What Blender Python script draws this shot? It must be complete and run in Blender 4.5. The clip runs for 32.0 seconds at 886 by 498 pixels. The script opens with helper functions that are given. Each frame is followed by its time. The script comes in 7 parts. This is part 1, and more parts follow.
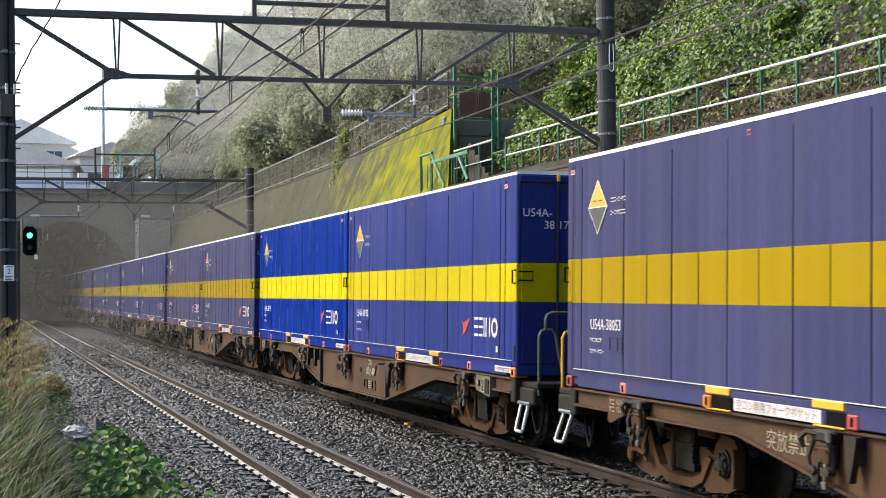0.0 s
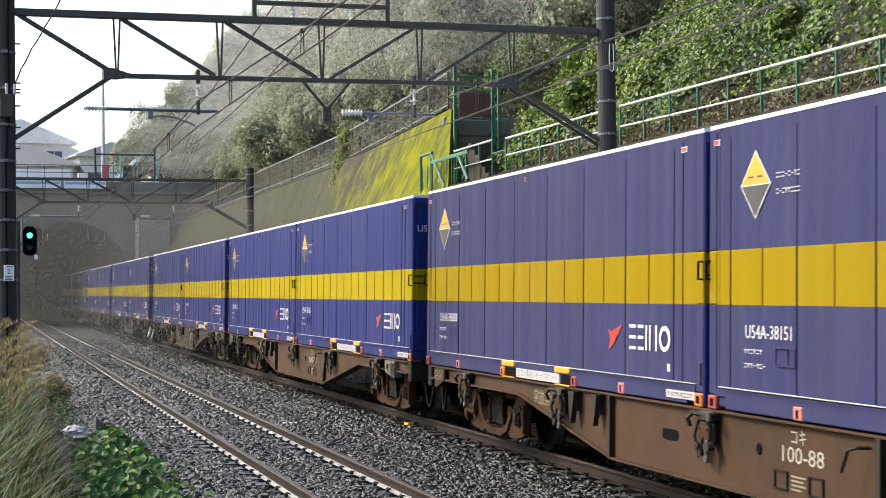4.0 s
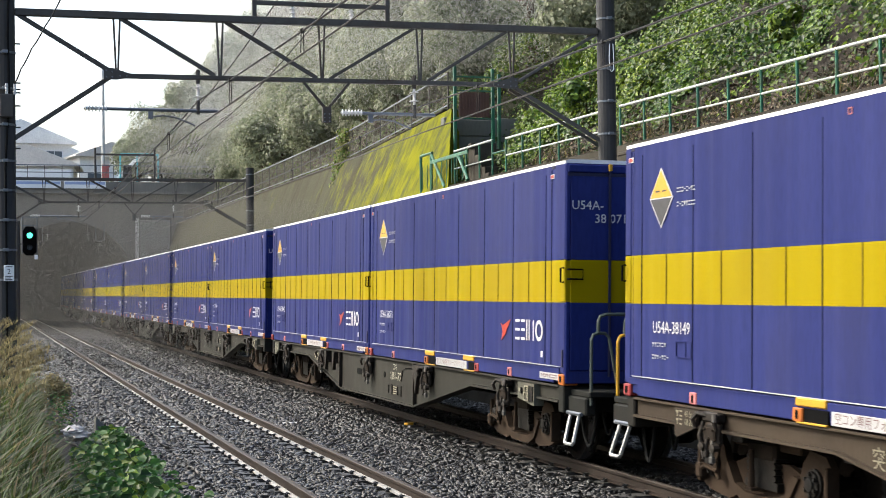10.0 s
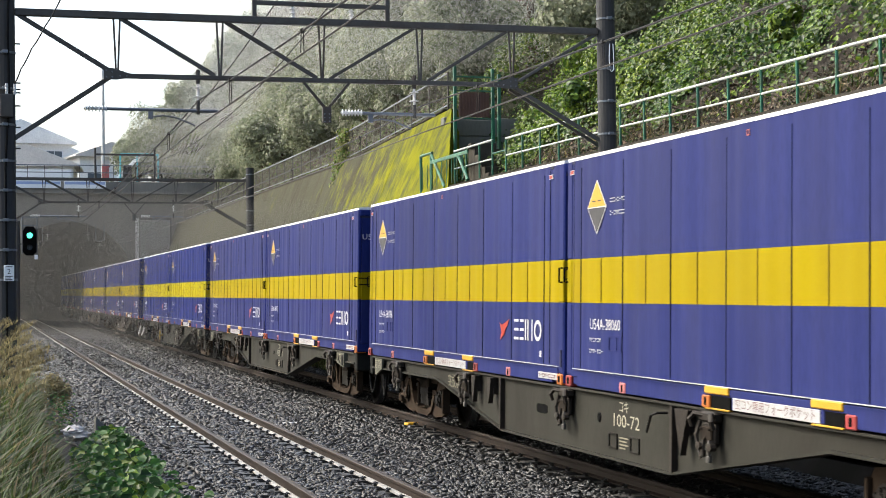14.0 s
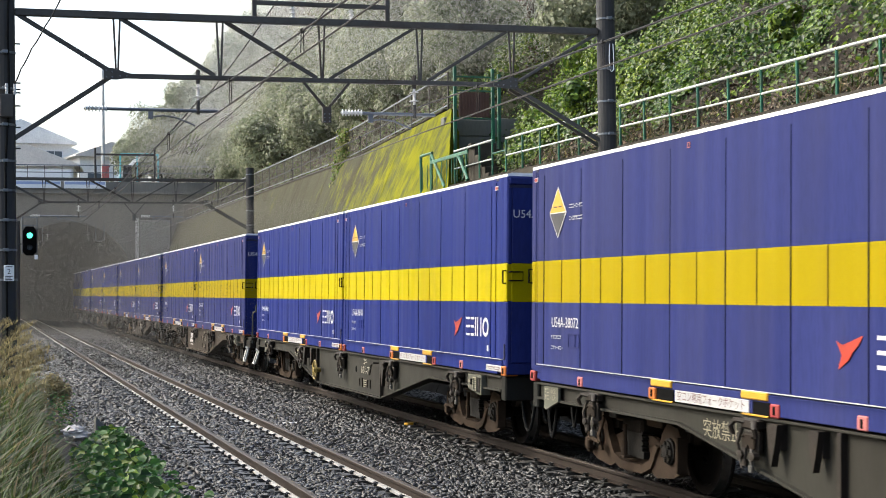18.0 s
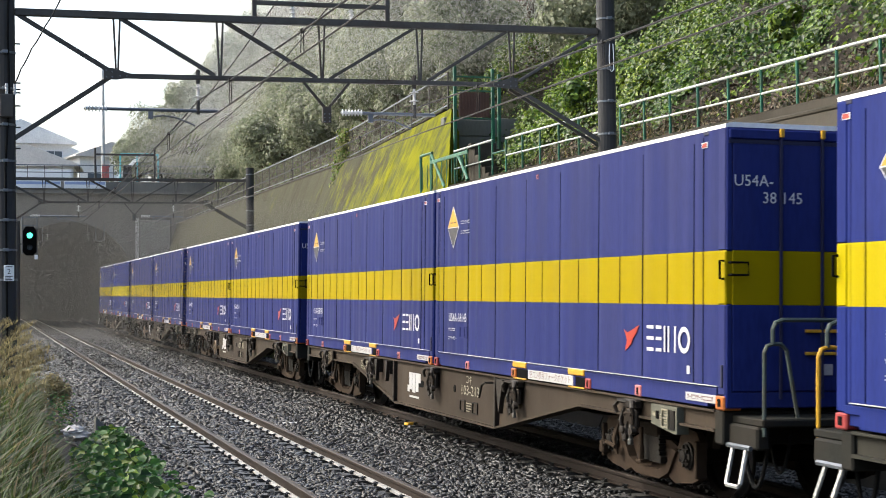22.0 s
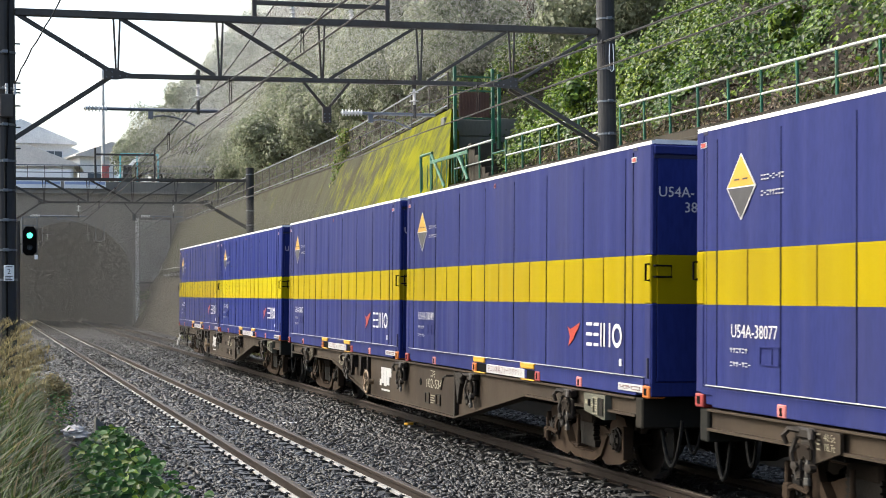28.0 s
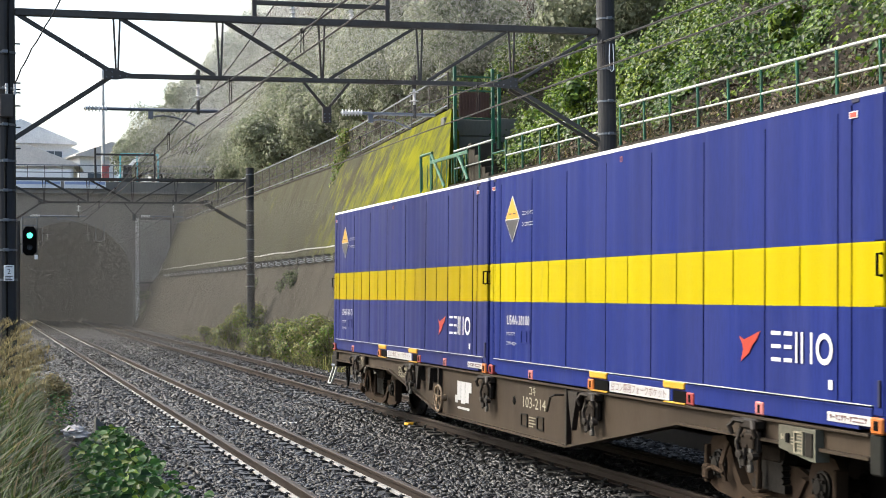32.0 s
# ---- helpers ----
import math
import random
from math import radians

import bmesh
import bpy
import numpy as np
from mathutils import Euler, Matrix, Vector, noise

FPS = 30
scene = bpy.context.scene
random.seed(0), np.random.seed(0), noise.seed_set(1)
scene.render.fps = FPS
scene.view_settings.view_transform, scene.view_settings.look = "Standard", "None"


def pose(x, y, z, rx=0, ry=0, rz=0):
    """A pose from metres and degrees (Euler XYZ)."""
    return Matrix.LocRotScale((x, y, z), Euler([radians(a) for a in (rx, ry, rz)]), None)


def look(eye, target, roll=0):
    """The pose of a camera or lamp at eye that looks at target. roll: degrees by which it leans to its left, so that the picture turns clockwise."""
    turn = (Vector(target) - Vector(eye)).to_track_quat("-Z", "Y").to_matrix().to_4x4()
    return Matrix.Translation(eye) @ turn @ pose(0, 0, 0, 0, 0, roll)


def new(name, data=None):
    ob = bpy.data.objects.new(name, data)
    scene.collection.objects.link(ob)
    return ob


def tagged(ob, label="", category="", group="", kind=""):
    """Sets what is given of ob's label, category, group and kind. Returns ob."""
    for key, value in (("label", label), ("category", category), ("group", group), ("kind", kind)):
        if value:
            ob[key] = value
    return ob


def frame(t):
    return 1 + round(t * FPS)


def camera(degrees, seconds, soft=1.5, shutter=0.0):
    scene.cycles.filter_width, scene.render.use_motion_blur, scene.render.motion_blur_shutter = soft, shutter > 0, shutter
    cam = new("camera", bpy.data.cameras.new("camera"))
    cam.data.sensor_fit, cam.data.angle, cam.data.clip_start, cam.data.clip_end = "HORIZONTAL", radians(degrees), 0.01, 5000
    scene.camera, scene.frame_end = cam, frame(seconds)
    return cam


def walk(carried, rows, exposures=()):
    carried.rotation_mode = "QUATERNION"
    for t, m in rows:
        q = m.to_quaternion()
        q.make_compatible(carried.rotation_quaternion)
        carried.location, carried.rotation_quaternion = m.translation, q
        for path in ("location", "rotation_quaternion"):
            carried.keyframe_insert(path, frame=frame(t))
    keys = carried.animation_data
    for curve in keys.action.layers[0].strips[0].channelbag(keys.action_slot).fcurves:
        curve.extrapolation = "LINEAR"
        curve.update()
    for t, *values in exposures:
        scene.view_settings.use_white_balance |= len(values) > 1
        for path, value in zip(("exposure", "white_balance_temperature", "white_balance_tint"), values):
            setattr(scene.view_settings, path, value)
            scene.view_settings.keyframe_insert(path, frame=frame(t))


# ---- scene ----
# The camera stands still beside a double-track line and looks along it to a tunnel.
cam = camera(31.04, 32.0, soft=0.95, shutter=0.12)
EYE = pose(0, 0, 2.082, 91.475, 0, -16.089) @ pose(0, 0, 0, 0, 0, -0.54)
walk(cam, [(0.0, EYE), (32.0, EYE)], exposures=[(0.0, 1.72, 6200, 6), (32.0, 1.72, 6200, 6)])

# Misty morning: a bright sky, a soft sun to the left
SUN_AZ, SUN_EL = radians(-58), radians(42)
world = bpy.data.worlds.new("world")
scene.world = world
world.use_nodes = True
wn, wl = world.node_tree.nodes, world.node_tree.links
sky = wn.new("ShaderNodeTexSky")
sky.sky_type, sky.sun_disc = "NISHITA", False
sky.sun_elevation, sky.sun_rotation = SUN_EL, SUN_AZ
sky.air_density, sky.dust_density, sky.ozone_density = 1.0, 6.0, 0.6
wn["Background"].inputs["Strength"].default_value = 0.15
wl.new(sky.outputs["Color"], wn["Background"].inputs["Color"])
sun = new("sun", bpy.data.lights.new("sun", "SUN"))
sun.data.energy, sun.data.angle, sun.data.color = 1.4, radians(11), (1.0, 0.95, 0.86)
SUN_DIR = Vector((math.sin(SUN_AZ) * math.cos(SUN_EL), math.cos(SUN_AZ) * math.cos(SUN_EL), math.sin(SUN_EL)))
sun.matrix_world = look(SUN_DIR * 80, (0, 0, 0))

R = random.Random(7)
G = np.random.default_rng(11)


# ---------- materials ----------
def mat(name, col, rough=0.6, metal=0.0, col2=None, scale=3.0, mix=0.5, stain=None, stain_scale=0.7, stain_amt=0.0, grain=40.0, bump=0.15,
        bump_d=0.01, spec=0.25, rand=0.0, island=0.0, stretch=(1, 1, 1), coat=0.0, trans=0.0):
    """A worn surface: base colour, a second tone in a broad noise, stains, fine grain and relief."""
    m = bpy.data.materials.new(name)
    m.use_nodes = True
    n, l = m.node_tree.nodes, m.node_tree.links
    b = n["Principled BSDF"]
    tc, mp = n.new("ShaderNodeTexCoord"), n.new("ShaderNodeMapping")
    mp.inputs["Scale"].default_value = stretch
    l.new(tc.outputs["Object"], mp.inputs["Vector"])
    vec = mp.outputs["Vector"]
    oi = n.new("ShaderNodeObjectInfo")
    off = n.new("ShaderNodeVectorMath")
    off.operation = "MULTIPLY_ADD"
    comb = n.new("ShaderNodeCombineXYZ")
    for k in range(3):
        l.new(oi.outputs["Random"], comb.inputs[k])
    l.new(comb.outputs["Vector"], off.inputs[0])
    off.inputs[1].default_value = (37.0, 17.0, 23.0)
    l.new(vec, off.inputs[2])
    vec = off.outputs["Vector"]

    def noise_tex(sc, detail):
        t = n.new("ShaderNodeTexNoise")
        t.inputs["Scale"].default_value, t.inputs["Detail"].default_value = sc, detail
        l.new(vec, t.inputs["Vector"])
        return t.outputs["Fac"]

    def ramp(src, a, z):
        r = n.new("ShaderNodeMapRange")
        r.inputs["From Min"].default_value, r.inputs["From Max"].default_value = a, z
        l.new(src, r.inputs["Value"])
        return r.outputs["Result"]

    def blend(fac, a, c, amount):
        x = n.new("ShaderNodeMix")
        x.data_type = "RGBA"
        f = n.new("ShaderNodeMath")
        f.operation = "MULTIPLY"
        f.inputs[1].default_value = amount
        l.new(fac, f.inputs[0])
        l.new(f.outputs["Value"], x.inputs["Factor"])
        if isinstance(a, tuple):
            x.inputs["A"].default_value = (*a, 1)
        else:
            l.new(a, x.inputs["A"])
        x.inputs["B"].default_value = (*c, 1)
        return x.outputs["Result"]

    c2 = col2 or tuple(v * 0.7 for v in col)
    out = blend(ramp(noise_tex(scale, 5), 0.35, 0.65), tuple(col), c2, mix)
    out = blend(ramp(noise_tex(grain, 3), 0.4, 0.7), out, tuple(v * 0.6 for v in col), 0.35)
    if stain_amt:
        out = blend(ramp(noise_tex(stain_scale, 6), 0.48, 0.62), out, stain, stain_amt)
    if rand or island:
        hs = n.new("ShaderNodeHueSaturation")
        mr = n.new("ShaderNodeMapRange")
        amt = rand or island
        mr.inputs["To Min"].default_value, mr.inputs["To Max"].default_value = 1 - amt, 1 + amt
        if island:
            ge = n.new("ShaderNodeNewGeometry")
            l.new(ge.outputs["Random Per Island"], mr.inputs["Value"])
        else:
            l.new(oi.outputs["Random"], mr.inputs["Value"])
        l.new(mr.outputs["Result"], hs.inputs["Value"])
        l.new(out, hs.inputs["Color"])
        out = hs.outputs["Color"]
    l.new(out, b.inputs["Base Color"])
    rr = n.new("ShaderNodeMapRange")
    rr.inputs["To Min"].default_value, rr.inputs["To Max"].default_value = max(0.03, rough - 0.12), min(1, rough + 0.12)
    l.new(noise_tex(scale * 3, 4), rr.inputs["Value"])
    l.new(rr.outputs["Result"], b.inputs["Roughness"])
    b.inputs["Metallic"].default_value = metal
    b.inputs["Specular IOR Level"].default_value = spec
    b.inputs["Coat Weight"].default_value = coat
    if bump:
        bp = n.new("ShaderNodeBump")
        bp.inputs["Strength"].default_value, bp.inputs["Distance"].default_value = bump, bump_d
        l.new(noise_tex(grain, 5), bp.inputs["Height"])
        l.new(bp.outputs["Normal"], b.inputs["Normal"])
    if trans:
        tr = n.new("ShaderNodeBsdfTranslucent")
        l.new(out, tr.inputs["Color"])
        mx = n.new("ShaderNodeMixShader")
        mx.inputs["Fac"].default_value = trans
        l.new(b.outputs["BSDF"], mx.inputs[1])
        l.new(tr.outputs["BSDF"], mx.inputs[2])
        l.new(mx.outputs["Shader"], n["Material Output"].inputs["Surface"])
    return m


def glow(name, col, strength):
    m = bpy.data.materials.new(name)
    m.use_nodes = True
    b = m.node_tree.nodes["Principled BSDF"]
    b.inputs["Base Color"].default_value = (*col, 1)
    b.inputs["Emission Color"].default_value = (*col, 1)
    b.inputs["Emission Strength"].default_value = strength
    return m


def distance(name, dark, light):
    """A far hill whose mist is painted into its emission: soft tree-like mottling, glowing evenly."""
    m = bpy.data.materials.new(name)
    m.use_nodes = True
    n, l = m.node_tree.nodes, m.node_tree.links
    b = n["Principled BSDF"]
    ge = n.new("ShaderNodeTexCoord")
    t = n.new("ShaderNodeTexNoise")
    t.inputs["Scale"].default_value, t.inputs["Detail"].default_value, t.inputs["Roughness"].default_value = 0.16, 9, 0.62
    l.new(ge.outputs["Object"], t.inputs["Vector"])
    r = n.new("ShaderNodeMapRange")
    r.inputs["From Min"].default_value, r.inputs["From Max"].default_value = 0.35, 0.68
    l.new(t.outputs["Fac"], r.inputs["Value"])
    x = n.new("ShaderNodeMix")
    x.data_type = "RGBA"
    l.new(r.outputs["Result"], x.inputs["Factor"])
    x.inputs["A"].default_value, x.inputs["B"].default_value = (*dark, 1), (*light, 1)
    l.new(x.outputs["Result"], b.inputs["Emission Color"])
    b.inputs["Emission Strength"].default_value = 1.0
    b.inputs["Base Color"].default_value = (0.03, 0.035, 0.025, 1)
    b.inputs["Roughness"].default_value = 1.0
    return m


M = {}
M["steel_dark"] = mat("dark galvanised steel", (0.058, 0.056, 0.052), 0.55, 0.0, spec=0.12, col2=(0.075, 0.072, 0.069), scale=2, grain=25, stain=(0.042, 0.027, 0.018), stain_amt=0.5)
M["mast"] = mat("dark weathered mast tube", (0.036, 0.037, 0.039), 0.6, 0.0, col2=(0.026, 0.026, 0.027), scale=1.5, grain=25, spec=0.1, stain=(0.05, 0.047, 0.043), stain_amt=0.4, stretch=(3, 3, 0.5))
M["steel_grey"] = mat("grey galvanised tube", (0.132, 0.144, 0.162), 0.4, 0.5, scale=4, grain=30)
M["wire"] = mat("overhead wire", (0.022, 0.02, 0.019), 0.5, 0.0, spec=0.1, scale=4, bump=0)
M["wire_bright"] = mat("worn contact wire", (0.035, 0.031, 0.028), 0.5, 0.0, spec=0.1, scale=4, bump=0)
M["porcelain"] = mat("white porcelain", (0.525, 0.525, 0.511), 0.15, 0, scale=6, mix=0.2, bump=0.02)
M["rail_side"] = mat("brown rusty rail", (0.022, 0.016, 0.0125), 0.65, 0.0, spec=0.08, col2=(0.015, 0.011, 0.009), scale=1.5, grain=30, bump=0.2)
M["rail_top"] = mat("dull worn rail head", (0.042, 0.034, 0.028), 0.55, 0.1, spec=0.1, scale=2, mix=0.3, stretch=(8, 0.3, 8), bump=0.03)
M["clip"] = mat("oiled rail clip", (0.02, 0.02, 0.02), 0.4, 0.4, bump=0)
# pale colour stands in for sky reflected along the foot
M["foot"] = mat("rail foot with painted sky sheen", (0.25, 0.24, 0.228), 0.4, 0.1, scale=5, grain=20, mix=0.5)
M["sleeper"] = mat("wet concrete sleeper", (0.044, 0.042, 0.04), 0.5, 0, scale=4, grain=40, bump=0.3, stain=(0.02, 0.0168, 0.0144), stain_amt=0.6, stain_scale=2, rand=0.15)
M["ballast"] = mat("dark wet ballast", (0.021, 0.0204, 0.0198), 0.6, 0, col2=(0.012, 0.012, 0.012), scale=9, grain=22, bump=1.0, bump_d=0.05, stain=(0.042, 0.036, 0.03), stain_amt=0.3)
M["stone"] = mat("broken ballast stone", (0.023, 0.022, 0.021), 0.44, 0, spec=0.3, col2=(0.008, 0.008, 0.0082), scale=14, grain=60, bump=0.4, island=0.75)
M["soil"] = mat("brown leaf-littered soil", (0.030, 0.0235, 0.0172), 0.9, 0, col2=(0.027, 0.0204, 0.0156), scale=2.5, grain=25, bump=0.8, bump_d=0.04, stain=(0.03, 0.036, 0.012), stain_amt=0.5)
M["concrete"] = mat("stained grey concrete", (0.043, 0.038, 0.030), 0.9, 0, spec=0.1, col2=(0.029, 0.026, 0.020), scale=0.6, grain=18, bump=0.25, stain=(0.018, 0.017, 0.011), stain_amt=0.7, stain_scale=0.9, stretch=(1, 1, 0.42))
def moss_mat():
    """Brown weeping concrete whose yellow-green moss thins out along the wall away from the stairs."""
    m = mat("brown concrete overgrown with yellow-green moss", (0.045, 0.045, 0.030), 0.95, 0, spec=0.05, col2=(0.03, 0.031, 0.02), scale=0.9, grain=14, bump=0.7, bump_d=0.03, stain=(0.03, 0.027, 0.018), stain_amt=0.7, stain_scale=1.2, stretch=(0.5, 1.2, 0.35))
    n, l = m.node_tree.nodes, m.node_tree.links
    b = n["Principled BSDF"]
    under = b.inputs["Base Color"].links[0].from_socket
    tc, sep, mp = n.new("ShaderNodeTexCoord"), n.new("ShaderNodeSeparateXYZ"), n.new("ShaderNodeMapping")
    l.new(tc.outputs["Object"], sep.inputs["Vector"])
    mp.inputs["Scale"].default_value = (0.8, 0.9, 0.5)
    l.new(tc.outputs["Object"], mp.inputs["Vector"])
    t = n.new("ShaderNodeTexNoise")
    t.inputs["Scale"].default_value, t.inputs["Detail"].default_value, t.inputs["Roughness"].default_value = 1.5, 8, 0.72
    l.new(mp.outputs["Vector"], t.inputs["Vector"])
    far = n.new("ShaderNodeMapRange")
    far.inputs["From Min"].default_value, far.inputs["From Max"].default_value = 47.0, 63.0
    far.inputs["To Min"].default_value, far.inputs["To Max"].default_value = 0.11, -0.15
    l.new(sep.outputs["Y"], far.inputs["Value"])
    add = n.new("ShaderNodeMath")
    l.new(t.outputs["Fac"], add.inputs[0])
    l.new(far.outputs["Result"], add.inputs[1])
    cut = n.new("ShaderNodeMapRange")
    cut.inputs["From Min"].default_value, cut.inputs["From Max"].default_value = 0.44, 0.66
    l.new(add.outputs["Value"], cut.inputs["Value"])
    tone = n.new("ShaderNodeMix")
    tone.data_type = "RGBA"
    t2 = n.new("ShaderNodeTexNoise")
    t2.inputs["Scale"].default_value, t2.inputs["Detail"].default_value = 3.0, 5
    l.new(mp.outputs["Vector"], t2.inputs["Vector"])
    l.new(t2.outputs["Fac"], tone.inputs["Factor"])
    tone.inputs["A"].default_value, tone.inputs["B"].default_value = (0.045, 0.056, 0.002, 1), (0.165, 0.16, 0.003, 1)
    mix = n.new("ShaderNodeMix")
    mix.data_type = "RGBA"
    l.new(cut.outputs["Result"], mix.inputs["Factor"])
    l.new(under, mix.inputs["A"])
    l.new(tone.outputs["Result"], mix.inputs["B"])
    l.new(mix.outputs["Result"], b.inputs["Base Color"])
    return m


M["moss"] = moss_mat()
M["portal"] = mat("sooty tunnel concrete", (0.20, 0.19, 0.168), 0.9, 0, col2=(0.12, 0.113, 0.10), scale=0.4, grain=12, bump=0.3, stain=(0.12, 0.117, 0.11), stain_amt=0.6, stretch=(1, 1, 0.3))
M["lining"] = mat("sooty tunnel lining", (0.17, 0.165, 0.155), 0.9, 0, col2=(0.11, 0.107, 0.10), scale=0.5, grain=10, bump=0.2)
M["green_paint"] = mat("green painted steel", (0.01925, 0.0935, 0.055), 0.4, 0.1, col2=(0.0275, 0.121, 0.077), scale=3, grain=20, stain=(0.066, 0.0385, 0.022), stain_amt=0.35, stain_scale=4)
M["white_rail"] = mat("weathered white handrail", (0.372, 0.384, 0.36), 0.4, 0.1, scale=5, mix=0.3)
M["fence_mesh"] = mat("brown fence", (0.10, 0.09, 0.078), 0.8, 0.0, scale=2)
M["gate_red"] = mat("rusty red-brown gate panel", (0.114, 0.06, 0.045), 0.7, 0.1, scale=3)
M["white_wall"] = mat("pale house plaster", (0.82, 0.81, 0.77), 0.9, 0, scale=0.5, mix=0.25, grain=10)
# roof colours are whitened: distance haze is painted into them
M["roof_grey"] = mat("grey tiled roof whitened for haze", (0.84, 0.83, 0.80), 0.5, 0, scale=1, grain=8)
M["roof_brown"] = mat("brown tiled roof paled for haze", (0.60, 0.56, 0.51), 0.6, 0, scale=1, grain=8)
M["glass"] = mat("dark window pane", (0.10, 0.12, 0.14), 0.08, 0, scale=1, mix=0.2, bump=0)
M["teal"] = mat("teal painted steel", (0.11, 0.42, 0.47), 0.5, 0.1, scale=3)
M["white_metal"] = mat("white enamelled metal", (0.72, 0.73, 0.73), 0.4, 0, scale=3, mix=0.2, bump=0.03)
M["blue_stripe"] = mat("pale blue stripe", (0.30, 0.37, 0.56), 0.4, 0, scale=3, mix=0.2, bump=0)
M["black"] = mat("black enamel", (0.004, 0.004, 0.004), 0.7, 0, scale=3, bump=0.05, spec=0.02)
M["dead_leaf"] = mat("dead brown leaf", (0.06, 0.039, 0.024), 0.8, 0, col2=(0.096, 0.072, 0.048), scale=2, mix=0.7, bump=0, island=0.5)
M["litter_pale"] = mat("pale dry leaf", (0.13, 0.10, 0.065), 0.8, 0, col2=(0.08, 0.062, 0.04), scale=2, mix=0.7, bump=0, island=0.5)
M["step_steel"] = mat("bright worn step steel", (0.33, 0.33, 0.32), 0.4, 0.5, scale=4)
M["pole_pale"] = mat("pale smooth concrete pole", (0.5, 0.5, 0.48), 0.85, 0, scale=2, mix=0.3, grain=20)
M["bag"] = mat("dirty white plastic film", (0.45, 0.43, 0.41), 0.35, 0, scale=9, grain=30, bump=0.3, stain=(0.2, 0.17, 0.14), stain_amt=0.5, stain_scale=6)
M["screen_grey"] = mat("pale grey screen panel", (0.30, 0.295, 0.28), 0.8, 0, scale=0.8, mix=0.5, grain=12, stain=(0.17, 0.16, 0.145), stain_amt=0.5)
M["trunk"] = mat("grey-brown bark", (0.10, 0.075, 0.055), 0.95, 0, scale=5, grain=20, bump=0.8, bump_d=0.03)


def leaf_mat(name, col, col2, rough=0.45, isl=0.4, trans=0.4, spec=0.25):
    return mat(name, col, rough, 0, col2=col2, scale=0.45, mix=0.8, grain=9, bump=0, island=isl, trans=trans, spec=spec)


M["leaf_slope"] = leaf_mat("fresh green creeper leaf", (0.062, 0.112, 0.010), (0.12, 0.155, 0.017), 0.42, 0.6, 0.4, 0.22)
M["leaf_slope_dark"] = leaf_mat("deep green creeper leaf", (0.024, 0.056, 0.011), (0.042, 0.076, 0.012), 0.42, 0.55, 0.35, 0.22)
# haze is painted into these two leaf colours, more strongly in the second
M["leaf_hill"] = leaf_mat("grey-green broadleaf lifted for haze", (0.14, 0.158, 0.092), (0.175, 0.19, 0.118), 0.6, 0.35, 0.45, 0.3)
M["leaf_far_hazed"] = leaf_mat("broadleaf paled further for far haze", (0.185, 0.20, 0.135), (0.225, 0.24, 0.165), 0.6, 0.25, 0.45, 0.3)
M["leaf_weed"] = leaf_mat("glossy weed leaf", (0.02, 0.062, 0.012), (0.036, 0.088, 0.015), 0.42, 0.6, 0.4, 0.15)
M["grass_dry"] = leaf_mat("straw-coloured grass", (0.115, 0.094, 0.04), (0.07, 0.06, 0.024), 0.5, 0.6, 0.45)
M["grass_green"] = leaf_mat("long green grass", (0.023, 0.046, 0.007), (0.052, 0.072, 0.012), 0.45, 0.6, 0.45)
M["plume"] = leaf_mat("pale grass plume", (0.19, 0.16, 0.085), (0.13, 0.112, 0.058), 0.8, 0.4, 0.5)
M["leaf_bush"] = leaf_mat("light grassy bush leaf", (0.15, 0.165, 0.05), (0.21, 0.19, 0.085), 0.5, 0.4, 0.45, 0.2)
M["dark_wall"] = mat("dark wet concrete", (0.14, 0.138, 0.125), 0.85, 0, spec=0.1, col2=(0.10, 0.099, 0.09), scale=0.8, grain=14, bump=0.3, stretch=(1, 1, 0.4))


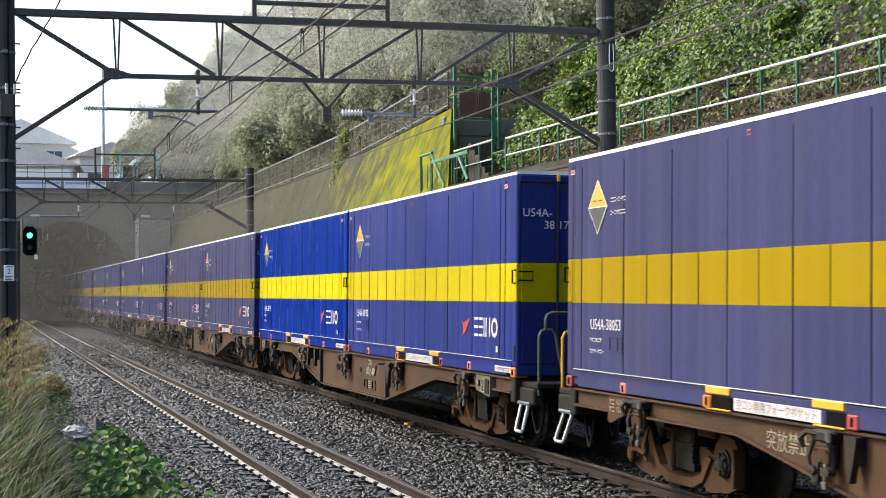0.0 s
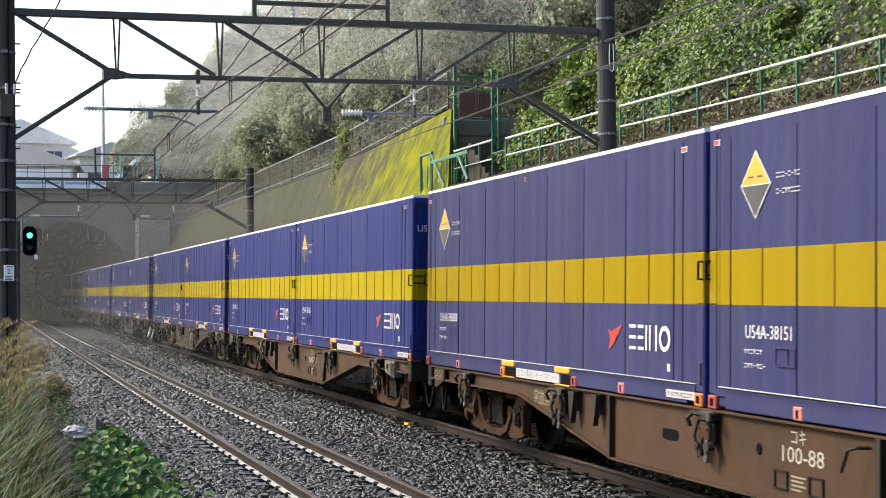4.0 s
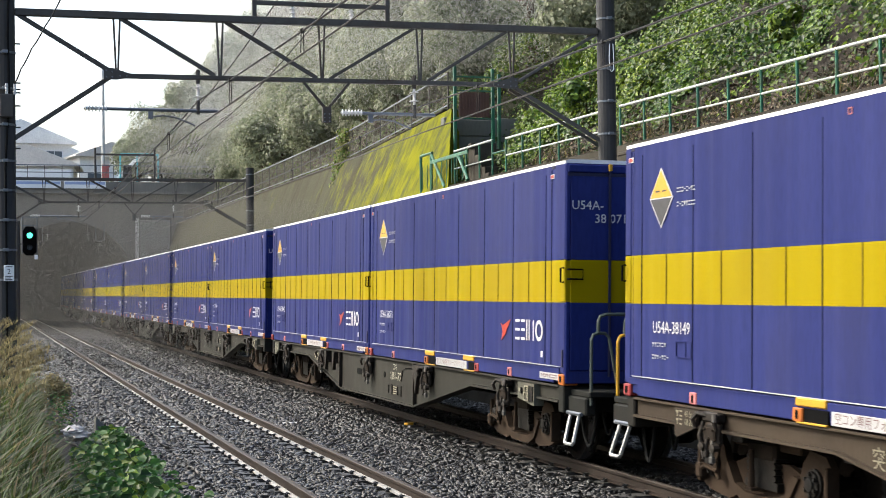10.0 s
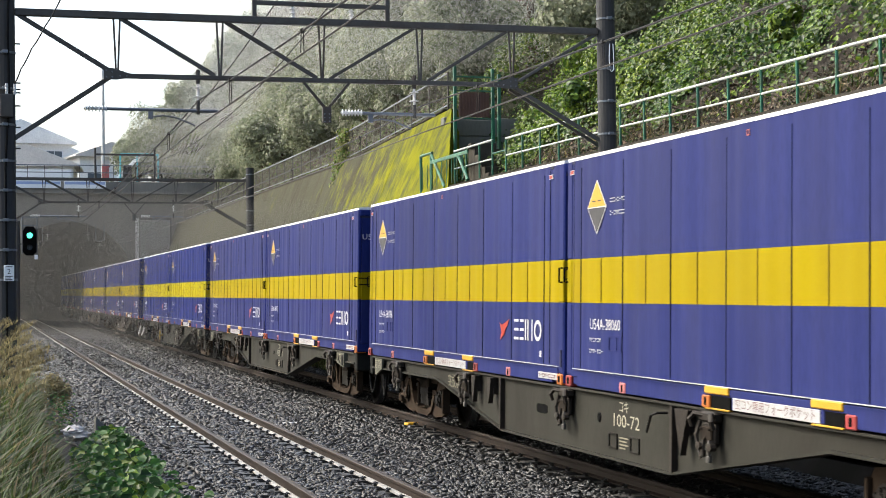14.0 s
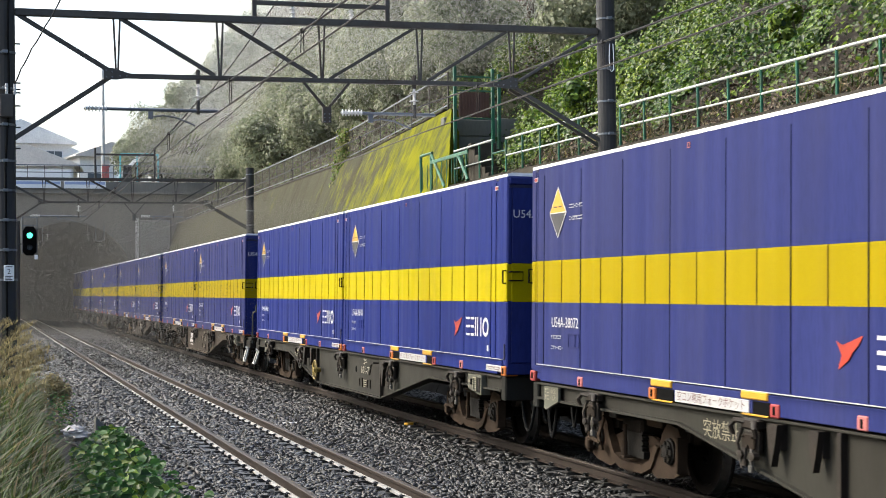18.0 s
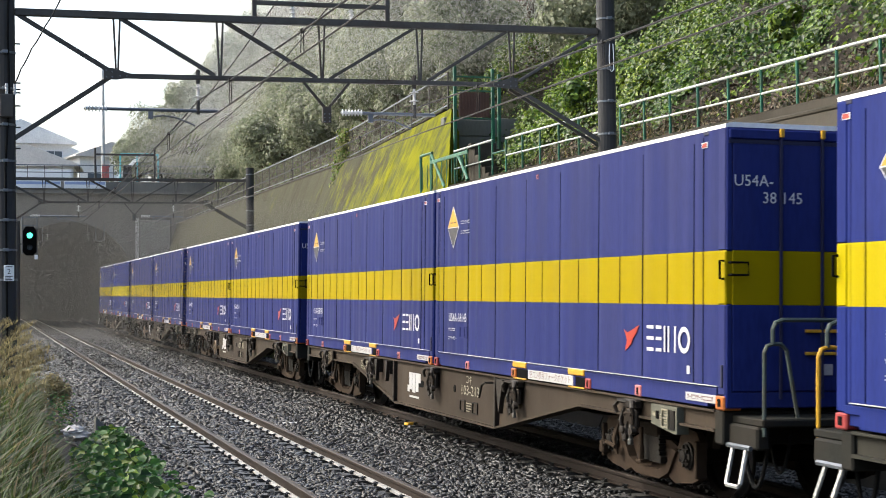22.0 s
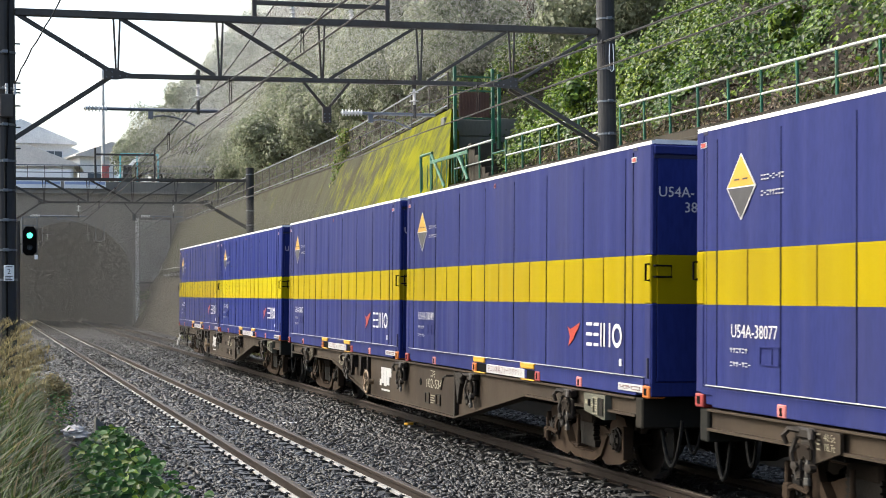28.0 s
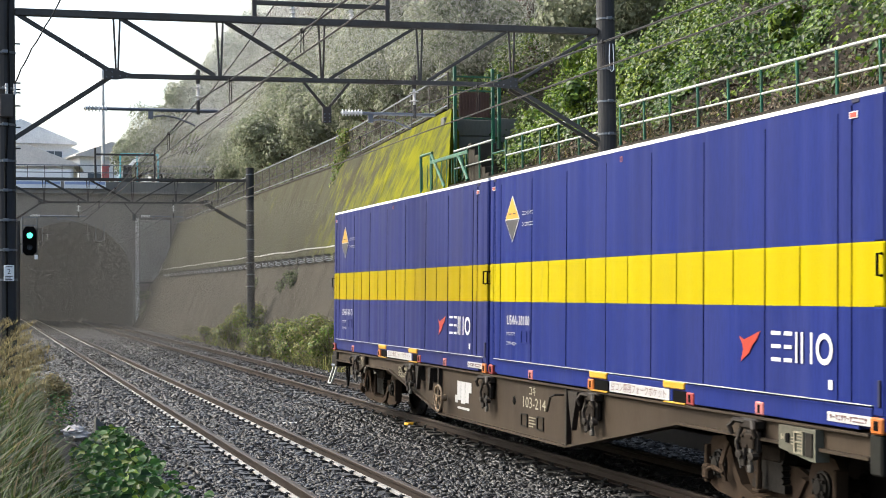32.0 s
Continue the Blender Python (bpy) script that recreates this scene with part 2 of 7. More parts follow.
# ---------- mesh helpers ----------
class Shape:
    """Collects vertices and faces of one mesh."""

    def __init__(self):
        self.v, self.f, self.m, self.cur = [], [], [], 0

    def add(self, vs, fs):
        o = len(self.v)
        self.v += [tuple(p) for p in vs]
        self.f += [tuple(i + o for i in q) for q in fs]
        self.m += [self.cur] * len(fs)
        return self

    def use(self, k):
        self.cur = k
        return self

    def box(self, x0, x1, y0, y1, z0, z1, c=0.0, m=None):
        cx, cy, cz = (x0 + x1) / 2, (y0 + y1) / 2, (z0 + z1) / 2
        h = (abs(x1 - x0) / 2, abs(y1 - y0) / 2, abs(z1 - z0) / 2)
        vs, fs = [], []
        if c <= 0:
            vs = [(sx * h[0], sy * h[1], sz * h[2]) for sx in (-1, 1) for sy in (-1, 1) for sz in (-1, 1)]
            fs = [(0, 1, 3, 2), (4, 6, 7, 5), (0, 4, 5, 1), (2, 3, 7, 6), (0, 2, 6, 4), (1, 5, 7, 3)]
        else:
            c = min(c, min(h) * 0.9)
            ix = {}
            for sx in (-1, 1):
                for sy in (-1, 1):
                    for sz in (-1, 1):
                        for a in range(3):
                            ix[sx, sy, sz, a] = len(vs)
                            s3 = (sx, sy, sz)
                            vs.append(tuple(s3[k] * (h[k] if k == a else h[k] - c) for k in range(3)))
            for a in range(3):
                b, d = (a + 1) % 3, (a + 2) % 3
                for s in (-1, 1):
                    q = []
                    for sb, sd in ((-1, -1), (1, -1), (1, 1), (-1, 1)):
                        k = [0, 0, 0]
                        k[a], k[b], k[d] = s, sb, sd
                        q.append(ix[(*k, a)])
                    fs.append(tuple(q if s > 0 else q[::-1]))
                for sb in (-1, 1):
                    for sd in (-1, 1):
                        k = [0, 0, 0]
                        k[b], k[d] = sb, sd
                        lo, hi = list(k), list(k)
                        lo[a], hi[a] = -1, 1
                        q = (ix[(*lo, b)], ix[(*hi, b)], ix[(*hi, d)], ix[(*lo, d)])
                        fs.append(q if sb * sd > 0 else q[::-1])
            for sx in (-1, 1):
                for sy in (-1, 1):
                    for sz in (-1, 1):
                        q = tuple(ix[sx, sy, sz, a] for a in range(3))
                        fs.append(q if sx * sy * sz > 0 else q[::-1])
        vs = [Vector(p) for p in vs]
        if m is not None:
            vs = [m @ p for p in vs]
        return self.add([(p.x + cx, p.y + cy, p.z + cz) for p in vs], fs)

    def prism(self, poly, axis, a, b):
        """A polygon (two other axes in order) extruded along an axis from a to b."""
        n = len(poly)
        k = "xyz".index(axis)

        def at(p, t):
            q = list(p)
            q.insert(k, t)
            return tuple(q)
        vs = [at(p, a) for p in poly] + [at(p, b) for p in poly]
        fs = [tuple(range(n))[::-1], tuple(range(n, 2 * n))] + [(i, (i + 1) % n, n + (i + 1) % n, n + i) for i in range(n)]
        return self.add(vs, fs)

    def tube(self, pts, r, n=8, r2=None, caps=True):
        pts = [Vector(p) for p in pts]
        vs, fs = [], []
        for i, p in enumerate(pts):
            d = (pts[min(i + 1, len(pts) - 1)] - pts[max(i - 1, 0)]).normalized()
            u = d.orthogonal().normalized() if i == 0 else (u - d * u.dot(d)).normalized()
            w = d.cross(u)
            t = i / max(1, len(pts) - 1)
            rr = r if r2 is None else r + (r2 - r) * t
            vs += [p + (u * math.cos(2 * math.pi * k / n) + w * math.sin(2 * math.pi * k / n)) * rr for k in range(n)]
        for i in range(len(pts) - 1):
            for k in range(n):
                fs.append((i * n + k, i * n + (k + 1) % n, (i + 1) * n + (k + 1) % n, (i + 1) * n + k))
        if caps:
            fs += [tuple(range(n))[::-1], tuple(range((len(pts) - 1) * n, len(pts) * n))]
        return self.add(vs, fs)

    def lathe(self, prof, p, axis=(0, 0, 1), n=14):
        """A profile of (radius, height) turned about an axis through p."""
        ax = Vector(axis).normalized()
        u = ax.orthogonal().normalized()
        w = ax.cross(u)
        p = Vector(p)
        vs, fs = [], []
        for r, h in prof:
            vs += [p + ax * h + (u * math.cos(2 * math.pi * k / n) + w * math.sin(2 * math.pi * k / n)) * max(r, 1e-4) for k in range(n)]
        for i in range(len(prof) - 1):
            for k in range(n):
                fs.append((i * n + k, i * n + (k + 1) % n, (i + 1) * n + (k + 1) % n, (i + 1) * n + k))
        return self.add(vs, fs)

    def bar(self, a, b, w, h, c=0.0, up=(0, 0, 1)):
        """A straight bar of section w x h from a to b."""
        a, b = Vector(a), Vector(b)
        d = b - a
        y = d.normalized()
        z = Vector(up)
        z = (z - y * z.dot(y))
        if z.length < 1e-3:
            z = y.orthogonal()
        z.normalize()
        x = y.cross(z)
        m = Matrix((x, y, z)).transposed().to_4x4()
        s = Shape().box(-w / 2, w / 2, -d.length / 2, d.length / 2, -h / 2, h / 2, c)
        return self.add([m @ Vector(p) + (a + b) / 2 for p in s.v], s.f)

    def mesh(self, name, mats, smooth=False):
        me = bpy.data.meshes.new(name)
        me.from_pydata(self.v, [], self.f)
        for x in mats if isinstance(mats, (list, tuple)) else [mats]:
            me.materials.append(x)
        me.polygons.foreach_set("material_index", self.m)
        if smooth:
            me.polygons.foreach_set("use_smooth", [True] * len(self.f))
        me.update()
        return me


def part(name, shape, mats, parent=None, label="", smooth=False, at=None):
    """Links one mesh as a part of a thing (or as a thing of its own)."""
    ob = new(name, shape if isinstance(shape, bpy.types.Mesh) else shape.mesh(name, mats, smooth))
    if parent is not None:
        ob.parent = parent
    if at is not None:
        ob.matrix_basis = at
    if label:
        tagged(ob, label)
    return ob


def thing(name, label, category, at=None, group="", kind=""):
    ob = new(name)
    if at is not None:
        ob.matrix_basis = at
    return tagged(ob, label, category, group, kind)


def bulk(name, verts, faces, mats, mi=None, smooth=False):
    """A mesh from numpy arrays, all faces with the same number of corners."""
    me = bpy.data.meshes.new(name)
    n, k = faces.shape
    me.vertices.add(len(verts))
    me.vertices.foreach_set("co", np.ascontiguousarray(verts, np.float32).ravel())
    me.loops.add(n * k)
    me.loops.foreach_set("vertex_index", np.ascontiguousarray(faces, np.int32).ravel())
    me.polygons.add(n)
    me.polygons.foreach_set("loop_start", np.arange(0, n * k, k, dtype=np.int32))
    me.polygons.foreach_set("loop_total", np.full(n, k, np.int32))
    for x in mats if isinstance(mats, (list, tuple)) else [mats]:
        me.materials.append(x)
    if mi is not None:
        me.polygons.foreach_set("material_index", np.ascontiguousarray(mi, np.int32))
    if smooth:
        me.polygons.foreach_set("use_smooth", np.ones(n, bool))
    me.update()
    me.validate()
    return me


def text_shape(words, size):
    """Flat letters in the local YZ plane that read from the -X side, centred at the origin."""
    cu = bpy.data.curves.new("words", "FONT")
    cu.body, cu.size, cu.align_x, cu.align_y, cu.resolution_u = words, size, "CENTER", "CENTER", 2
    ob = bpy.data.objects.new("words", cu)
    scene.collection.objects.link(ob)
    bpy.context.view_layer.update()
    me = ob.to_mesh()
    s = Shape().add([(0, -v.co.x, v.co.y) for v in me.vertices], [tuple(p.vertices) for p in me.polygons])
    ob.to_mesh_clear()
    bpy.data.objects.remove(ob)
    bpy.data.curves.remove(cu)
    return s


# ---------- ground, ballast, tracks ----------
XL, XR, GAUGE = 3.807, 7.515, 1.067
Y_END = 112.0


def ground_sheet():
    xs = [-3000, -300, -60, -20, -8, -3, -1, 0.2, 1.0, 1.5, 10.0, 14, 30, 300, 3000]
    zs = [0.4, 0.4, 0.4, 0.4, 0.4, 0.35, 0.25, 0.1, -0.1, -0.32, -0.32, -0.32, -0.3, -0.3, -0.3]
    ys = [-3000, -300, -60, -10, 5, 15, 30, 60, 100, 140, 300, 3000]
    s = Shape()
    vs = [(x, y, z) for y in ys for x, z in zip(xs, zs)]
    n = len(xs)
    s.add(vs, [(j * n + i, j * n + i + 1, (j + 1) * n + i + 1, (j + 1) * n + i) for j in range(len(ys) - 1) for i in range(n - 1)])
    tagged(part("ground", s, M["soil"]), "brown soil ground beside the railway line", "ground", kind="structure")
    b = Shape()
    prof = [(0.9, -0.36), (1.9, -0.22), (2.6, -0.185), (5.0, -0.185), (5.66, -0.22), (6.3, -0.185), (8.9, -0.185), (9.6, -0.22), (10.6, -0.36)]
    yy = [-40 + 4 * i for i in range(58)]
    vs = [(x, y, z) for y in yy for x, z in prof]
    n = len(prof)
    b.add(vs, [(j * n + i, j * n + i + 1, (j + 1) * n + i + 1, (j + 1) * n + i) for j in range(len(yy) - 1) for i in range(n - 1)])
    tagged(part("ballast_bed", b, M["ballast"]), "dark wet crushed-stone ballast bed under both tracks", "ballast", kind="structure")


ground_sheet()


def stones():
    """Loose broken stones, denser and finer near the camera."""
    spots = []
    for y0, y1, den in ((1, 13, 55), (13, 22, 480), (22, 32, 360), (32, 48, 170), (48, 80, 45)):
        n = int((y1 - y0) * 8.6 * den)
        q = np.c_[G.uniform(1.15, 9.75, n), G.uniform(y0, y1, n)]
        spots.append(q[(q[:, 0] < 6.5) | (G.random(n) < 0.3)])
    p = np.concatenate(spots)
    for xt in (XL, XR):
        for sx in (-1, 1):
            p = p[np.abs(p[:, 0] - (xt + sx * (GAUGE / 2 + 0.035))) > 0.105]
    prof_x = np.array([0.9, 1.9, 2.6, 5.0, 5.66, 6.3, 8.9, 9.6, 10.6])
    prof_z = np.array([-0.36, -0.22, -0.185, -0.185, -0.22, -0.185, -0.185, -0.22, -0.36])
    z = np.interp(p[:, 0], prof_x, prof_z)
    d = np.minimum(np.abs(np.abs(p[:, 0] - XL) - 0.566), np.abs(np.abs(p[:, 0] - XR) - 0.566))
    z = np.where(d < 0.7, np.maximum(z, -0.18 + 0.03 * np.clip((d - 0.1) / 0.16, 0, 1)), z)
    n = len(p)
    size = G.uniform(0.014, 0.038, n) * (1 + np.clip((p[:, 1] - 22) / 60, 0, 0.7))
    base = np.array([(x, y, w) for x in (-1, 1) for y in (-1, 1) for w in (-1, 1)], float)
    v = base[None] * (1 + G.uniform(-0.75, 0.45, (n, 8, 3)))
    v *= (size[:, None] * G.uniform(0.5, 1.35, (n, 3)) * [1.15, 0.8, 0.4])[:, None, :]
    a, t = G.uniform(0, 2 * np.pi, n), G.normal(0, 0.5, n)
    ca, sa, ct, st = np.cos(a)[:, None], np.sin(a)[:, None], np.cos(t)[:, None], np.sin(t)[:, None]
    x, y, w = v[..., 0], v[..., 1] * ct - v[..., 2] * st, v[..., 1] * st + v[..., 2] * ct
    v = np.stack([x * ca - y * sa, x * sa + y * ca, w], -1)
    v += np.c_[p, z + size * 0.15][:, None, :]
    quads = np.array([(0, 1, 3, 2), (4, 6, 7, 5), (0, 4, 5, 1), (2, 3, 7, 6), (0, 2, 6, 4), (1, 5, 7, 3)])
    f = (quads[None] + (np.arange(n) * 8)[:, None, None]).reshape(-1, 4)
    tagged(new("ballast_stones", bulk("ballast_stones", v.reshape(-1, 3), f, M["stone"])), "dark grey broken ballast stones, wet and shiny", "ballast stones", kind="stuff")


stones()

RAIL_PROF = [(-0.061, -0.14), (-0.061, -0.128), (-0.012, -0.112), (-0.0085, -0.05), (-0.0325, -0.036), (-0.0325, -0.008), (-0.026, 0.0),
             (0.026, 0.0), (0.0325, -0.008), (0.0325, -0.036), (0.0085, -0.05), (0.012, -0.112), (0.061, -0.128), (0.061, -0.14)]


def track(xt, label, foot):
    t = thing("track", label, "railway track", pose(xt, 0, 0), "railway tracks", "structure")
    for sx in (-1, 1):
        xc = sx * (GAUGE / 2 + 0.0325)
        s = Shape().prism([(x + xc, z) for x, z in RAIL_PROF], "y", -40, 190)
        s.m = [0] * len(s.f)
        # foot faces take the material with the painted sky sheen, if given
        for k in (1, 11):
            s.m[2 + k] = 2
        for k in (0, 13):
            s.m[2 + k] = 2
        s.m[2 + 6] = 1
        for k in (5, 7):
            s.m[2 + k] = 1
        rail = part("rail", s, [M["rail_side"], M["rail_top"], M[foot]], t, "brown rusty steel rail")
        clip_pair = Shape()
        for side in (-1, 1):
            x0 = xc + side * 0.055
            clip_pair.tube([(x0 + side * 0.045, -0.03, -0.125), (x0 + side * 0.005, -0.035, -0.105), (x0 - side * 0.01, 0, -0.115), (x0 + side * 0.005, 0.035, -0.105), (x0 + side * 0.045, 0.03, -0.128)], 0.010, 5)
            clip_pair.box(x0 + side * 0.025 - 0.02, x0 + side * 0.025 + 0.02, -0.035, 0.035, -0.15, -0.122, 0.006)
        clip_mesh = clip_pair.mesh("rail_clip", M["clip"])
        y = 13.0
        k = 0
        while y < 66 and k < 90:
            part("rail_clip", clip_mesh, None, rail, at=pose(0, y, 0))
            y += 0.6
            k += 1
    sl = Shape().prism([(-1.0, -0.30), (-1.0, -0.155), (-0.97, -0.142), (-0.3, -0.142), (-0.2, -0.165), (0.2, -0.165), (0.3, -0.142), (0.97, -0.142), (1.0, -0.155), (1.0, -0.30)], "y", -0.12, 0.12)
    me = sl.mesh("sleeper", M["sleeper"])
    for k in range(170):
        part("sleeper", me, None, t, at=pose(0, 1.0 + 0.6 * k, R.uniform(-0.006, 0.004), 0, 0, R.uniform(-0.6, 0.6)))
    return t


track(XL, "empty ballasted railway track with brown rusty rails", "foot")
track(XR, "ballasted railway track that the goods train runs on", "rail_side")

# ---------- retaining wall, portal, tunnel ----------
BATTER = 0.43


def wall_x(z):
    return 10.0 + BATTER * z


def wall_top(y):
    if y < 45.0:
        return 4.7
    return float(np.interp(y, [45, 51, 59, 112], [7.45, 7.2, 6.87, 6.85]))


def retaining_wall():
    w = thing("wall_east", "battered concrete retaining wall, grey below and mossy yellow-green above", "retaining wall", kind="structure")
    joints = [-30, -10, 5, 15, 25, 35, 45.05, 50, 55.5, 61, 67, 73, 79, 85, 91, 97, 103, 112]
    for y0, y1 in zip(joints[:-1], joints[1:]):
        z1 = wall_top((y0 + y1) / 2 if y1 <= 46 else y0 + 1e-3)
        lead = -5.4 if y0 == 45.05 else 0.0
        z2 = wall_top(y1 if y1 > 46 else y0 + 0.01)
        g = 0.02
        low = Shape()
        low.prism([(wall_x(-0.4), -0.4), (wall_x(3.12), 3.12), (wall_x(3.12) + 0.9, 3.12), (wall_x(3.12) + 0.9, -0.4)], "y", y0 + g, y1 - g)
        part("wall_panel", low, M["concrete"], w)
        up = Shape()
        xa, xb = wall_x(3.3) + 0.22, wall_x(z1)
        a = [(wall_x(3.12) + 0.16, y0 + g + lead, 3.12), (wall_x(z1) + 0.10, y0 + g, z1), (wall_x(z1) + 0.6, y0 + g - lead * 0.17, z1), (wall_x(3.12) + 0.9, y0 + g + lead * 0.8, 3.12)]
        b = [(wall_x(3.12) + 0.16, y1 - g, 3.12), (wall_x(z2) + 0.10, y1 - g, z2), (wall_x(z2) + 0.6, y1 - g, z2), (wall_x(3.12) + 0.9, y1 - g, 3.12)]
        up.add(a + b, [(0, 1, 2, 3), (7, 6, 5, 4), (0, 4, 5, 1), (1, 5, 6, 2), (2, 6, 7, 3), (3, 7, 4, 0)])
        part("wall_panel", up, M["moss"] if y0 > 45 else M["concrete"], w, "mossy yellow-green upper wall panel" if 45 <= y0 < 60 else "")
        cap = Shape()
        cap.bar((wall_x(z1) + 0.33, y0 + g - lead * 0.17, z1 + 0.04), (wall_x(z2) + 0.33, y1 - g, z2 + 0.04), 0.5, 0.08, 0.02)
        part("coping", cap, M["concrete"], w)
    core = Shape().prism([(wall_x(-0.4) + 0.05, -0.4), (wall_x(3.1) + 0.2, 3.1), (wall_x(5) + 0.25, 4.8), (wall_x(5) + 0.6, 4.8), (wall_x(3) + 2, -0.4)], "y", -30, 112)
    part("wall_core", core, M["portal"], w)


retaining_wall()


def portal():
    p = thing("wall_north", "dark concrete tunnel portal under a road", "tunnel portal", kind="structure")
    cx, hw, spring, top = 5.66, 4.3, 2.9, 7.0
    arch = [(cx - hw, -0.4)] + [(cx + hw * math.cos(a), spring + (top - spring) * math.sin(a)) for a in [math.pi * (1 - k / 20) for k in range(21)]] + [(cx + hw, -0.4)]
    s = Shape()
    T = 9.25
    vs = [(x, Y_END, z) for x, z in arch]
    n = len(vs)
    outer = [(-22, -0.4)] + [(-22 + 44 * k / 20, T) for k in range(21)] + [(22, -0.4)]
    vs += [(x, Y_END, z) for x, z in outer]
    vs += [(x, Y_END + 1.2, z) for x, z in arch]
    s.add(vs, [(i, i + 1, n + i + 1, n + i) for i in range(n - 1)] + [(i, 2 * n + i, 2 * n + i + 1, i + 1) for i in range(n - 1)])
    part("headwall", s, M["portal"], p)
    ring = Shape()
    for i in range(n - 1):
        (x0, z0), (x1, z1) = arch[i], arch[i + 1]
        k0, k1 = (1.07, 1.07)
        o0, o1 = (cx + (x0 - cx) * k0, z0 * 1.05), (cx + (x1 - cx) * k1, z1 * 1.05)
        q = [(x0, Y_END - 0.12, z0), (x1, Y_END - 0.12, z1), (o1[0], Y_END - 0.12, o1[1]), (o0[0], Y_END - 0.12, o0[1])]
        q2 = [(a, Y_END + 0.1, c) for a, b, c in q]
        ring.add(q + q2, [(0, 1, 2, 3), (3, 2, 6, 7), (1, 0, 4, 5)])
    part("arch_ring", ring, M["portal"], p)
    tun = Shape()
    ys = [Y_END + 1.2 + 3.0 * k for k in range(24)]
    vs = []
    for y in ys:
        # added bend, so that the right-hand wall catches light from the mouth
        dx = -max(0.0, y - 117) ** 2 / 120
        vs += [(x + dx, y, z) for x, z in arch]
    tun.add(vs, [(j * n + i, j * n + i + 1, (j + 1) * n + i + 1, (j + 1) * n + i) for j in range(len(ys) - 1) for i in range(n - 1)])
    part("lining", tun, M["lining"], p, "sooty grey tunnel lining with an added light-catching bend")
    road = Shape().box(-22, 24, Y_END - 0.25, Y_END + 14, T, T + 0.35, 0.03)
    part("road_slab", road, M["portal"], p)
    edge = Shape().box(-22, 22, Y_END - 0.45, Y_END - 0.15, T - 0.35, T + 0.5, 0.03)
    part("parapet", edge, M["portal"], p)


portal()

# ---------- goods train ----------
# Distance run by the train at t seconds
def run(t):
    return ((((1.5948e-06 * t - 1.48317e-04) * t + 5.449516e-03) * t - 0.13607) * t + 9.119684) * t


CL, CW, CH, DECK = 9.41, 2.49, 2.56, 0.97
LEAN = 1.08


def blue(name, k):
    """Container blue: k = 0 clean and glossy, 1 faded and dusty."""
    a, z = (0.001, 0.013, 0.13), (0.0255, 0.0265, 0.064)
    col = tuple(p + (q - p) * k for p, q in zip(a, z))
    return mat(name, col, 0.25 + 0.3 * k, 0, spec=0.012 + 0.015 * k, col2=tuple(c * 1.25 + 0.004 * k for c in col), scale=0.9, mix=0.6, grain=30, bump=0.03, stain=(0.042, 0.040, 0.052),
               stain_amt=0.02 + 0.2 * k, stain_scale=1.2, stretch=(1, 1.3, 0.22), coat=0.0)


def yellow(name, k):
    a, z = (0.345, 0.295, 0.0), (0.172, 0.118, 0.0003)
    col = tuple(p + (q - p) * k for p, q in zip(a, z))
    return mat(name, col, 0.35 + 0.25 * k, 0, spec=0.03, col2=tuple(c * 0.86 for c in col), scale=0.8, mix=0.4, grain=260, bump=0.01, stain=(0.16, 0.11, 0.01), stain_amt=0.35 * k, stretch=(1, 1.0, 0.4))


PAINT = {k: (blue(f"{w} container blue", v), yellow(f"{w} container yellow", u)) for k, w, v, u in
         ((0, "glossy clean", 0.0, 0.0), (1, "slightly faded", 0.46, 0.28), (2, "faded", 0.68, 0.68), (3, "dull dusty", 0.95, 0.95))}
M["roof_white"] = mat("white container roof", (0.648, 0.648, 0.657), 0.45, 0, scale=1.5, grain=20, stain=(0.405, 0.387, 0.36), stain_amt=0.4)
M["orange"] = mat("orange corner casting", (0.341, 0.0935, 0.011), 0.5, 0, scale=6, stain=(0.11, 0.044, 0.0165), stain_amt=0.4, stain_scale=5)
M["red_cast"] = mat("red corner casting", (0.22, 0.0275, 0.0275), 0.5, 0, scale=6, stain=(0.11, 0.0275, 0.022), stain_amt=0.4, stain_scale=5)
M["pink"] = mat("faded pink-red pocket frame", (0.341, 0.11, 0.1045), 0.55, 0, scale=6)
M["amber"] = mat("amber painted bracket", (0.396, 0.22, 0.0165), 0.45, 0, scale=5, mix=0.3)
M["white_paint"] = mat("white lettering paint", (0.4588, 0.4588, 0.4712), 0.45, 0, scale=6, mix=0.3, bump=0)
M["red_paint"] = mat("red emblem paint", (0.28, 0.03, 0.016), 0.4, 0, scale=3, mix=0.4, bump=0)
M["print_dark"] = mat("dark red-brown print", (0.13, 0.07, 0.07), 0.5, 0, bump=0)
M["grey_mark"] = mat("dark grey mark paint", (0.03, 0.03, 0.033), 0.5, 0, bump=0)
M["plate"] = mat("whitish printed plate", (0.33, 0.33, 0.33), 0.5, 0, scale=8, mix=0.3, bump=0)
M["sealant"] = mat("dark panel joint", (0.008, 0.0095, 0.034), 0.6, 0, bump=0)
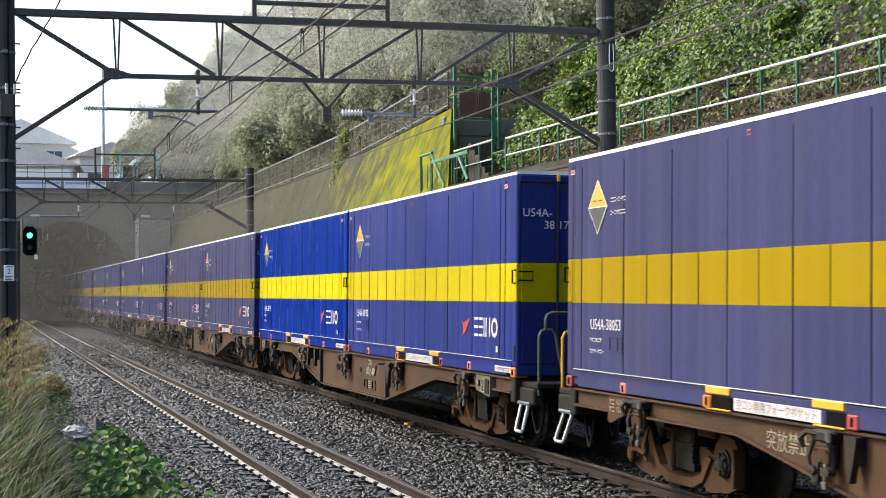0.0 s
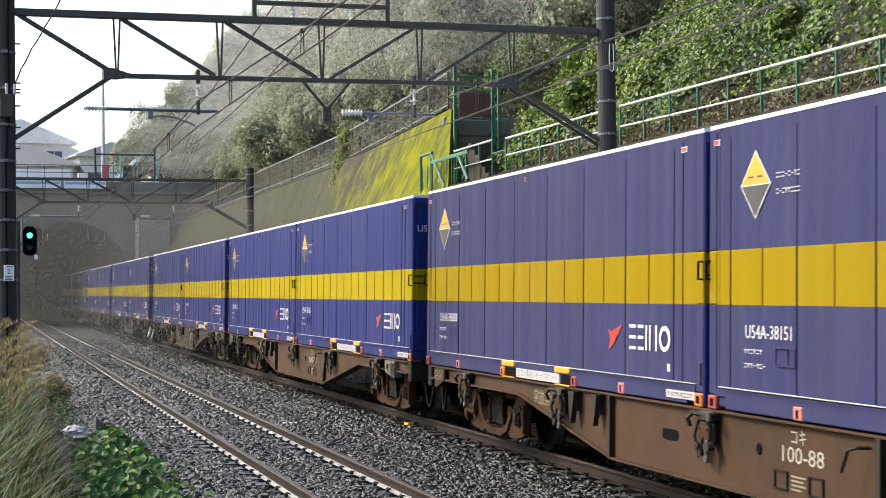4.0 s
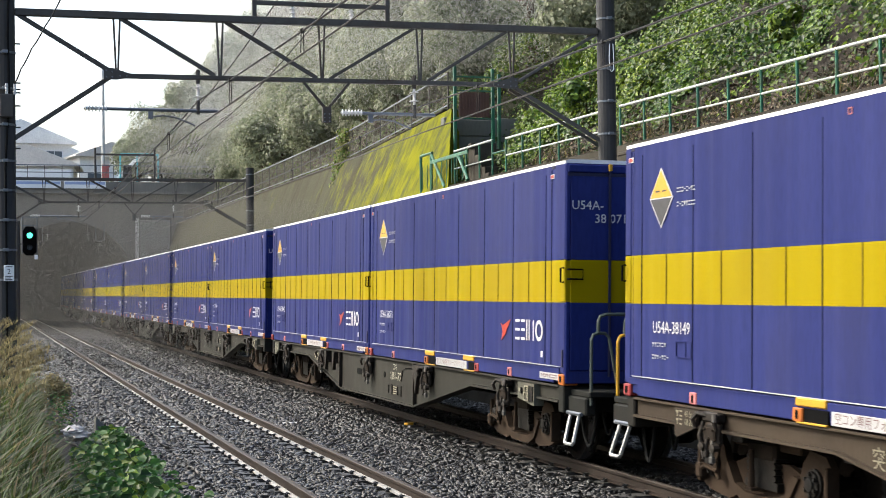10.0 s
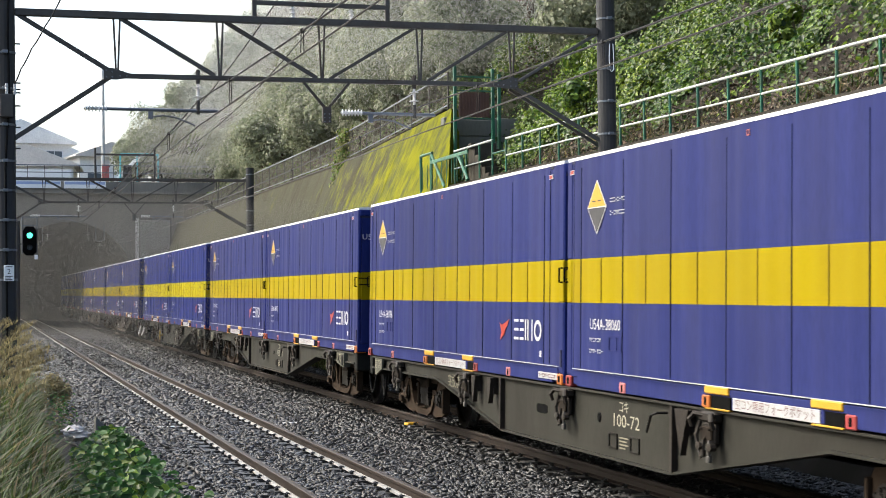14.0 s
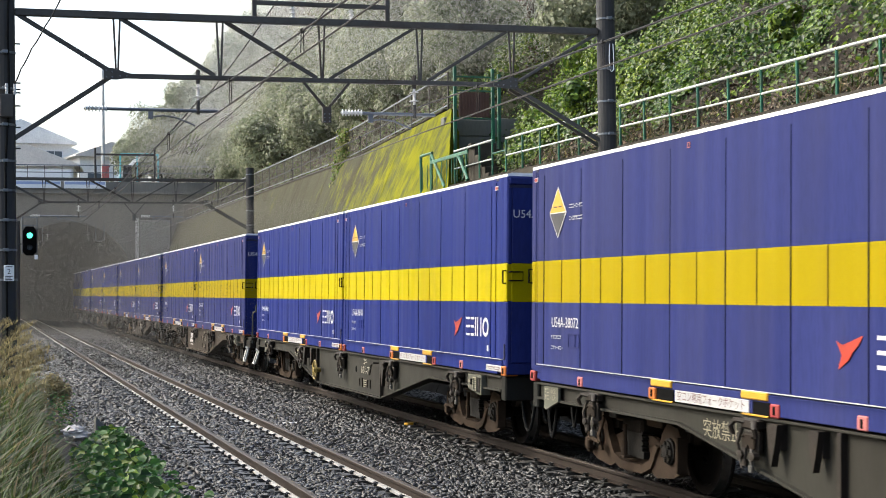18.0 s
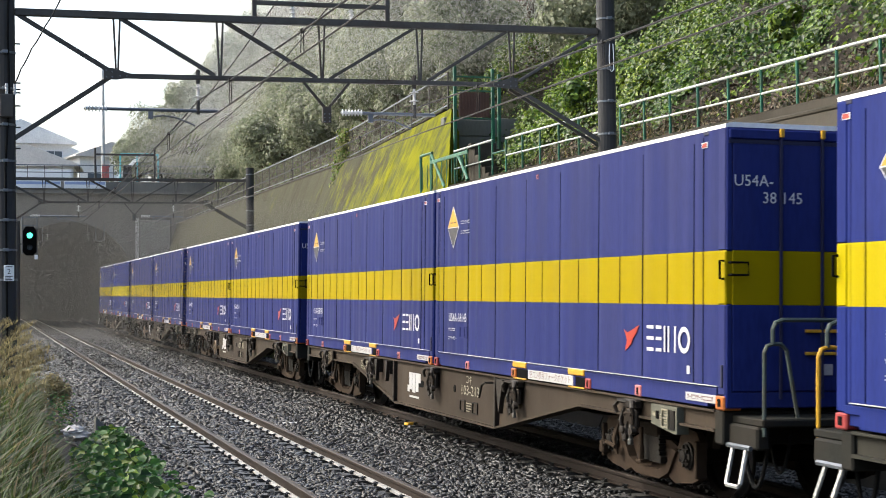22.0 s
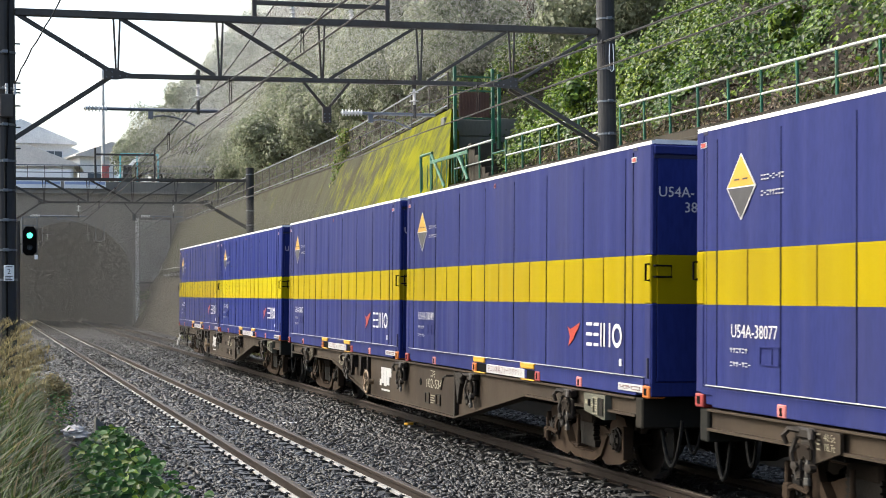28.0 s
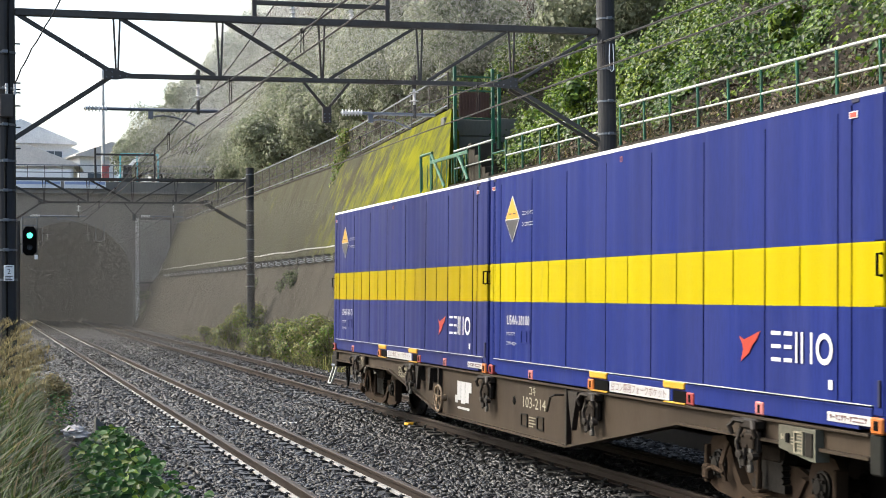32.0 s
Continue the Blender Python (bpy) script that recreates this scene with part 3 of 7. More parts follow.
# panel joints (blue, dark on yellow, tan on yellow): hardly seen on clean paint, dirty on dull paint
JOINT = [[mat(f"{w} {t} panel joint", c, 0.6, 0, bump=0, spec=0.05) for t, c in (("blue", b), ("brown", d), ("tan", e))] for w, b, d, e in (
    ("clean", (0.001, 0.010, 0.098), (0.27, 0.22, 0.0), (0.31, 0.26, 0.0)),
    ("faint", (0.006, 0.0105, 0.066), (0.19, 0.145, 0.002), (0.23, 0.18, 0.001)),
    ("dirty", (0.0115, 0.0138, 0.044), (0.05, 0.038, 0.012), (0.115, 0.078, 0.01)),
    ("dirtier", (0.0115, 0.0130, 0.039), (0.04, 0.030, 0.012), (0.10, 0.068, 0.01)))]
M["rubber"] = mat("black rubber hose", (0.009, 0.009, 0.009), 0.7, 0, bump=0.05, spec=0.04)
M["grime"] = mat("oily black running gear", (0.0045, 0.0042, 0.0039), 0.6, 0.0, spec=0.1, col2=(0.021, 0.0168, 0.0126), scale=4, grain=30, bump=0.4)
M["side_frame"] = mat("tan dusty cast side frame", (0.034, 0.0235, 0.016), 0.8, 0.0, spec=0.04, col2=(0.012, 0.0095, 0.0078), scale=2.2, grain=25, bump=0.4)
M["side_frame_rust"] = mat("rusty orange-brown casting", (0.043, 0.0235, 0.013), 0.8, 0.0, spec=0.04, col2=(0.018, 0.0115, 0.008), scale=2.2, grain=25, bump=0.4)
M["bogie"] = mat("brown dusty bogie casting", (0.017, 0.0125, 0.009), 0.8, 0.0, spec=0.06, col2=(0.0045, 0.0041, 0.0038), scale=3, grain=25, bump=0.4)
M["data_grey"] = mat("pale grey-green box paint", (0.082, 0.082, 0.064), 0.7, 0, spec=0.1, col2=(0.06, 0.057, 0.044), scale=2.5, grain=25, bump=0.1, stain=(0.035, 0.028, 0.02), stain_amt=0.4, stain_scale=2)
M["faded_print"] = mat("faded cream print", (0.17, 0.155, 0.11), 0.6, 0, scale=9, mix=0.6, bump=0)
M["platform"] = mat("dark grey-green platform steel", (0.013, 0.0135, 0.012), 0.7, 0, spec=0.06, col2=(0.009, 0.009, 0.008), scale=2, grain=25, bump=0.15, stain=(0.03, 0.022, 0.015), stain_amt=0.3)
M["wheel_ochre"] = mat("worn ochre hand-wheel paint", (0.19, 0.135, 0.03), 0.6, 0, scale=5, stain=(0.05, 0.035, 0.02), stain_amt=0.5, stain_scale=8)
M["number_paint"] = mat("worn cream number paint", (0.27, 0.255, 0.20), 0.6, 0, scale=9, mix=0.5, bump=0)
M["wheel_tan"] = mat("worn tan hand-wheel paint", (0.17, 0.12, 0.075), 0.6, 0, scale=5)
M["lock"] = mat("oily dark brown container lock", (0.019, 0.0145, 0.011), 0.6, 0.0, spec=0.15, col2=(0.005, 0.0047, 0.0043), scale=7, grain=40, bump=0.3)
M["pin_steel"] = mat("worn grey steel pin", (0.07, 0.066, 0.06), 0.5, 0.3, scale=6, grain=40)
M["rail_green"] = mat("grey-green railing paint", (0.045, 0.06, 0.055), 0.5, 0.1, scale=4, grain=25, stain=(0.05, 0.032, 0.02), stain_amt=0.3, stain_scale=4)
M["wheel"] = mat("brown wheel", (0.0105, 0.008, 0.0065), 0.8, 0.0, spec=0.05, scale=4, grain=20)
M["tread"] = mat("bright wheel tread", (0.4, 0.38, 0.36), 0.3, 0.9, bump=0)
FRAME = [mat("rusty brown wagon frame", (0.0434, 0.0237, 0.0124), 0.75, 0.0, spec=0.1, col2=(0.0310, 0.0175, 0.0103), scale=1.2, grain=25, bump=0.15, stain=(0.0207, 0.0124, 0.0082), stain_amt=0.6, stretch=(1, 1, 0.5)),
         mat("dusty brown wagon frame", (0.0361, 0.0267, 0.0181), 0.75, 0.0, spec=0.1, col2=(0.0255, 0.0192, 0.0138), scale=1.2, grain=25, bump=0.15, stain=(0.0171, 0.0128, 0.0095), stain_amt=0.6, stretch=(1, 1, 0.5)),
         mat("dusty grey-green wagon frame", (0.0222, 0.0214, 0.0169), 0.75, 0.0, spec=0.1, col2=(0.0163, 0.0155, 0.0126), scale=1.2, grain=25, bump=0.15, stain=(0.0119, 0.0103, 0.0081), stain_amt=0.6, stretch=(1, 1, 0.5))]
X0 = -CW / 2  # side that faces the camera


def ribbed_side(y0, y1, z0, z1):
    """Side panelling with shallow flutes between pressed joints; u runs from the far end towards the camera."""
    s = Shape()
    ys, xs = [], []
    y = y0
    n = int((y1 - y0) / 0.05)
    for i in range(n + 1):
        u = i * (y1 - y0) / n
        ph = ((u - 0.4) / 0.595) % 1.0
        d = min(ph, 1 - ph) * 0.595
        ys.append(y0 + u)
        k = int((u - 0.4) / 0.595 + 50)
        dent = 0.0085 * math.sin(u * 11.3 + 1.7 * math.sin(u * 2.9)) + 0.004 * math.sin(u * 23.1 + 1.0)
        xs.append(0.010 if d < 0.03 else (0.005 if d < 0.09 else 0.002 + dent * 0.5 + (0.001 if k % 2 else 0)))
    m = len(ys)
    s.add([(X0 + x, -yy, z0) for x, yy in zip(xs, ys)] + [(X0 + x, -yy, z1) for x, yy in zip(xs, ys)], [(i, i + 1, m + i + 1, m + i) for i in range(m - 1)])
    return s


# Local frame of a container: y = 0 at its far end, -CL at the end towards the camera, z = 0 at its base
SHARED = {}


def shared(key, build, mats, smooth=False):
    if key not in SHARED:
        SHARED[key] = build().mesh(key[0] if isinstance(key, tuple) else key, mats, smooth)
    return SHARED[key]


def emblem():
    """A plain red swept shape."""
    s = Shape()
    pts = [(7.09, 1.64), (7.18, 1.61), (7.30, 1.64), (7.48, 1.69), (7.41, 1.61), (7.33, 1.56), (7.28, 1.50), (7.12, 1.42), (7.17, 1.53), (7.14, 1.58)]
    s.prism([(-u, z - DECK) for u, z in pts], "x", X0 - 0.004, X0 - 0.001)
    return s


def brand_marks():
    """Plain white marks in place of a brand name, one shape each."""
    x0, x1 = X0 - 0.006, X0 - 0.001
    za, zb = 1.445 - DECK, 1.695 - DECK
    t = 0.032
    out = []
    for u0, u1 in ((7.68, 7.84), (7.90, 8.03)):
        for a, b in ((za, za + t), ((za + zb - t) / 2, (za + zb + t) / 2), (zb - t, zb)):
            out.append(Shape().box(x0, x1, -u1, -u0, a, b))
    for u in (8.09, 8.18, 8.33):
        out.append(Shape().box(x0, x1, -u - t, -u, za, zb))
    s = Shape()
    zc = (za + zb) / 2
    n = 20
    vs = []
    for k in range(n):
        c, d = math.cos(2 * math.pi * k / n), math.sin(2 * math.pi * k / n)
        vs += [(x0, -8.55 - 0.13 * c, zc + 0.125 * d), (x0, -8.55 - 0.085 * c, zc + 0.08 * d)]
    s.add(vs, [(2 * k, 2 * ((k + 1) % n), 2 * ((k + 1) % n) + 1, 2 * k + 1) for k in range(n)])
    return out + [s]


def bars(rows, x, t=0.004):
    s = Shape()
    for u0, u1, z0, z1 in rows:
        s.box(x - t, x, -u1, -u0, z0, z1)
    return s


def dashes(u0, u1, z0, z1, n, x, seed):
    """Short dark marks in a row, for writing that cannot be read."""
    r = random.Random(seed)
    s = Shape()
    w = (u1 - u0) / n
    for i in range(n):
        a = u0 + i * w + w * 0.12
        b = a + w * 0.7
        k = r.random()
        if k < 0.45:
            s.box(x - 0.003, x, -b, -a, z0 + (z1 - z0) * 0.6, z1)
            s.box(x - 0.003, x, -(a + b) / 2 - w * 0.08, -(a + b) / 2 + w * 0.08, z0, z1)
        elif k < 0.8:
            s.box(x - 0.003, x, -b, -a, z0, z0 + (z1 - z0) * 0.25)
            s.box(x - 0.003, x, -b, -a, z1 - (z1 - z0) * 0.25, z1)
        else:
            s.box(x - 0.003, x, -b, -a, z0 + (z1 - z0) * 0.4, z0 + (z1 - z0) * 0.62)
    return s


def fine(ob):
    return tagged(ob, kind="stuff")


def container(number, paint, plate_seed):
    word = ("glossy clean", "slightly faded", "faded", "dull dusty")[paint]
    bl, ye = PAINT[paint]
    c = thing("freight_container", f"{word} blue freight container with a broad yellow band", "container", group="containers on the train")
    x0, x1 = X0, -X0
    zy0, zy1 = 1.905 - DECK, 2.388 - DECK
    zr = 1.18 - DECK

    def P(name, key, build, mats, label="", parent=c, smooth=False):
        return part(name, shared((name, key, paint), build, mats, smooth), None, parent, label)

    P("upper_side_panel", "u", lambda: ribbed_side(0.0, CL, zy1, CH - 0.05), bl, smooth=True)
    P("side_band", "m", lambda: ribbed_side(0.0, CL, zy0, zy1), ye, "yellow band along the side", smooth=True)
    P("lower_side_panel", "l", lambda: ribbed_side(0.0, CL, zr, zy0), bl, smooth=True)
    for k in range(8):
        u = 0.4 + 1.19 * k
        P("panel_joint", k, lambda u=u: Shape().box(X0 + 0.002, X0 + 0.02, -u - 0.005, -u + 0.005, zr, zy0), JOINT[paint][0])
        P("panel_joint", ("y", k), lambda u=u: Shape().box(X0 + 0.001, X0 + 0.02, -u - 0.007, -u + 0.007, zy0, zy1), JOINT[paint][1])
        P("panel_joint", ("t", k), lambda u=u: Shape().box(X0 + 0.003, X0 + 0.02, -u - 0.0045, -u + 0.0045, zy1, CH - 0.14, 0.003), JOINT[paint][0])
        if 0 < k:
            v = u - 0.595
            P("panel_joint", ("f", k), lambda v=v: Shape().box(X0 + 0.002, X0 + 0.02, -v - 0.005, -v + 0.005, zy0, zy1), JOINT[paint][2])

    for k, u in enumerate((0.2, 8.94)):
        for z0, z1, m in ((zr, zy0, 0), (zy0, zy1, 2), (zy1, CH - 0.1, 0)):
            P("panel_joint", ("e", k, z0), lambda u=u, z0=z0, z1=z1: Shape().box(X0 - 0.001, X0 + 0.02, -u - 0.004, -u + 0.004, z0, z1), JOINT[paint][m])
    P("end_hinge", 0, lambda: Shape().box(x0 - 0.02, x0 + 0.01, -9.375, -9.335, 0.20, 0.40, 0.006), M["sealant"], "dark hinge at the corner post foot")
    for i, u in enumerate((3.84, 5.77)):
        P("pocket_lip", i, lambda u=u: Shape().box(x0 - 0.022, x0 + 0.02, -u - 0.24, -u + 0.24, -0.004, 0.012, 0.003), M["amber"], "thin amber lip under a forklift pocket")

    def body():
        s = Shape()
        s.box(x0 + 0.012, x1, -CL + 0.004, -0.004, 0.03, CH - 0.04, 0.01)
        return s
    P("body", "b", body, bl)

    def roof():
        s = Shape()
        s.prism([(x0 + 0.0, CH - 0.05), (x0 + 0.0, CH - 0.015), (x0 + 0.06, CH), (x1 - 0.06, CH), (x1, CH - 0.015), (x1, CH - 0.05)], "y", -CL + 0.01, -0.01)
        return s
    P("roof", "r", roof, M["roof_white"], "white painted roof edge")

    def rail():
        s = Shape()
        zb, zt = 0.015, zr
        for u0, u1 in ((0.34, 3.60), (4.12, 4.15), (5.66, 5.72), (6.06, CL - 0.34)):
            s.box(x0 - 0.012, x0 + 0.09, -u1, -u0, zb, zt - 0.02, 0.006)
        s.box(x0 - 0.012, x0 + 0.09, -CL + 0.16, -0.12, zt - 0.09, zt - 0.02, 0.006)
        return s
    P("bottom_rail", "br", rail, bl)
    P("trim", "t", lambda: Shape().box(x0 - 0.016, x0 + 0.01, -CL + 0.16, -0.2, zr - 0.008, zr + 0.0, 0.002), M["plate"], "thin white trim line")

    for i, a in enumerate((0.0, CL - 0.15)):
        P("corner_post", i, lambda a=a: Shape().box(x0 - 0.006, x0 + 0.12, -a - 0.15, -a, 0.13, zy0, 0.012), bl)
        P("corner_post", (i, "u"), lambda a=a: Shape().box(x0 - 0.006, x0 + 0.12, -a - 0.15, -a, zy1, CH - 0.05, 0.012), bl)
        P("corner_post", (i, "y"), lambda a=a: Shape().box(x0 - 0.006, x0 + 0.12, -a - 0.15, -a, zy0, zy1, 0.012), ye, "yellow part of the corner post")
    for nm, mm, lab, a in (("red", M["red_cast"], "red corner casting", 0.0), ("orange", M["orange"], "orange corner casting", CL - 0.17)):
        def cast(a=a):
            s = Shape()
            s.box(x0 - 0.02, x0 + 0.16, -a - 0.17, -a, 0.0, 0.125, 0.012)
            return s
        k = P("corner_casting", nm, cast, mm, lab)
        P("corner_casting", (nm, "off"), lambda a=a: Shape().box(x1 - 0.16, x1 + 0.02, -a - 0.17, -a, 0.0, 0.125, 0.012), mm, lab)

        # holes are raised black blocks, their inner shade painted on
        def hole(a=a):
            s = Shape()
            return s.box(x0 - 0.026, x0 - 0.018, -a - 0.115, -a - 0.055, 0.03, 0.10, 0.012)
        if a:
            part("slot", shared(("slot", nm, "end"), lambda: Shape().box(x0 + 0.05, x0 + 0.12, -CL - 0.006, -CL + 0.01, 0.03, 0.10, 0.012), M["black"]), None, k, "raised black oval for a shaded hole")
        part("slot", shared(("slot", nm), hole, M["black"]), None, k, "raised black oval for a shaded hole")
    for i, u in enumerate((1.655, 7.495)):
        k = P("pocket_frame", i, lambda u=u: Shape().box(x0 - 0.024, x0 + 0.01, -u - 0.075, -u + 0.075, 0.012, 0.125, 0.01), M["pink"], "faded pink-red pocket frame")
        # black block painted in for the shaded slot
        part("slot", shared(("slot", "p", i), lambda u=u: Shape().box(x0 - 0.03, x0 - 0.02, -u - 0.02, -u + 0.02, 0.03, 0.10, 0.008), M["black"]), None, k)
    for i, u in enumerate((3.62, 6.13)):
        k = P("pocket_frame", 5 + i, lambda u=u: Shape().box(x0 - 0.026, x0 + 0.02, -u - 0.08, -u + 0.08, 0.005, 0.12, 0.01), M["orange"] if i == 0 else M["red_cast"], "orange pocket frame" if i == 0 else "red pocket frame")
        # again black in place of the slot's shade
        part("slot", shared(("slot", "q", i), lambda u=u: Shape().box(x0 - 0.032, x0 - 0.022, -u - 0.02, -u + 0.02, 0.03, 0.10, 0.008), M["black"]), None, k)
    for i, u in enumerate((3.84, 5.77)):
        P("fork_bracket", i, lambda u=u: Shape().box(x0 - 0.03, x0 + 0.03, -u - 0.24, -u + 0.24, 0.135, 0.205, 0.01), M["amber"], "amber bracket over a forklift pocket")
        # no recess: a black block paints the shade inside the pocket
        P("fork_pocket", i, lambda u=u: Shape().box(x0 - 0.006, x0 + 0.06, -u - 0.24, -u + 0.24, 0.0, 0.134), M["black"], "black block for the shaded forklift pocket")
    plate = P("notice_plate", 0, lambda: Shape().box(x0 - 0.018, x0 + 0.01, -5.66, -4.15, 0.015, 0.125, 0.004), M["plate"], "white plate with a row of dark marks")
    part("print", shared(("marks", "n"), lambda: text_shape("\u7a7a\u30b3\u30f3\u5c02\u7528\u30d5\u30a9\u30fc\u30af\u30dd\u30b1\u30c3\u30c8", 0.1), M["print_dark"]), None, plate, "dark red-brown printed notice", at=pose(x0 - 0.021, -4.905, 0.07) @ Matrix.Diagonal((1, 1.08, 1, 1)))
    tag = P("notice_plate", 1, lambda: Shape().box(x0 - 0.02, x0 - 0.008, -9.25, -8.62, 0.05, 0.125, 0.003), M["plate"], "small whitish printed plate")
    fine(part("print", shared(("marks", "m"), lambda: dashes(8.66, 9.21, 0.068, 0.108, 13, x0 - 0.021, 8), M["print_dark"]), None, tag))

    # warning mark: yellow over dark grey, in a thin white edge
    def tri(pts, t):
        return Shape().prism([(-u, z - DECK) for u, z in pts], "x", x0 - t, x0 - 0.001)
    mark = P("warning_mark", 0, lambda: tri([(0.89, 3.225), (1.165, 2.93), (0.89, 2.64), (0.615, 2.93)], 0.005), M["white_paint"], "yellow and grey diamond mark with a white edge")
    part("upper_half", shared(("upper_half", 0), lambda: tri([(0.89, 3.205), (1.14, 2.936), (0.64, 2.936)], 0.008), M["amber"]), None, mark, "yellow upper triangle")
    part("lower_half", shared(("lower_half", 0), lambda: tri([(0.64, 2.924), (1.14, 2.924), (0.89, 2.66)], 0.008), M["grey_mark"]), None, mark, "dark grey lower triangle")
    fine(part("symbol_print", shared(("symbol_print", 0), lambda: bars([(0.77, 0.86, 2.02, 2.035), (0.93, 1.02, 2.02, 2.035)], x0 - 0.008), M["grey_mark"]), None, mark))
    fine(P("small_print", 0, lambda: dashes(1.25, 1.66, 2.965 - DECK, 3.01 - DECK, 8, x0 - 0.001, 5), M["plate"], "unreadable white small print"))
    fine(P("small_print", 1, lambda: dashes(1.25, 1.66, 2.83 - DECK, 2.875 - DECK, 8, x0 - 0.001, 6), M["plate"], "unreadable white small print"))
    t = text_shape("U54A-" + number, 0.165)
    part("side_number", t, M["white_paint"], c, "white container number", at=pose(x0 - 0.005, -1.13, 1.672 - DECK))
    fine(P("small_print", 2, lambda: dashes(0.68, 1.02, 1.49 - DECK, 1.53 - DECK, 6, x0 - 0.001, 7), M["plate"], "unreadable white small print"))
    fine(P("small_print", 3, lambda: dashes(0.68, 1.08, 1.37 - DECK, 1.41 - DECK, 7, x0 - 0.001, 9), M["plate"], "unreadable white small print"))

    def hatch():
        s = Shape()
        u0, u1, z0, z1 = 1.24, 1.58, 1.40 - DECK, 1.56 - DECK
        for a, b, e, f in ((u0, u1, z0, z0 + 0.012), (u0, u1, z1 - 0.012, z1), (u0, u0 + 0.014, z0, z1), (u1 - 0.014, u1, z0, z1), (1.45, 1.46, z0, z1)):
            s.box(x0 - 0.006, x0, -b, -a, e, f)
        return s
    P("card_holder", 0, hatch, bl)
    P("emblem", 0, emblem, M["red_paint"], "red swept emblem")
    for i, sh in enumerate(brand_marks()):
        P("brand_mark", i, lambda sh=sh: sh, M["white_paint"])
    P("label", 0, lambda: Shape().box(x0 - 0.004, x0, -8.67, -8.61, 1.26 - DECK, 1.335 - DECK), M["white_paint"], "small white label")
    P("label", 1, lambda: bars([(4.37, 4.38, 2.40, 2.445), (4.42, 4.43, 2.40, 2.445), (4.37, 4.43, 2.395, 2.405), (4.37, 4.43, 2.44, 2.45)], x0), M["pink"], "tiny faded red frame label")
    for i, u in enumerate((0.08, 8.92)):
        k = P("reflector", i, lambda u=u: Shape().box(x0 - 0.006, x0, -u - 0.12, -u, 3.330 - DECK, 3.382 - DECK), M["white_paint"], "faded red and white reflector")
        part("stripe", shared(("stripe", i), lambda u=u: Shape().box(x0 - 0.008, x0 - 0.005, -u - 0.108, -u - 0.012, 3.337 - DECK, 3.374 - DECK), M["red_paint"]), None, k)
        # dark patch painted where the notch would be in shade
        P("lift_notch", i, lambda u=u: Shape().box(x0 - 0.004, x0 + 0.004, -u - 0.14, -u - 0.03, CH - 0.085, CH - 0.05, 0.003), M["sealant"], "dark patch for a shaded lifting notch under the roof")
    for i, u in enumerate((CL - 0.02, 0.03)):
        P("latch", i, lambda u=u: Shape().tube([(x0 - 0.01, -u, 2.135 - DECK), (x0 - 0.05, -u, 2.135 - DECK), (x0 - 0.05, -u, 2.295 - DECK), (x0 - 0.01, -u, 2.295 - DECK)], 0.012, 6), M["black"], "black latch handle")
    # end towards the camera: double doors with rods, gutter and number
    ye0 = -CL

    def doors(z0, z1, lip):
        s = Shape()
        for a, b in ((x0 + 0.06, -0.012), (0.012, x1 - 0.06)):
            s.box(a, b, ye0 - 0.018, ye0 + 0.01, z0, z1, lip)
        return s
    # ends of faded containers get the deeper blue: end shade put into paint
    P("end_door", "lo", lambda: doors(0.17, zy0, 0.006), PAINT[min(paint, 1)][0])
    P("end_door", "up", lambda: doors(zy1, CH - 0.16, 0.006), PAINT[min(paint, 1)][0])
    P("end_band", 0, lambda: doors(zy0, zy1, 0.003), ye, "yellow band across the end doors")

    def endframe():
        s = Shape()
        for a, b in ((x0 + 0.004, x0 + 0.055), (x1 - 0.055, x1 - 0.004)):
            s.box(a, b, ye0 - 0.012, ye0 + 0.05, 0.12, zy0, 0.008)
            s.box(a, b, ye0 - 0.012, ye0 + 0.05, zy1, CH - 0.05, 0.008)
        s.box(x0, x1, ye0 - 0.012, ye0 + 0.05, 0.02, 0.16, 0.01)
        s.box(x0 + 0.02, x1 - 0.02, ye0 - 0.03, ye0 + 0.05, CH - 0.15, CH - 0.06, 0.01)
        return s
    # same deeper blue, carrying the shade of the end
    P("end_frame", 0, endframe, PAINT[min(paint, 1)][0])

    for i, x in enumerate((0.52, 0.93, 1.56, 1.97)):
        rod = P("lock_rod", i, lambda x=x: Shape().tube([(x0 + x, ye0 - 0.04, 0.1), (x0 + x, ye0 - 0.04, CH - 0.07)], 0.016, 6), M["sealant"])
        part("latch", shared(("latch", "rod", i), lambda x=x: Shape().box(x0 + x - 0.02, x0 + x + 0.02, ye0 - 0.07, ye0 - 0.035, CH - 0.13, CH - 0.05, 0.006), M["amber"]), None, rod, "yellow rod end")
    # dark bar paints the shade of the gutter recess
    P("gutter", 0, lambda: Shape().box(x0 + 0.02, x1 - 0.02, ye0 - 0.022, ye0 - 0.012, CH - 0.19, CH - 0.155), M["sealant"], "rain gutter over the doors, its recess shade painted dark")
    P("door_handle", 0, lambda: Shape().tube([(X0 + 0.02, ye0 - 0.02, 1.20), (X0 + 0.02, ye0 - 0.06, 1.20), (X0 + 0.19, ye0 - 0.06, 1.20), (X0 + 0.19, ye0 - 0.06, 1.31), (X0 + 0.02, ye0 - 0.06, 1.31), (X0 + 0.02, ye0 - 0.02, 1.31)], 0.011, 6), M["black"], "black looped door handle")
    P("rung", 0, lambda: Shape().box(-0.48, -0.05, ye0 - 0.05, ye0 - 0.02, 0.69, 0.72, 0.006), M["amber"], "yellow rung")
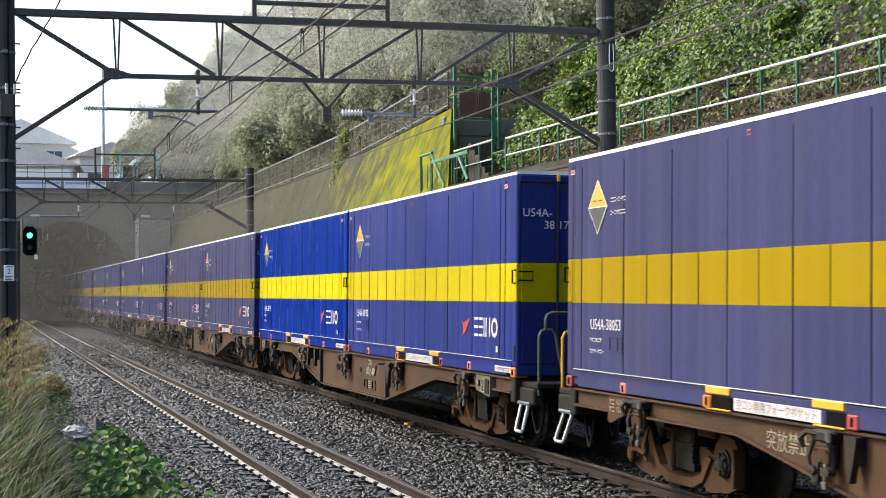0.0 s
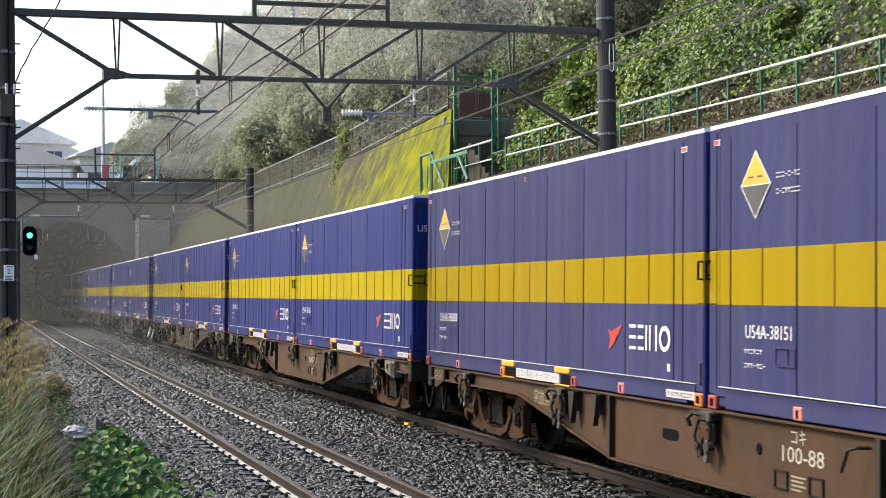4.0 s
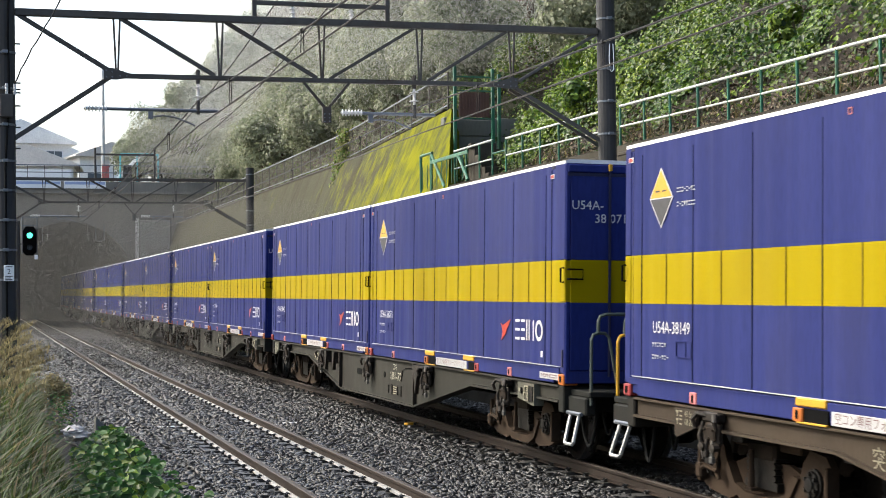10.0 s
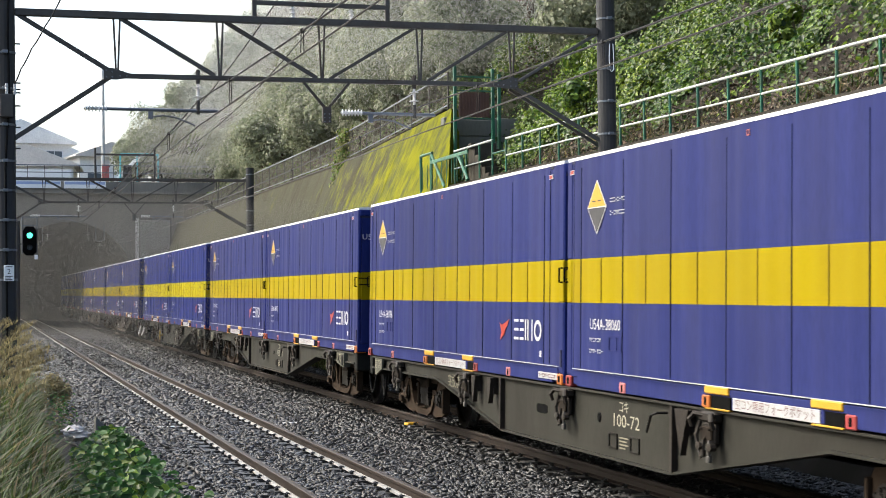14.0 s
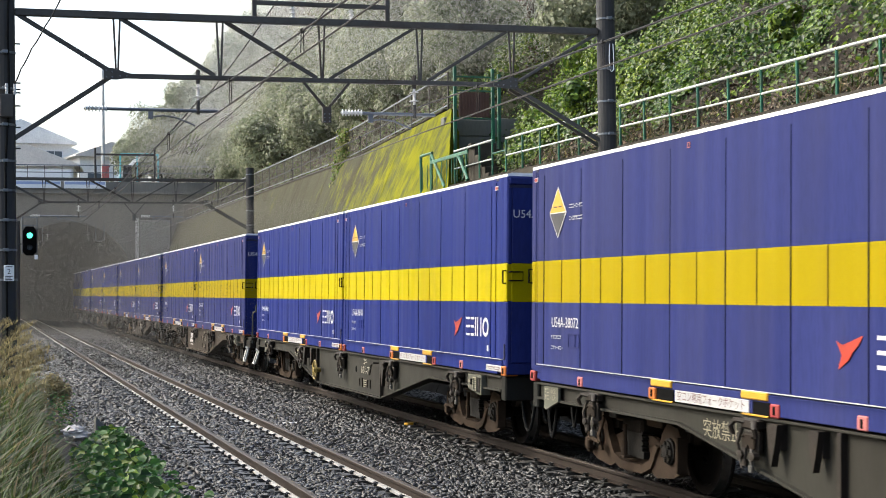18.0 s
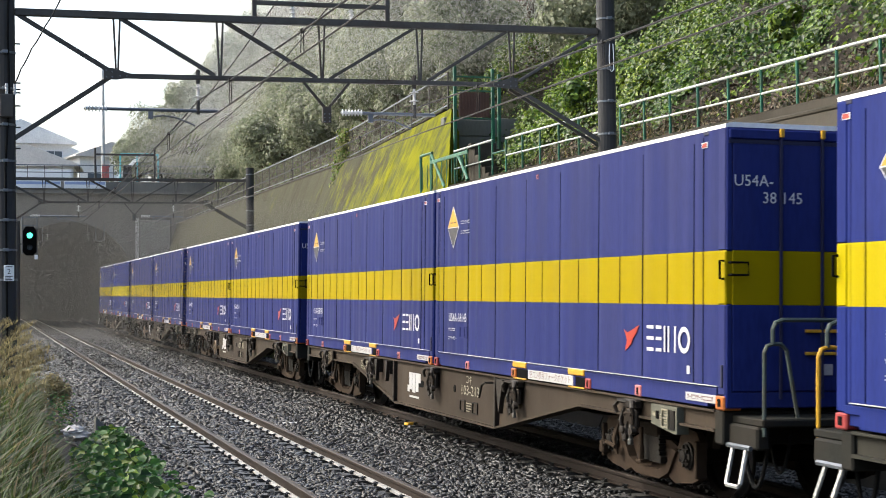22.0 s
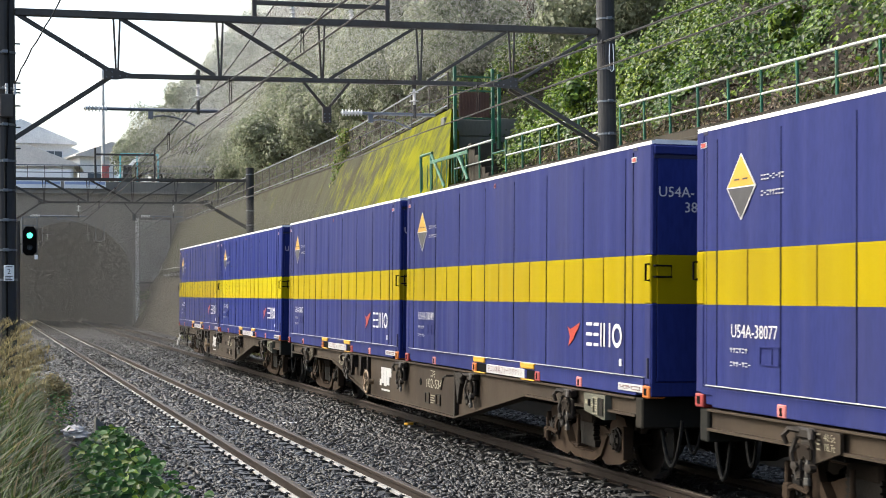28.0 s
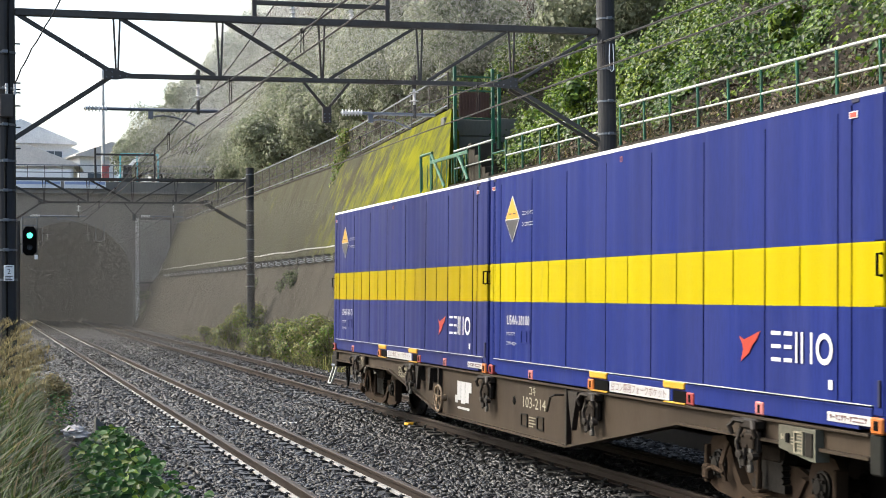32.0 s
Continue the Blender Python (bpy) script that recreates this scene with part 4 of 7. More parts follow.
    P("rung", 1, lambda: Shape().box(-0.48, -0.05, ye0 - 0.05, ye0 - 0.02, 0.49, 0.52, 0.006), M["amber"], "yellow rung")
    P("notice", 0, lambda: Shape().box(-0.34, -0.20, ye0 - 0.026, ye0 - 0.018, 0.31, 0.41), M["plate"], "small white notice")
    turn = pose(0, 0, 0, 0, 0, 90)
    for wrd, x, z in (("U54A-", 0.255, 2.035), (number[:2] + " " + number[2:], 0.54, 1.885)):
        part("end_number", text_shape(wrd, 0.145), M["white_paint"], c, "white container number", at=pose(x0 + x, ye0 - 0.03, z) @ turn)
    return c


def wheelset():
    r = 0.43
    s = Shape()
    for sx in (-1, 1):
        p = (sx * 0.50, 0, 0)
        s.use(0).lathe([(0.0, 0.01), (0.10, 0.02), (0.11, 0.055), (0.13, 0.03), (0.33, 0.03), (0.35, 0.065), (r, 0.066)], p, (sx, 0, 0), 24)
        s.use(1).lathe([(r, 0.066), (r, 0.0), (r + 0.005, -0.03)], p, (sx, 0, 0), 24)
        s.use(0).lathe([(r + 0.005, -0.03), (r + 0.027, -0.035), (r + 0.027, -0.06), (0.36, -0.06), (0.34, -0.02), (0.13, -0.02), (0.10, -0.06), (0.0, -0.06)], p, (sx, 0, 0), 24)
        s.lathe([(0.0, 0.34), (0.07, 0.335), (0.085, 0.30), (0.085, 0.20), (0.06, 0.19), (0.06, 0.05)], p, (sx, 0, 0), 12)
    s.tube([(-0.5, 0, 0), (0.5, 0, 0)], 0.075, 12)
    return s


def side_frame(sx):
    """Boat-shaped cast side frame between the axles: flanged rim round a recessed web."""
    x = sx * 0.84
    rim = [(-0.70, 0.02), (-0.52, -0.21), (-0.30, -0.29), (0.30, -0.29), (0.52, -0.21), (0.70, 0.02)]
    inner = [(-0.62, 0.04), (-0.47, -0.14), (-0.26, -0.20), (0.26, -0.20), (0.47, -0.14), (0.62, 0.04)]
    s = Shape().prism([(y, z) for y, z in rim] + inner[::-1], "x", *sorted((x - sx * 0.05, x + sx * 0.12)))
    s.prism([(-0.66, 0.02), (-0.50, -0.20), (0.50, -0.20), (0.66, 0.02), (0.40, 0.10), (-0.40, 0.10)], "x", *sorted((x - sx * 0.02, x + sx * 0.03)))
    s.box(*sorted((x - sx * 0.06, x + sx * 0.05)), -0.62, 0.62, 0.20, 0.30, 0.015)
    return s


def horn_plate(sx, sy):
    """Cast plate round the axle end, sweeping down into the side frame."""
    x = sx * 0.86
    s = Shape().prism([(sy * y, z) for y, z in [(0.48, -0.25), (0.62, -0.30), (1.02, -0.26), (1.20, -0.20), (1.21, 0.14), (1.12, 0.24), (0.86, 0.27), (0.74, 0.16), (0.66, -0.02)]][::sy], "x", *sorted((x, x + sx * 0.07)))
    s.box(*sorted((x, x + sx * 0.12)), *sorted((sy * 1.16, sy * 1.21)), -0.20, 0.16, 0.01)
    return s


def axle_box(sx, sy):
    """Bearing end: a stepped cap with a ring of bolts."""
    x, y = sx * 0.93, sy * 0.95
    s = Shape().lathe([(0.135, -0.02), (0.135, 0.025), (0.115, 0.03), (0.11, 0.05), (0.07, 0.055), (0.06, 0.075), (0.0, 0.08)], (x, y, 0.0), (sx, 0, 0), 14)
    for k in range(6):
        a = math.pi * (k / 3 + 0.16)
        s.lathe([(0.020, 0.0), (0.018, 0.022), (0.0, 0.024)], (x + sx * 0.05, y + 0.088 * math.cos(a), 0.088 * math.sin(a)), (sx, 0, 0), 6)
    return s


def spring_seat(sx):
    """Dark layered rubber spring block under the bolster end."""
    x = sx * 0.88
    edge = [(0.30, -0.14), (0.30, -0.07)]
    for k in range(4):
        z = -0.06 + 0.055 * k
        edge += [(0.24, z), (0.27, z + 0.012), (0.27, z + 0.032), (0.24, z + 0.044)]
    edge += [(0.20, 0.17), (0.20, 0.26)]
    return Shape().prism(edge + [(-y, z) for y, z in edge[::-1]], "x", *sorted((x - sx * 0.08, x + sx * 0.06)))


def damper(sx):
    x = sx * 1.0
    s = Shape().tube([(x, 0.06, -0.13), (x, 0.06, 0.02)], 0.032, 8).tube([(x, 0.06, 0.0), (x, 0.06, 0.20)], 0.024, 8)
    return s.box(*sorted((x - sx * 0.10, x + sx * 0.035)), 0.0, 0.12, -0.16, -0.13, 0.006)


def brake_hanger(sx, sy):
    """Bent strap hanger with its pull rod before the wheel."""
    x = sx * 1.0
    s = Shape().bar((x, sy * 0.66, 0.24), (x + sx * 0.03, sy * 0.74, 0.02), 0.022, 0.075, 0.004, (0, 1, 0))
    s.bar((x + sx * 0.03, sy * 0.74, 0.03), (x, sy * 0.72, -0.14), 0.022, 0.075, 0.004, (0, 1, 0))
    s.tube([(x + sx * 0.02, sy * 0.70, -0.06), (x + sx * 0.02, sy * 0.95, -0.03), (x, sy * 1.12, -0.08)], 0.024, 7)
    s.box(*sorted((x - sx * 0.05, x + sx * 0.03)), *sorted((sy * 1.05, sy * 1.16)), -0.16, -0.02, 0.015)
    return s


FX = 1.20  # half width over the side sills


SILL_LOW = [(9.25, 0.78), (5.3, 0.78), (2.28, 0.29), (-2.86, 0.29), (-5.85, 0.78), (-9.25, 0.78)]


def side_sill(sx):
    """Web of the fish-bellied side girder, deep in the middle."""
    return Shape().prism([(-9.25, 0.955), (9.25, 0.955)] + SILL_LOW, "x", *sorted((sx * FX, sx * (FX - 0.018))))


def low_flange(sx):
    s = Shape()
    a, b = sorted((sx * (FX + 0.05), sx * (FX - 0.14)))
    top = SILL_LOW
    vs = [(x, y, z + dz) for y, z in top for x, dz in ((a, -0.013), (b, -0.013), (b, 0.013), (a, 0.013))]
    fs = []
    for i in range(len(top) - 1):
        for k in range(4):
            fs.append((i * 4 + k, i * 4 + (k + 1) % 4, (i + 1) * 4 + (k + 1) % 4, (i + 1) * 4 + k))
    fs += [(0, 1, 2, 3), tuple(range(len(vs) - 4, len(vs)))]
    return s.add(vs, fs)


def clamp():
    """Container lock: a bracket block with two claws over a hanging lever box."""
    s = Shape()
    x = -FX - 0.06
    s.box(x - 0.04, x + 0.06, -0.12, 0.12, 0.84, 0.945, 0.02)
    s.box(x - 0.03, x + 0.04, -0.11, 0.06, 0.62, 0.84, 0.02)
    for d in (-1, 1):
        s.tube([(x - 0.02, d * 0.06, 0.91), (x - 0.07, d * 0.13, 0.92), (x - 0.095, d * 0.165, 0.86), (x - 0.07, d * 0.16, 0.78)], 0.03, 7, 0.02)
        s.lathe([(0.0, -0.02), (0.04, -0.015), (0.04, 0.04), (0.0, 0.045)], (x - 0.04, d * 0.085 - 0.02, 0.60), (-1, 0, 0), 8)
    s.tube([(x - 0.02, 0.11, 0.84), (x - 0.05, 0.13, 0.70), (x - 0.04, 0.10, 0.56), (x - 0.05, 0.06, 0.47)], 0.022, 6, 0.012)
    return s


def lock_plate():
    x = -FX - 0.10
    s = Shape().box(x - 0.012, x + 0.01, -0.10, 0.07, 0.66, 0.80, 0.01)
    for y, z in ((-0.075, 0.775), (0.045, 0.775), (-0.015, 0.685)):
        s.lathe([(0.0, 0.014), (0.014, 0.012), (0.016, 0.0)], (x - 0.012, y, z), (-1, 0, 0), 6)
    return s


def lock_pin(y, z):
    x = -FX - 0.095
    return Shape().tube([(x, y, 0.67), (x - 0.01, y, 0.56), (x, y + 0.005, z)], 0.019, 6).box(x - 0.025, x + 0.015, y - 0.02, y + 0.03, z - 0.06, z + 0.01, 0.008)


def hand_wheel():
    s = Shape()
    x, z = -FX - 0.16, 0.685
    ring = [(x, 0.18 * math.cos(a), z + 0.18 * math.sin(a)) for a in [2 * math.pi * k / 20 for k in range(21)]]
    s.tube(ring, 0.016, 6, caps=False)
    for k in range(5):
        a = 2 * math.pi * k / 5 + 0.3
        s.tube([(x, 0, z), (x, 0.17 * math.cos(a), z + 0.17 * math.sin(a))], 0.012, 5)
    s.lathe([(0.0, -0.03), (0.045, -0.03), (0.045, 0.12), (0.0, 0.12)], (x, 0, z), (1, 0, 0), 10)
    return s


def ladder_step(sy, y):
    """Shunter's step: a bright bent bar hanging below the platform."""
    x, d = -1.17, 0.13
    e = sy * 0.05
    return Shape().tube([(x, y - d, 0.68), (x - 0.09, y - d + e, 0.36), (x - 0.10, y - d + 0.02 + e, 0.335), (x - 0.10, y + d - 0.02 + e, 0.335), (x - 0.09, y + d + e, 0.36), (x, y + d, 0.68)], 0.021, 6)


def wagon(number, tone, deck_near, deck_far, wheel, logo):
    """A container flat wagon; the frame's middle is the local origin, rail level is z = 0."""
    fm = FRAME[tone]
    lab = ("rusty brown", "dusty brown", "dusty grey-green")[tone]
    w = thing("flat_wagon", f"{lab} fish-bellied container flat wagon", "freight wagon", group="wagons of the train")

    def P(name, key, build, mats, label="", parent=w, smooth=False, at=None):
        return part(name, shared((name, key), build, mats, smooth), None, parent, label, at=at)

    for sx in (-1, 1):
        sill = P("side_sill", (sx, tone), lambda: side_sill(sx), fm)
        P("flange", (sx, tone, 0), lambda: low_flange(sx), fm, parent=sill)
        P("flange", (sx, tone, 1), lambda: Shape().box(*sorted((sx * (FX + 0.05), sx * (FX - 0.14))), -9.25, 9.25, 0.94, 0.965, 0.004), fm, parent=sill)
        for y in (-2.9, 2.32):
            P("stiffener", (sx, y), lambda: Shape().box(*sorted((sx * FX, sx * (FX + 0.06))), y - 0.03, y + 0.03, 0.30, 0.94, 0.004), M["lock"], "oily dark upright stiffener", parent=sill)

    def middle():
        s = Shape()
        s.box(-0.22, 0.22, -9.5, 9.5, 0.62, 0.94, 0.02)
        for y in (-7.1, -5.2, -2.4, 0, 2.4, 5.2, 7.1):
            s.box(-FX + 0.03, FX - 0.03, y - 0.1, y + 0.1, 0.70, 0.94, 0.01)
        return s
    P("centre_sill", 0, middle, M["grime"])
    for sy in (-1, 1):
        P("headstock", sy, lambda: Shape().box(-1.24, 1.24, *sorted((sy * 9.25, sy * 9.42)), 0.66, 0.965, 0.015), M["platform"])

        def coupler():
            s = Shape()
            s.box(-0.09, 0.09, *sorted((sy * 9.4, sy * 9.85)), 0.78, 0.92, 0.02)
            s.box(-0.16, 0.14, *sorted((sy * 9.72, sy * 9.93)), 0.72, 0.98, 0.04)
            return s
        P("coupler", sy, coupler, M["grime"], "black knuckle coupler")
        for q, hx, r, dp in ((0, -0.98, 0.02, 0.46), (1, -0.72, 0.016, 0.34)):
            P("brake_hose", (sy, q), lambda: Shape().tube([(hx + 0.04 * u, sy * (9.30 + (0.42 - 0.1 * q) * u), 0.74 - dp * math.sin(math.pi * u) ** 0.8 + 0.02 * u) for u in [k / 12 for k in range(13)]], r, 6), M["rubber"], "black looping brake hose")
    boxl = P("data_box", (0, tone), lambda: Shape().prism([(-8.52, 0.935), (-8.52, 0.68), (-8.44, 0.68), (-7.92, 0.745), (-7.92, 0.935)], "x", -FX - 0.075, -FX + 0.05), M["data_grey"], "pale grey-green steel box with printed cards")
    part("card_frame", shared(("card_frame", 0), lambda: bars([(8.20, 8.215, 0.735, 0.905), (8.335, 8.35, 0.72, 0.905), (8.20, 8.35, 0.725, 0.74), (8.20, 8.35, 0.89, 0.905), (8.20, 8.35, 0.812, 0.824)], -FX - 0.074, 0.02), M["faded_print"]), None, boxl, "pale double card frame")
    part("card_slot", shared(("card_slot", 0), lambda: bars([(8.38, 8.48, 0.715, 0.90)], -FX - 0.074, 0.012), M["grime"]), None, boxl, "dark empty card slot")
    fine(part("print", shared(("print", 0), lambda: bars([(8.225, 8.325, 0.76, 0.775), (8.225, 8.325, 0.785, 0.797), (8.225, 8.30, 0.84, 0.852), (8.225, 8.325, 0.865, 0.876), (7.96, 7.985, 0.82, 0.865), (8.0, 8.02, 0.82, 0.865), (7.985, 8.0, 0.83, 0.845), (8.13, 8.175, 0.84, 0.85), (8.13, 8.175, 0.815, 0.825), (8.13, 8.175, 0.79, 0.80)], -FX - 0.075, 0.003), M["faded_print"]), None, boxl))
    part("lamp_socket", shared(("lamp_socket", 0), lambda: bars([(8.055, 8.105, 0.80, 0.875)], -FX - 0.075, 0.012), M["black"]), None, boxl, "small black socket")
    ys = -1.6 if logo else (-0.75 if deck_far else 0.0)
    pan = P("data_panel", (0, tone), lambda: Shape().prism([(8.95, 0.935), (8.48, 0.935), (8.48, 0.78), (8.88, 0.665), (8.95, 0.68)], "x", -FX - 0.07, -FX - 0.04), M["data_grey"] if tone == 2 else fm, "pale trapezoid panel with printed loads", at=pose(0, ys, 0))
    for words, z in (("40.5t", 0.885), ("18.7t", 0.81)):
        part("load_figure", shared(("load_figure", words), lambda: text_shape(words, 0.085), M["faded_print"]), None, pan, at=pose(-FX - 0.073, 8.64, z))
        fine(part("print", shared(("print", words), lambda: dashes(-8.92, -8.77, z - 0.028, z + 0.028, 2, -FX - 0.07, 21), M["faded_print"]), None, pan))
    for k, y in enumerate((-7.4, -3.75, -0.05, 3.75, 7.4)):
        lk = P("container_lock", 0, clamp, M["lock"], "oily dark container lock", at=pose(0, y, 0.945) @ Matrix.Diagonal((1, 1.35, 0.9, 1)) @ pose(0, 0, -0.945))
        part("lock_plate", shared(("lock_plate", tone), lock_plate, M["side_frame_rust" if tone == 0 else "bogie"]), None, lk, "dusty brown bolted plate")
        part("lock_pin", shared(("lock_pin", 0), lambda: lock_pin(-0.055, 0.50), M["pin_steel"]), None, lk, "worn grey hanging pin")
        part("lock_pin", shared(("lock_pin", 1), lambda: lock_pin(0.035, 0.55), M["lock"]), None, lk)
    for k, y in enumerate((-1.33, -1.91)):
        card = P("card_holder", k, lambda: bars([(-y - 0.12, -y - 0.095, 0.39, 0.55), (-y + 0.095, -y + 0.12, 0.39, 0.55), (-y - 0.12, -y + 0.12, 0.39, 0.405), (-y - 0.12, -y + 0.12, 0.535, 0.55)], -FX - 0.002, 0.012), M["grime"])
    fine(P("frame_print", 1, lambda: bars([(1.5, 1.74, 0.51, 0.525), (1.5, 1.7, 0.475, 0.49), (1.5, 1.74, 0.44, 0.455), (1.5, 1.66, 0.405, 0.42)], -FX - 0.002, 0.003), M["faded_print"], "small faded rows of print"))
    t = text_shape(number, 0.25)
    part("wagon_number", t, M["number_paint"], w, "pale painted wagon number", at=pose(-FX - 0.006, -1.67, 0.685) @ Matrix.Diagonal((1, 1.05, 0.76, 1)))
    P("class_mark", 0, lambda: text_shape("\u30b3\u30ad", 0.14), M["number_paint"], "pale painted wagon class", at=pose(-FX - 0.006, -1.62, 0.83))
    P("vent_disc", 0, lambda: Shape().lathe([(0.0, 0.012), (0.04, 0.012), (0.055, 0.0)], (-FX, -0.94, 0.685), (-1, 0, 0), 12), M["black"], "small round black vent")
    P("shunting_notice", 0, lambda: text_shape("\u7a81\u653e\u7981\u6b62", 0.19), M["faded_print"], "faded cream painted shunting notice", at=pose(-FX - 0.006, 4.45, 0.77))
    if not wheel:
        # the web is not cut: a black patch paints the slot's shade
        P("sill_hole", 0, lambda: Shape().prism([(0.88 + 0.19 * math.copysign(abs(math.cos(a)) ** 0.5, math.cos(a)), 0.655 + 0.055 * math.copysign(abs(math.sin(a)) ** 0.5, math.sin(a))) for a in [2 * math.pi * k / 20 for k in range(20)]], "x", -FX - 0.004, -FX + 0.01), M["black"], "black patch for the shaded slot in the girder")
    for k, (y, q, zl) in enumerate(((-3.25, 1.0, 0.50), (2.62, 0.55, 0.60), (3.3, 0.6, 0.58))):
        P("hanger_plate", k, lambda: Shape().prism([(y - 0.15 * q, 0.93), (y + 0.15 * q, 0.93), (y + 0.10 * q, 0.74), (y + 0.02 * q, zl), (y - 0.06 * q, 0.72)], "x", -FX - 0.11, -FX - 0.05).box(-FX - 0.06, -FX, y - 0.06, y + 0.06, 0.72, 0.93), M["lock"], "oily dark pointed hanger plate")
    P("release_lever", 0, lambda: Shape().tube([(-FX - 0.02, -2.75, 0.86), (-FX - 0.12, -2.72, 0.86), (-FX - 0.13, -2.60, 0.83), (-FX - 0.14, -2.52, 0.66)], 0.014, 6), M["grime"], "thin black bent lever")
    P("air_tank", 0, lambda: Shape().tube([(-0.55, 3.2, 0.6), (-0.55, 4.6, 0.6)], 0.19, 14), M["grime"], "black air tank under the frame")
    if wheel:
        P("hand_brake_wheel", wheel, hand_wheel, M["wheel_ochre"] if wheel == 1 else M["wheel_tan"], "yellow spoked hand-brake wheel" if wheel == 1 else "brown spoked hand-brake wheel", at=pose(0, 1.95, -0.15))
    if logo:
        P("painted_emblem", 0, lambda: bars([(-1.52, -1.36, 0.54, 0.80), (-1.62, -1.5, 0.50, 0.60), (-1.34, -1.16, 0.50, 0.80), (-1.14, -0.98, 0.52, 0.80), (-0.98, -0.86, 0.66, 0.80), (-1.5, -0.95, 0.42, 0.45)], -FX - 0.003), M["plate"], "white block emblem on the girder")
    for sy, deck in ((-1, deck_near), (1, deck_far)):
        if not deck:
            continue
        P("end_platform", sy, lambda: Shape().box(-1.15, 1.15, *sorted((sy * 9.42, sy * 10.0)), 0.86, 0.93, 0.012).box(-1.18, -1.05, *sorted((sy * 9.3, sy * 9.95)), 0.66, 0.86, 0.02), M["platform"])

        def rails(sx):
            s = Shape()
            y = sy * 9.97
            s.tube([(sx * a, y, z) for a, z in ((1.12, 0.78), (1.12, 1.50), (1.095, 1.555), (1.04, 1.575), (0.96, 1.57), (0.91, 1.52), (0.80, 0.94))], 0.019, 7)
            return s
        paint = M["rail_green"] if sy < 0 else M["amber"]
        lab = "grey-green bent-tube" if sy < 0 else "yellow bent-tube"
        for sx in (-1, 1):
            P("end_railing", (sy, sx), lambda: rails(sx), paint, lab + " handhold loop")

        def cross():
            y = sy * 9.97
            return Shape().tube([(-1.04, y, 1.57), (-1.04, y, 1.70), (-1.015, y, 1.755), (-0.95, y, 1.78), (0.95, y, 1.78), (1.015, y, 1.755), (1.04, y, 1.70), (1.04, y, 1.57)], 0.02, 7)
        P("cross_rail", sy, cross, M["rail_green"], "grey-green upper cross rail")
        P("step_bracket", sy, lambda: Shape().tube([(-1.19, sy * 9.40, 0.90), (-1.19, sy * 9.36, 0.87), (-1.19, sy * 9.36, 0.70), (-1.19, sy * 9.42, 0.67), (-1.19, sy * 9.86, 0.67)], 0.024, 6), M["steel_grey"], "grey bent step bracket")
        P("step", sy, lambda: ladder_step(sy, sy * 9.62), M["step_steel"], "bright steel boarding step")
    bz = 0.43
    sets = []
    for yb in (-7.1, 7.1):
        b = P("bogie", tone, lambda: Shape().box(-0.95, 0.95, -0.26, 0.26, 0.1, 0.28, 0.03), M["bogie"], "brown cast-steel bogie", at=pose(0, yb, bz))
        cast = "side_frame_rust" if tone == 0 else "side_frame"
        for sx in (-1, 1):
            part("side_frame", shared(("side_frame", sx, tone == 0), lambda: side_frame(sx), M[cast]), None, b)
            part("spring_seat", shared(("spring_seat", sx), lambda: spring_seat(sx), M["grime"]), None, b, "black rubber spring block")
            part("damper", shared(("damper", sx, tone == 0), lambda: damper(sx), M[cast]), None, b)
            for sy in (-1, 1):
                part("horn_plate", shared(("horn_plate", sx, sy, tone == 0), lambda: horn_plate(sx, sy), M[cast]), None, b)
                part("axle_box", shared(("axle_box", sx, sy), lambda: axle_box(sx, sy), M["grime"]), None, b, "oily black bolted bearing cap")
            part("brake_hanger", shared(("brake_hanger", sx, tone == 0), lambda: brake_hanger(sx, 1), M[cast]), None, b)
        for ya in (-0.95, 0.95):
            k = part("wheelset", shared("wheelset", wheelset, [M["wheel"], M["tread"]]), None, b, at=pose(0, ya, 0))
            sets.append((k, ya))
    return w, sets


# Middle of each wagon at t = 0, its number, tone, platforms at the near and far end, hand wheel, emblem, gap between its two containers, and the containers (near, far)
TRAIN = [
    (7.35, "101-88", 0, 0, 1, 0, 0, 0.12, ("38120", 3), ("38053", 3)),
    (28.10, "101-86", 0, 1, 0, 0, 0, 0.14, ("38175", 1), ("38171", 0)),
    (47.86, "100-88", 0, 0, 0, 0, 0, 0.12, ("38151", 3), ("38088", 3)),
    (67.68, "100-87", 0, 0, 0, 0, 0, 0.12, ("38106", 2), ("38113", 2)),
    (87.40, "101-87", 1, 0, 1, 1, 0, 0.12, ("38068", 2), ("38149", 2)),
    (108.10, "101-72", 2, 1, 0, 0, 0, 0.12, ("38071", 2), ("38042", 2)),
    (128.02, "100-72", 2, 0, 0, 0, 0, 0.12, ("38060", 2), ("38096", 2)),
    (147.87, "100-71", 2, 0, 0, 0, 0, 0.12, ("38047", 2), ("38072", 2)),
    (167.76, "101-71", 2, 0, 1, 1, 0, 0.12, ("38111", 1), ("38062", 1)),
    (188.62, "103-213", 1, 1, 0, 0, 1, 0.14, ("38145", 2), ("38143", 2)),
    (208.56, "102-533", 1, 0, 0, 2, 1, 0.14, ("38146", 2), ("38077", 2)),
    (228.73, "102-534", 1, 0, 0, 2, 1, 0.46, ("38049", 2), ("38067", 2)),
    (248.80, "103-214", 1, 0, 1, 2, 1, 0.12, ("38180", 1), ("38173", 2)),
]
MOVING, WHEELS = [], []
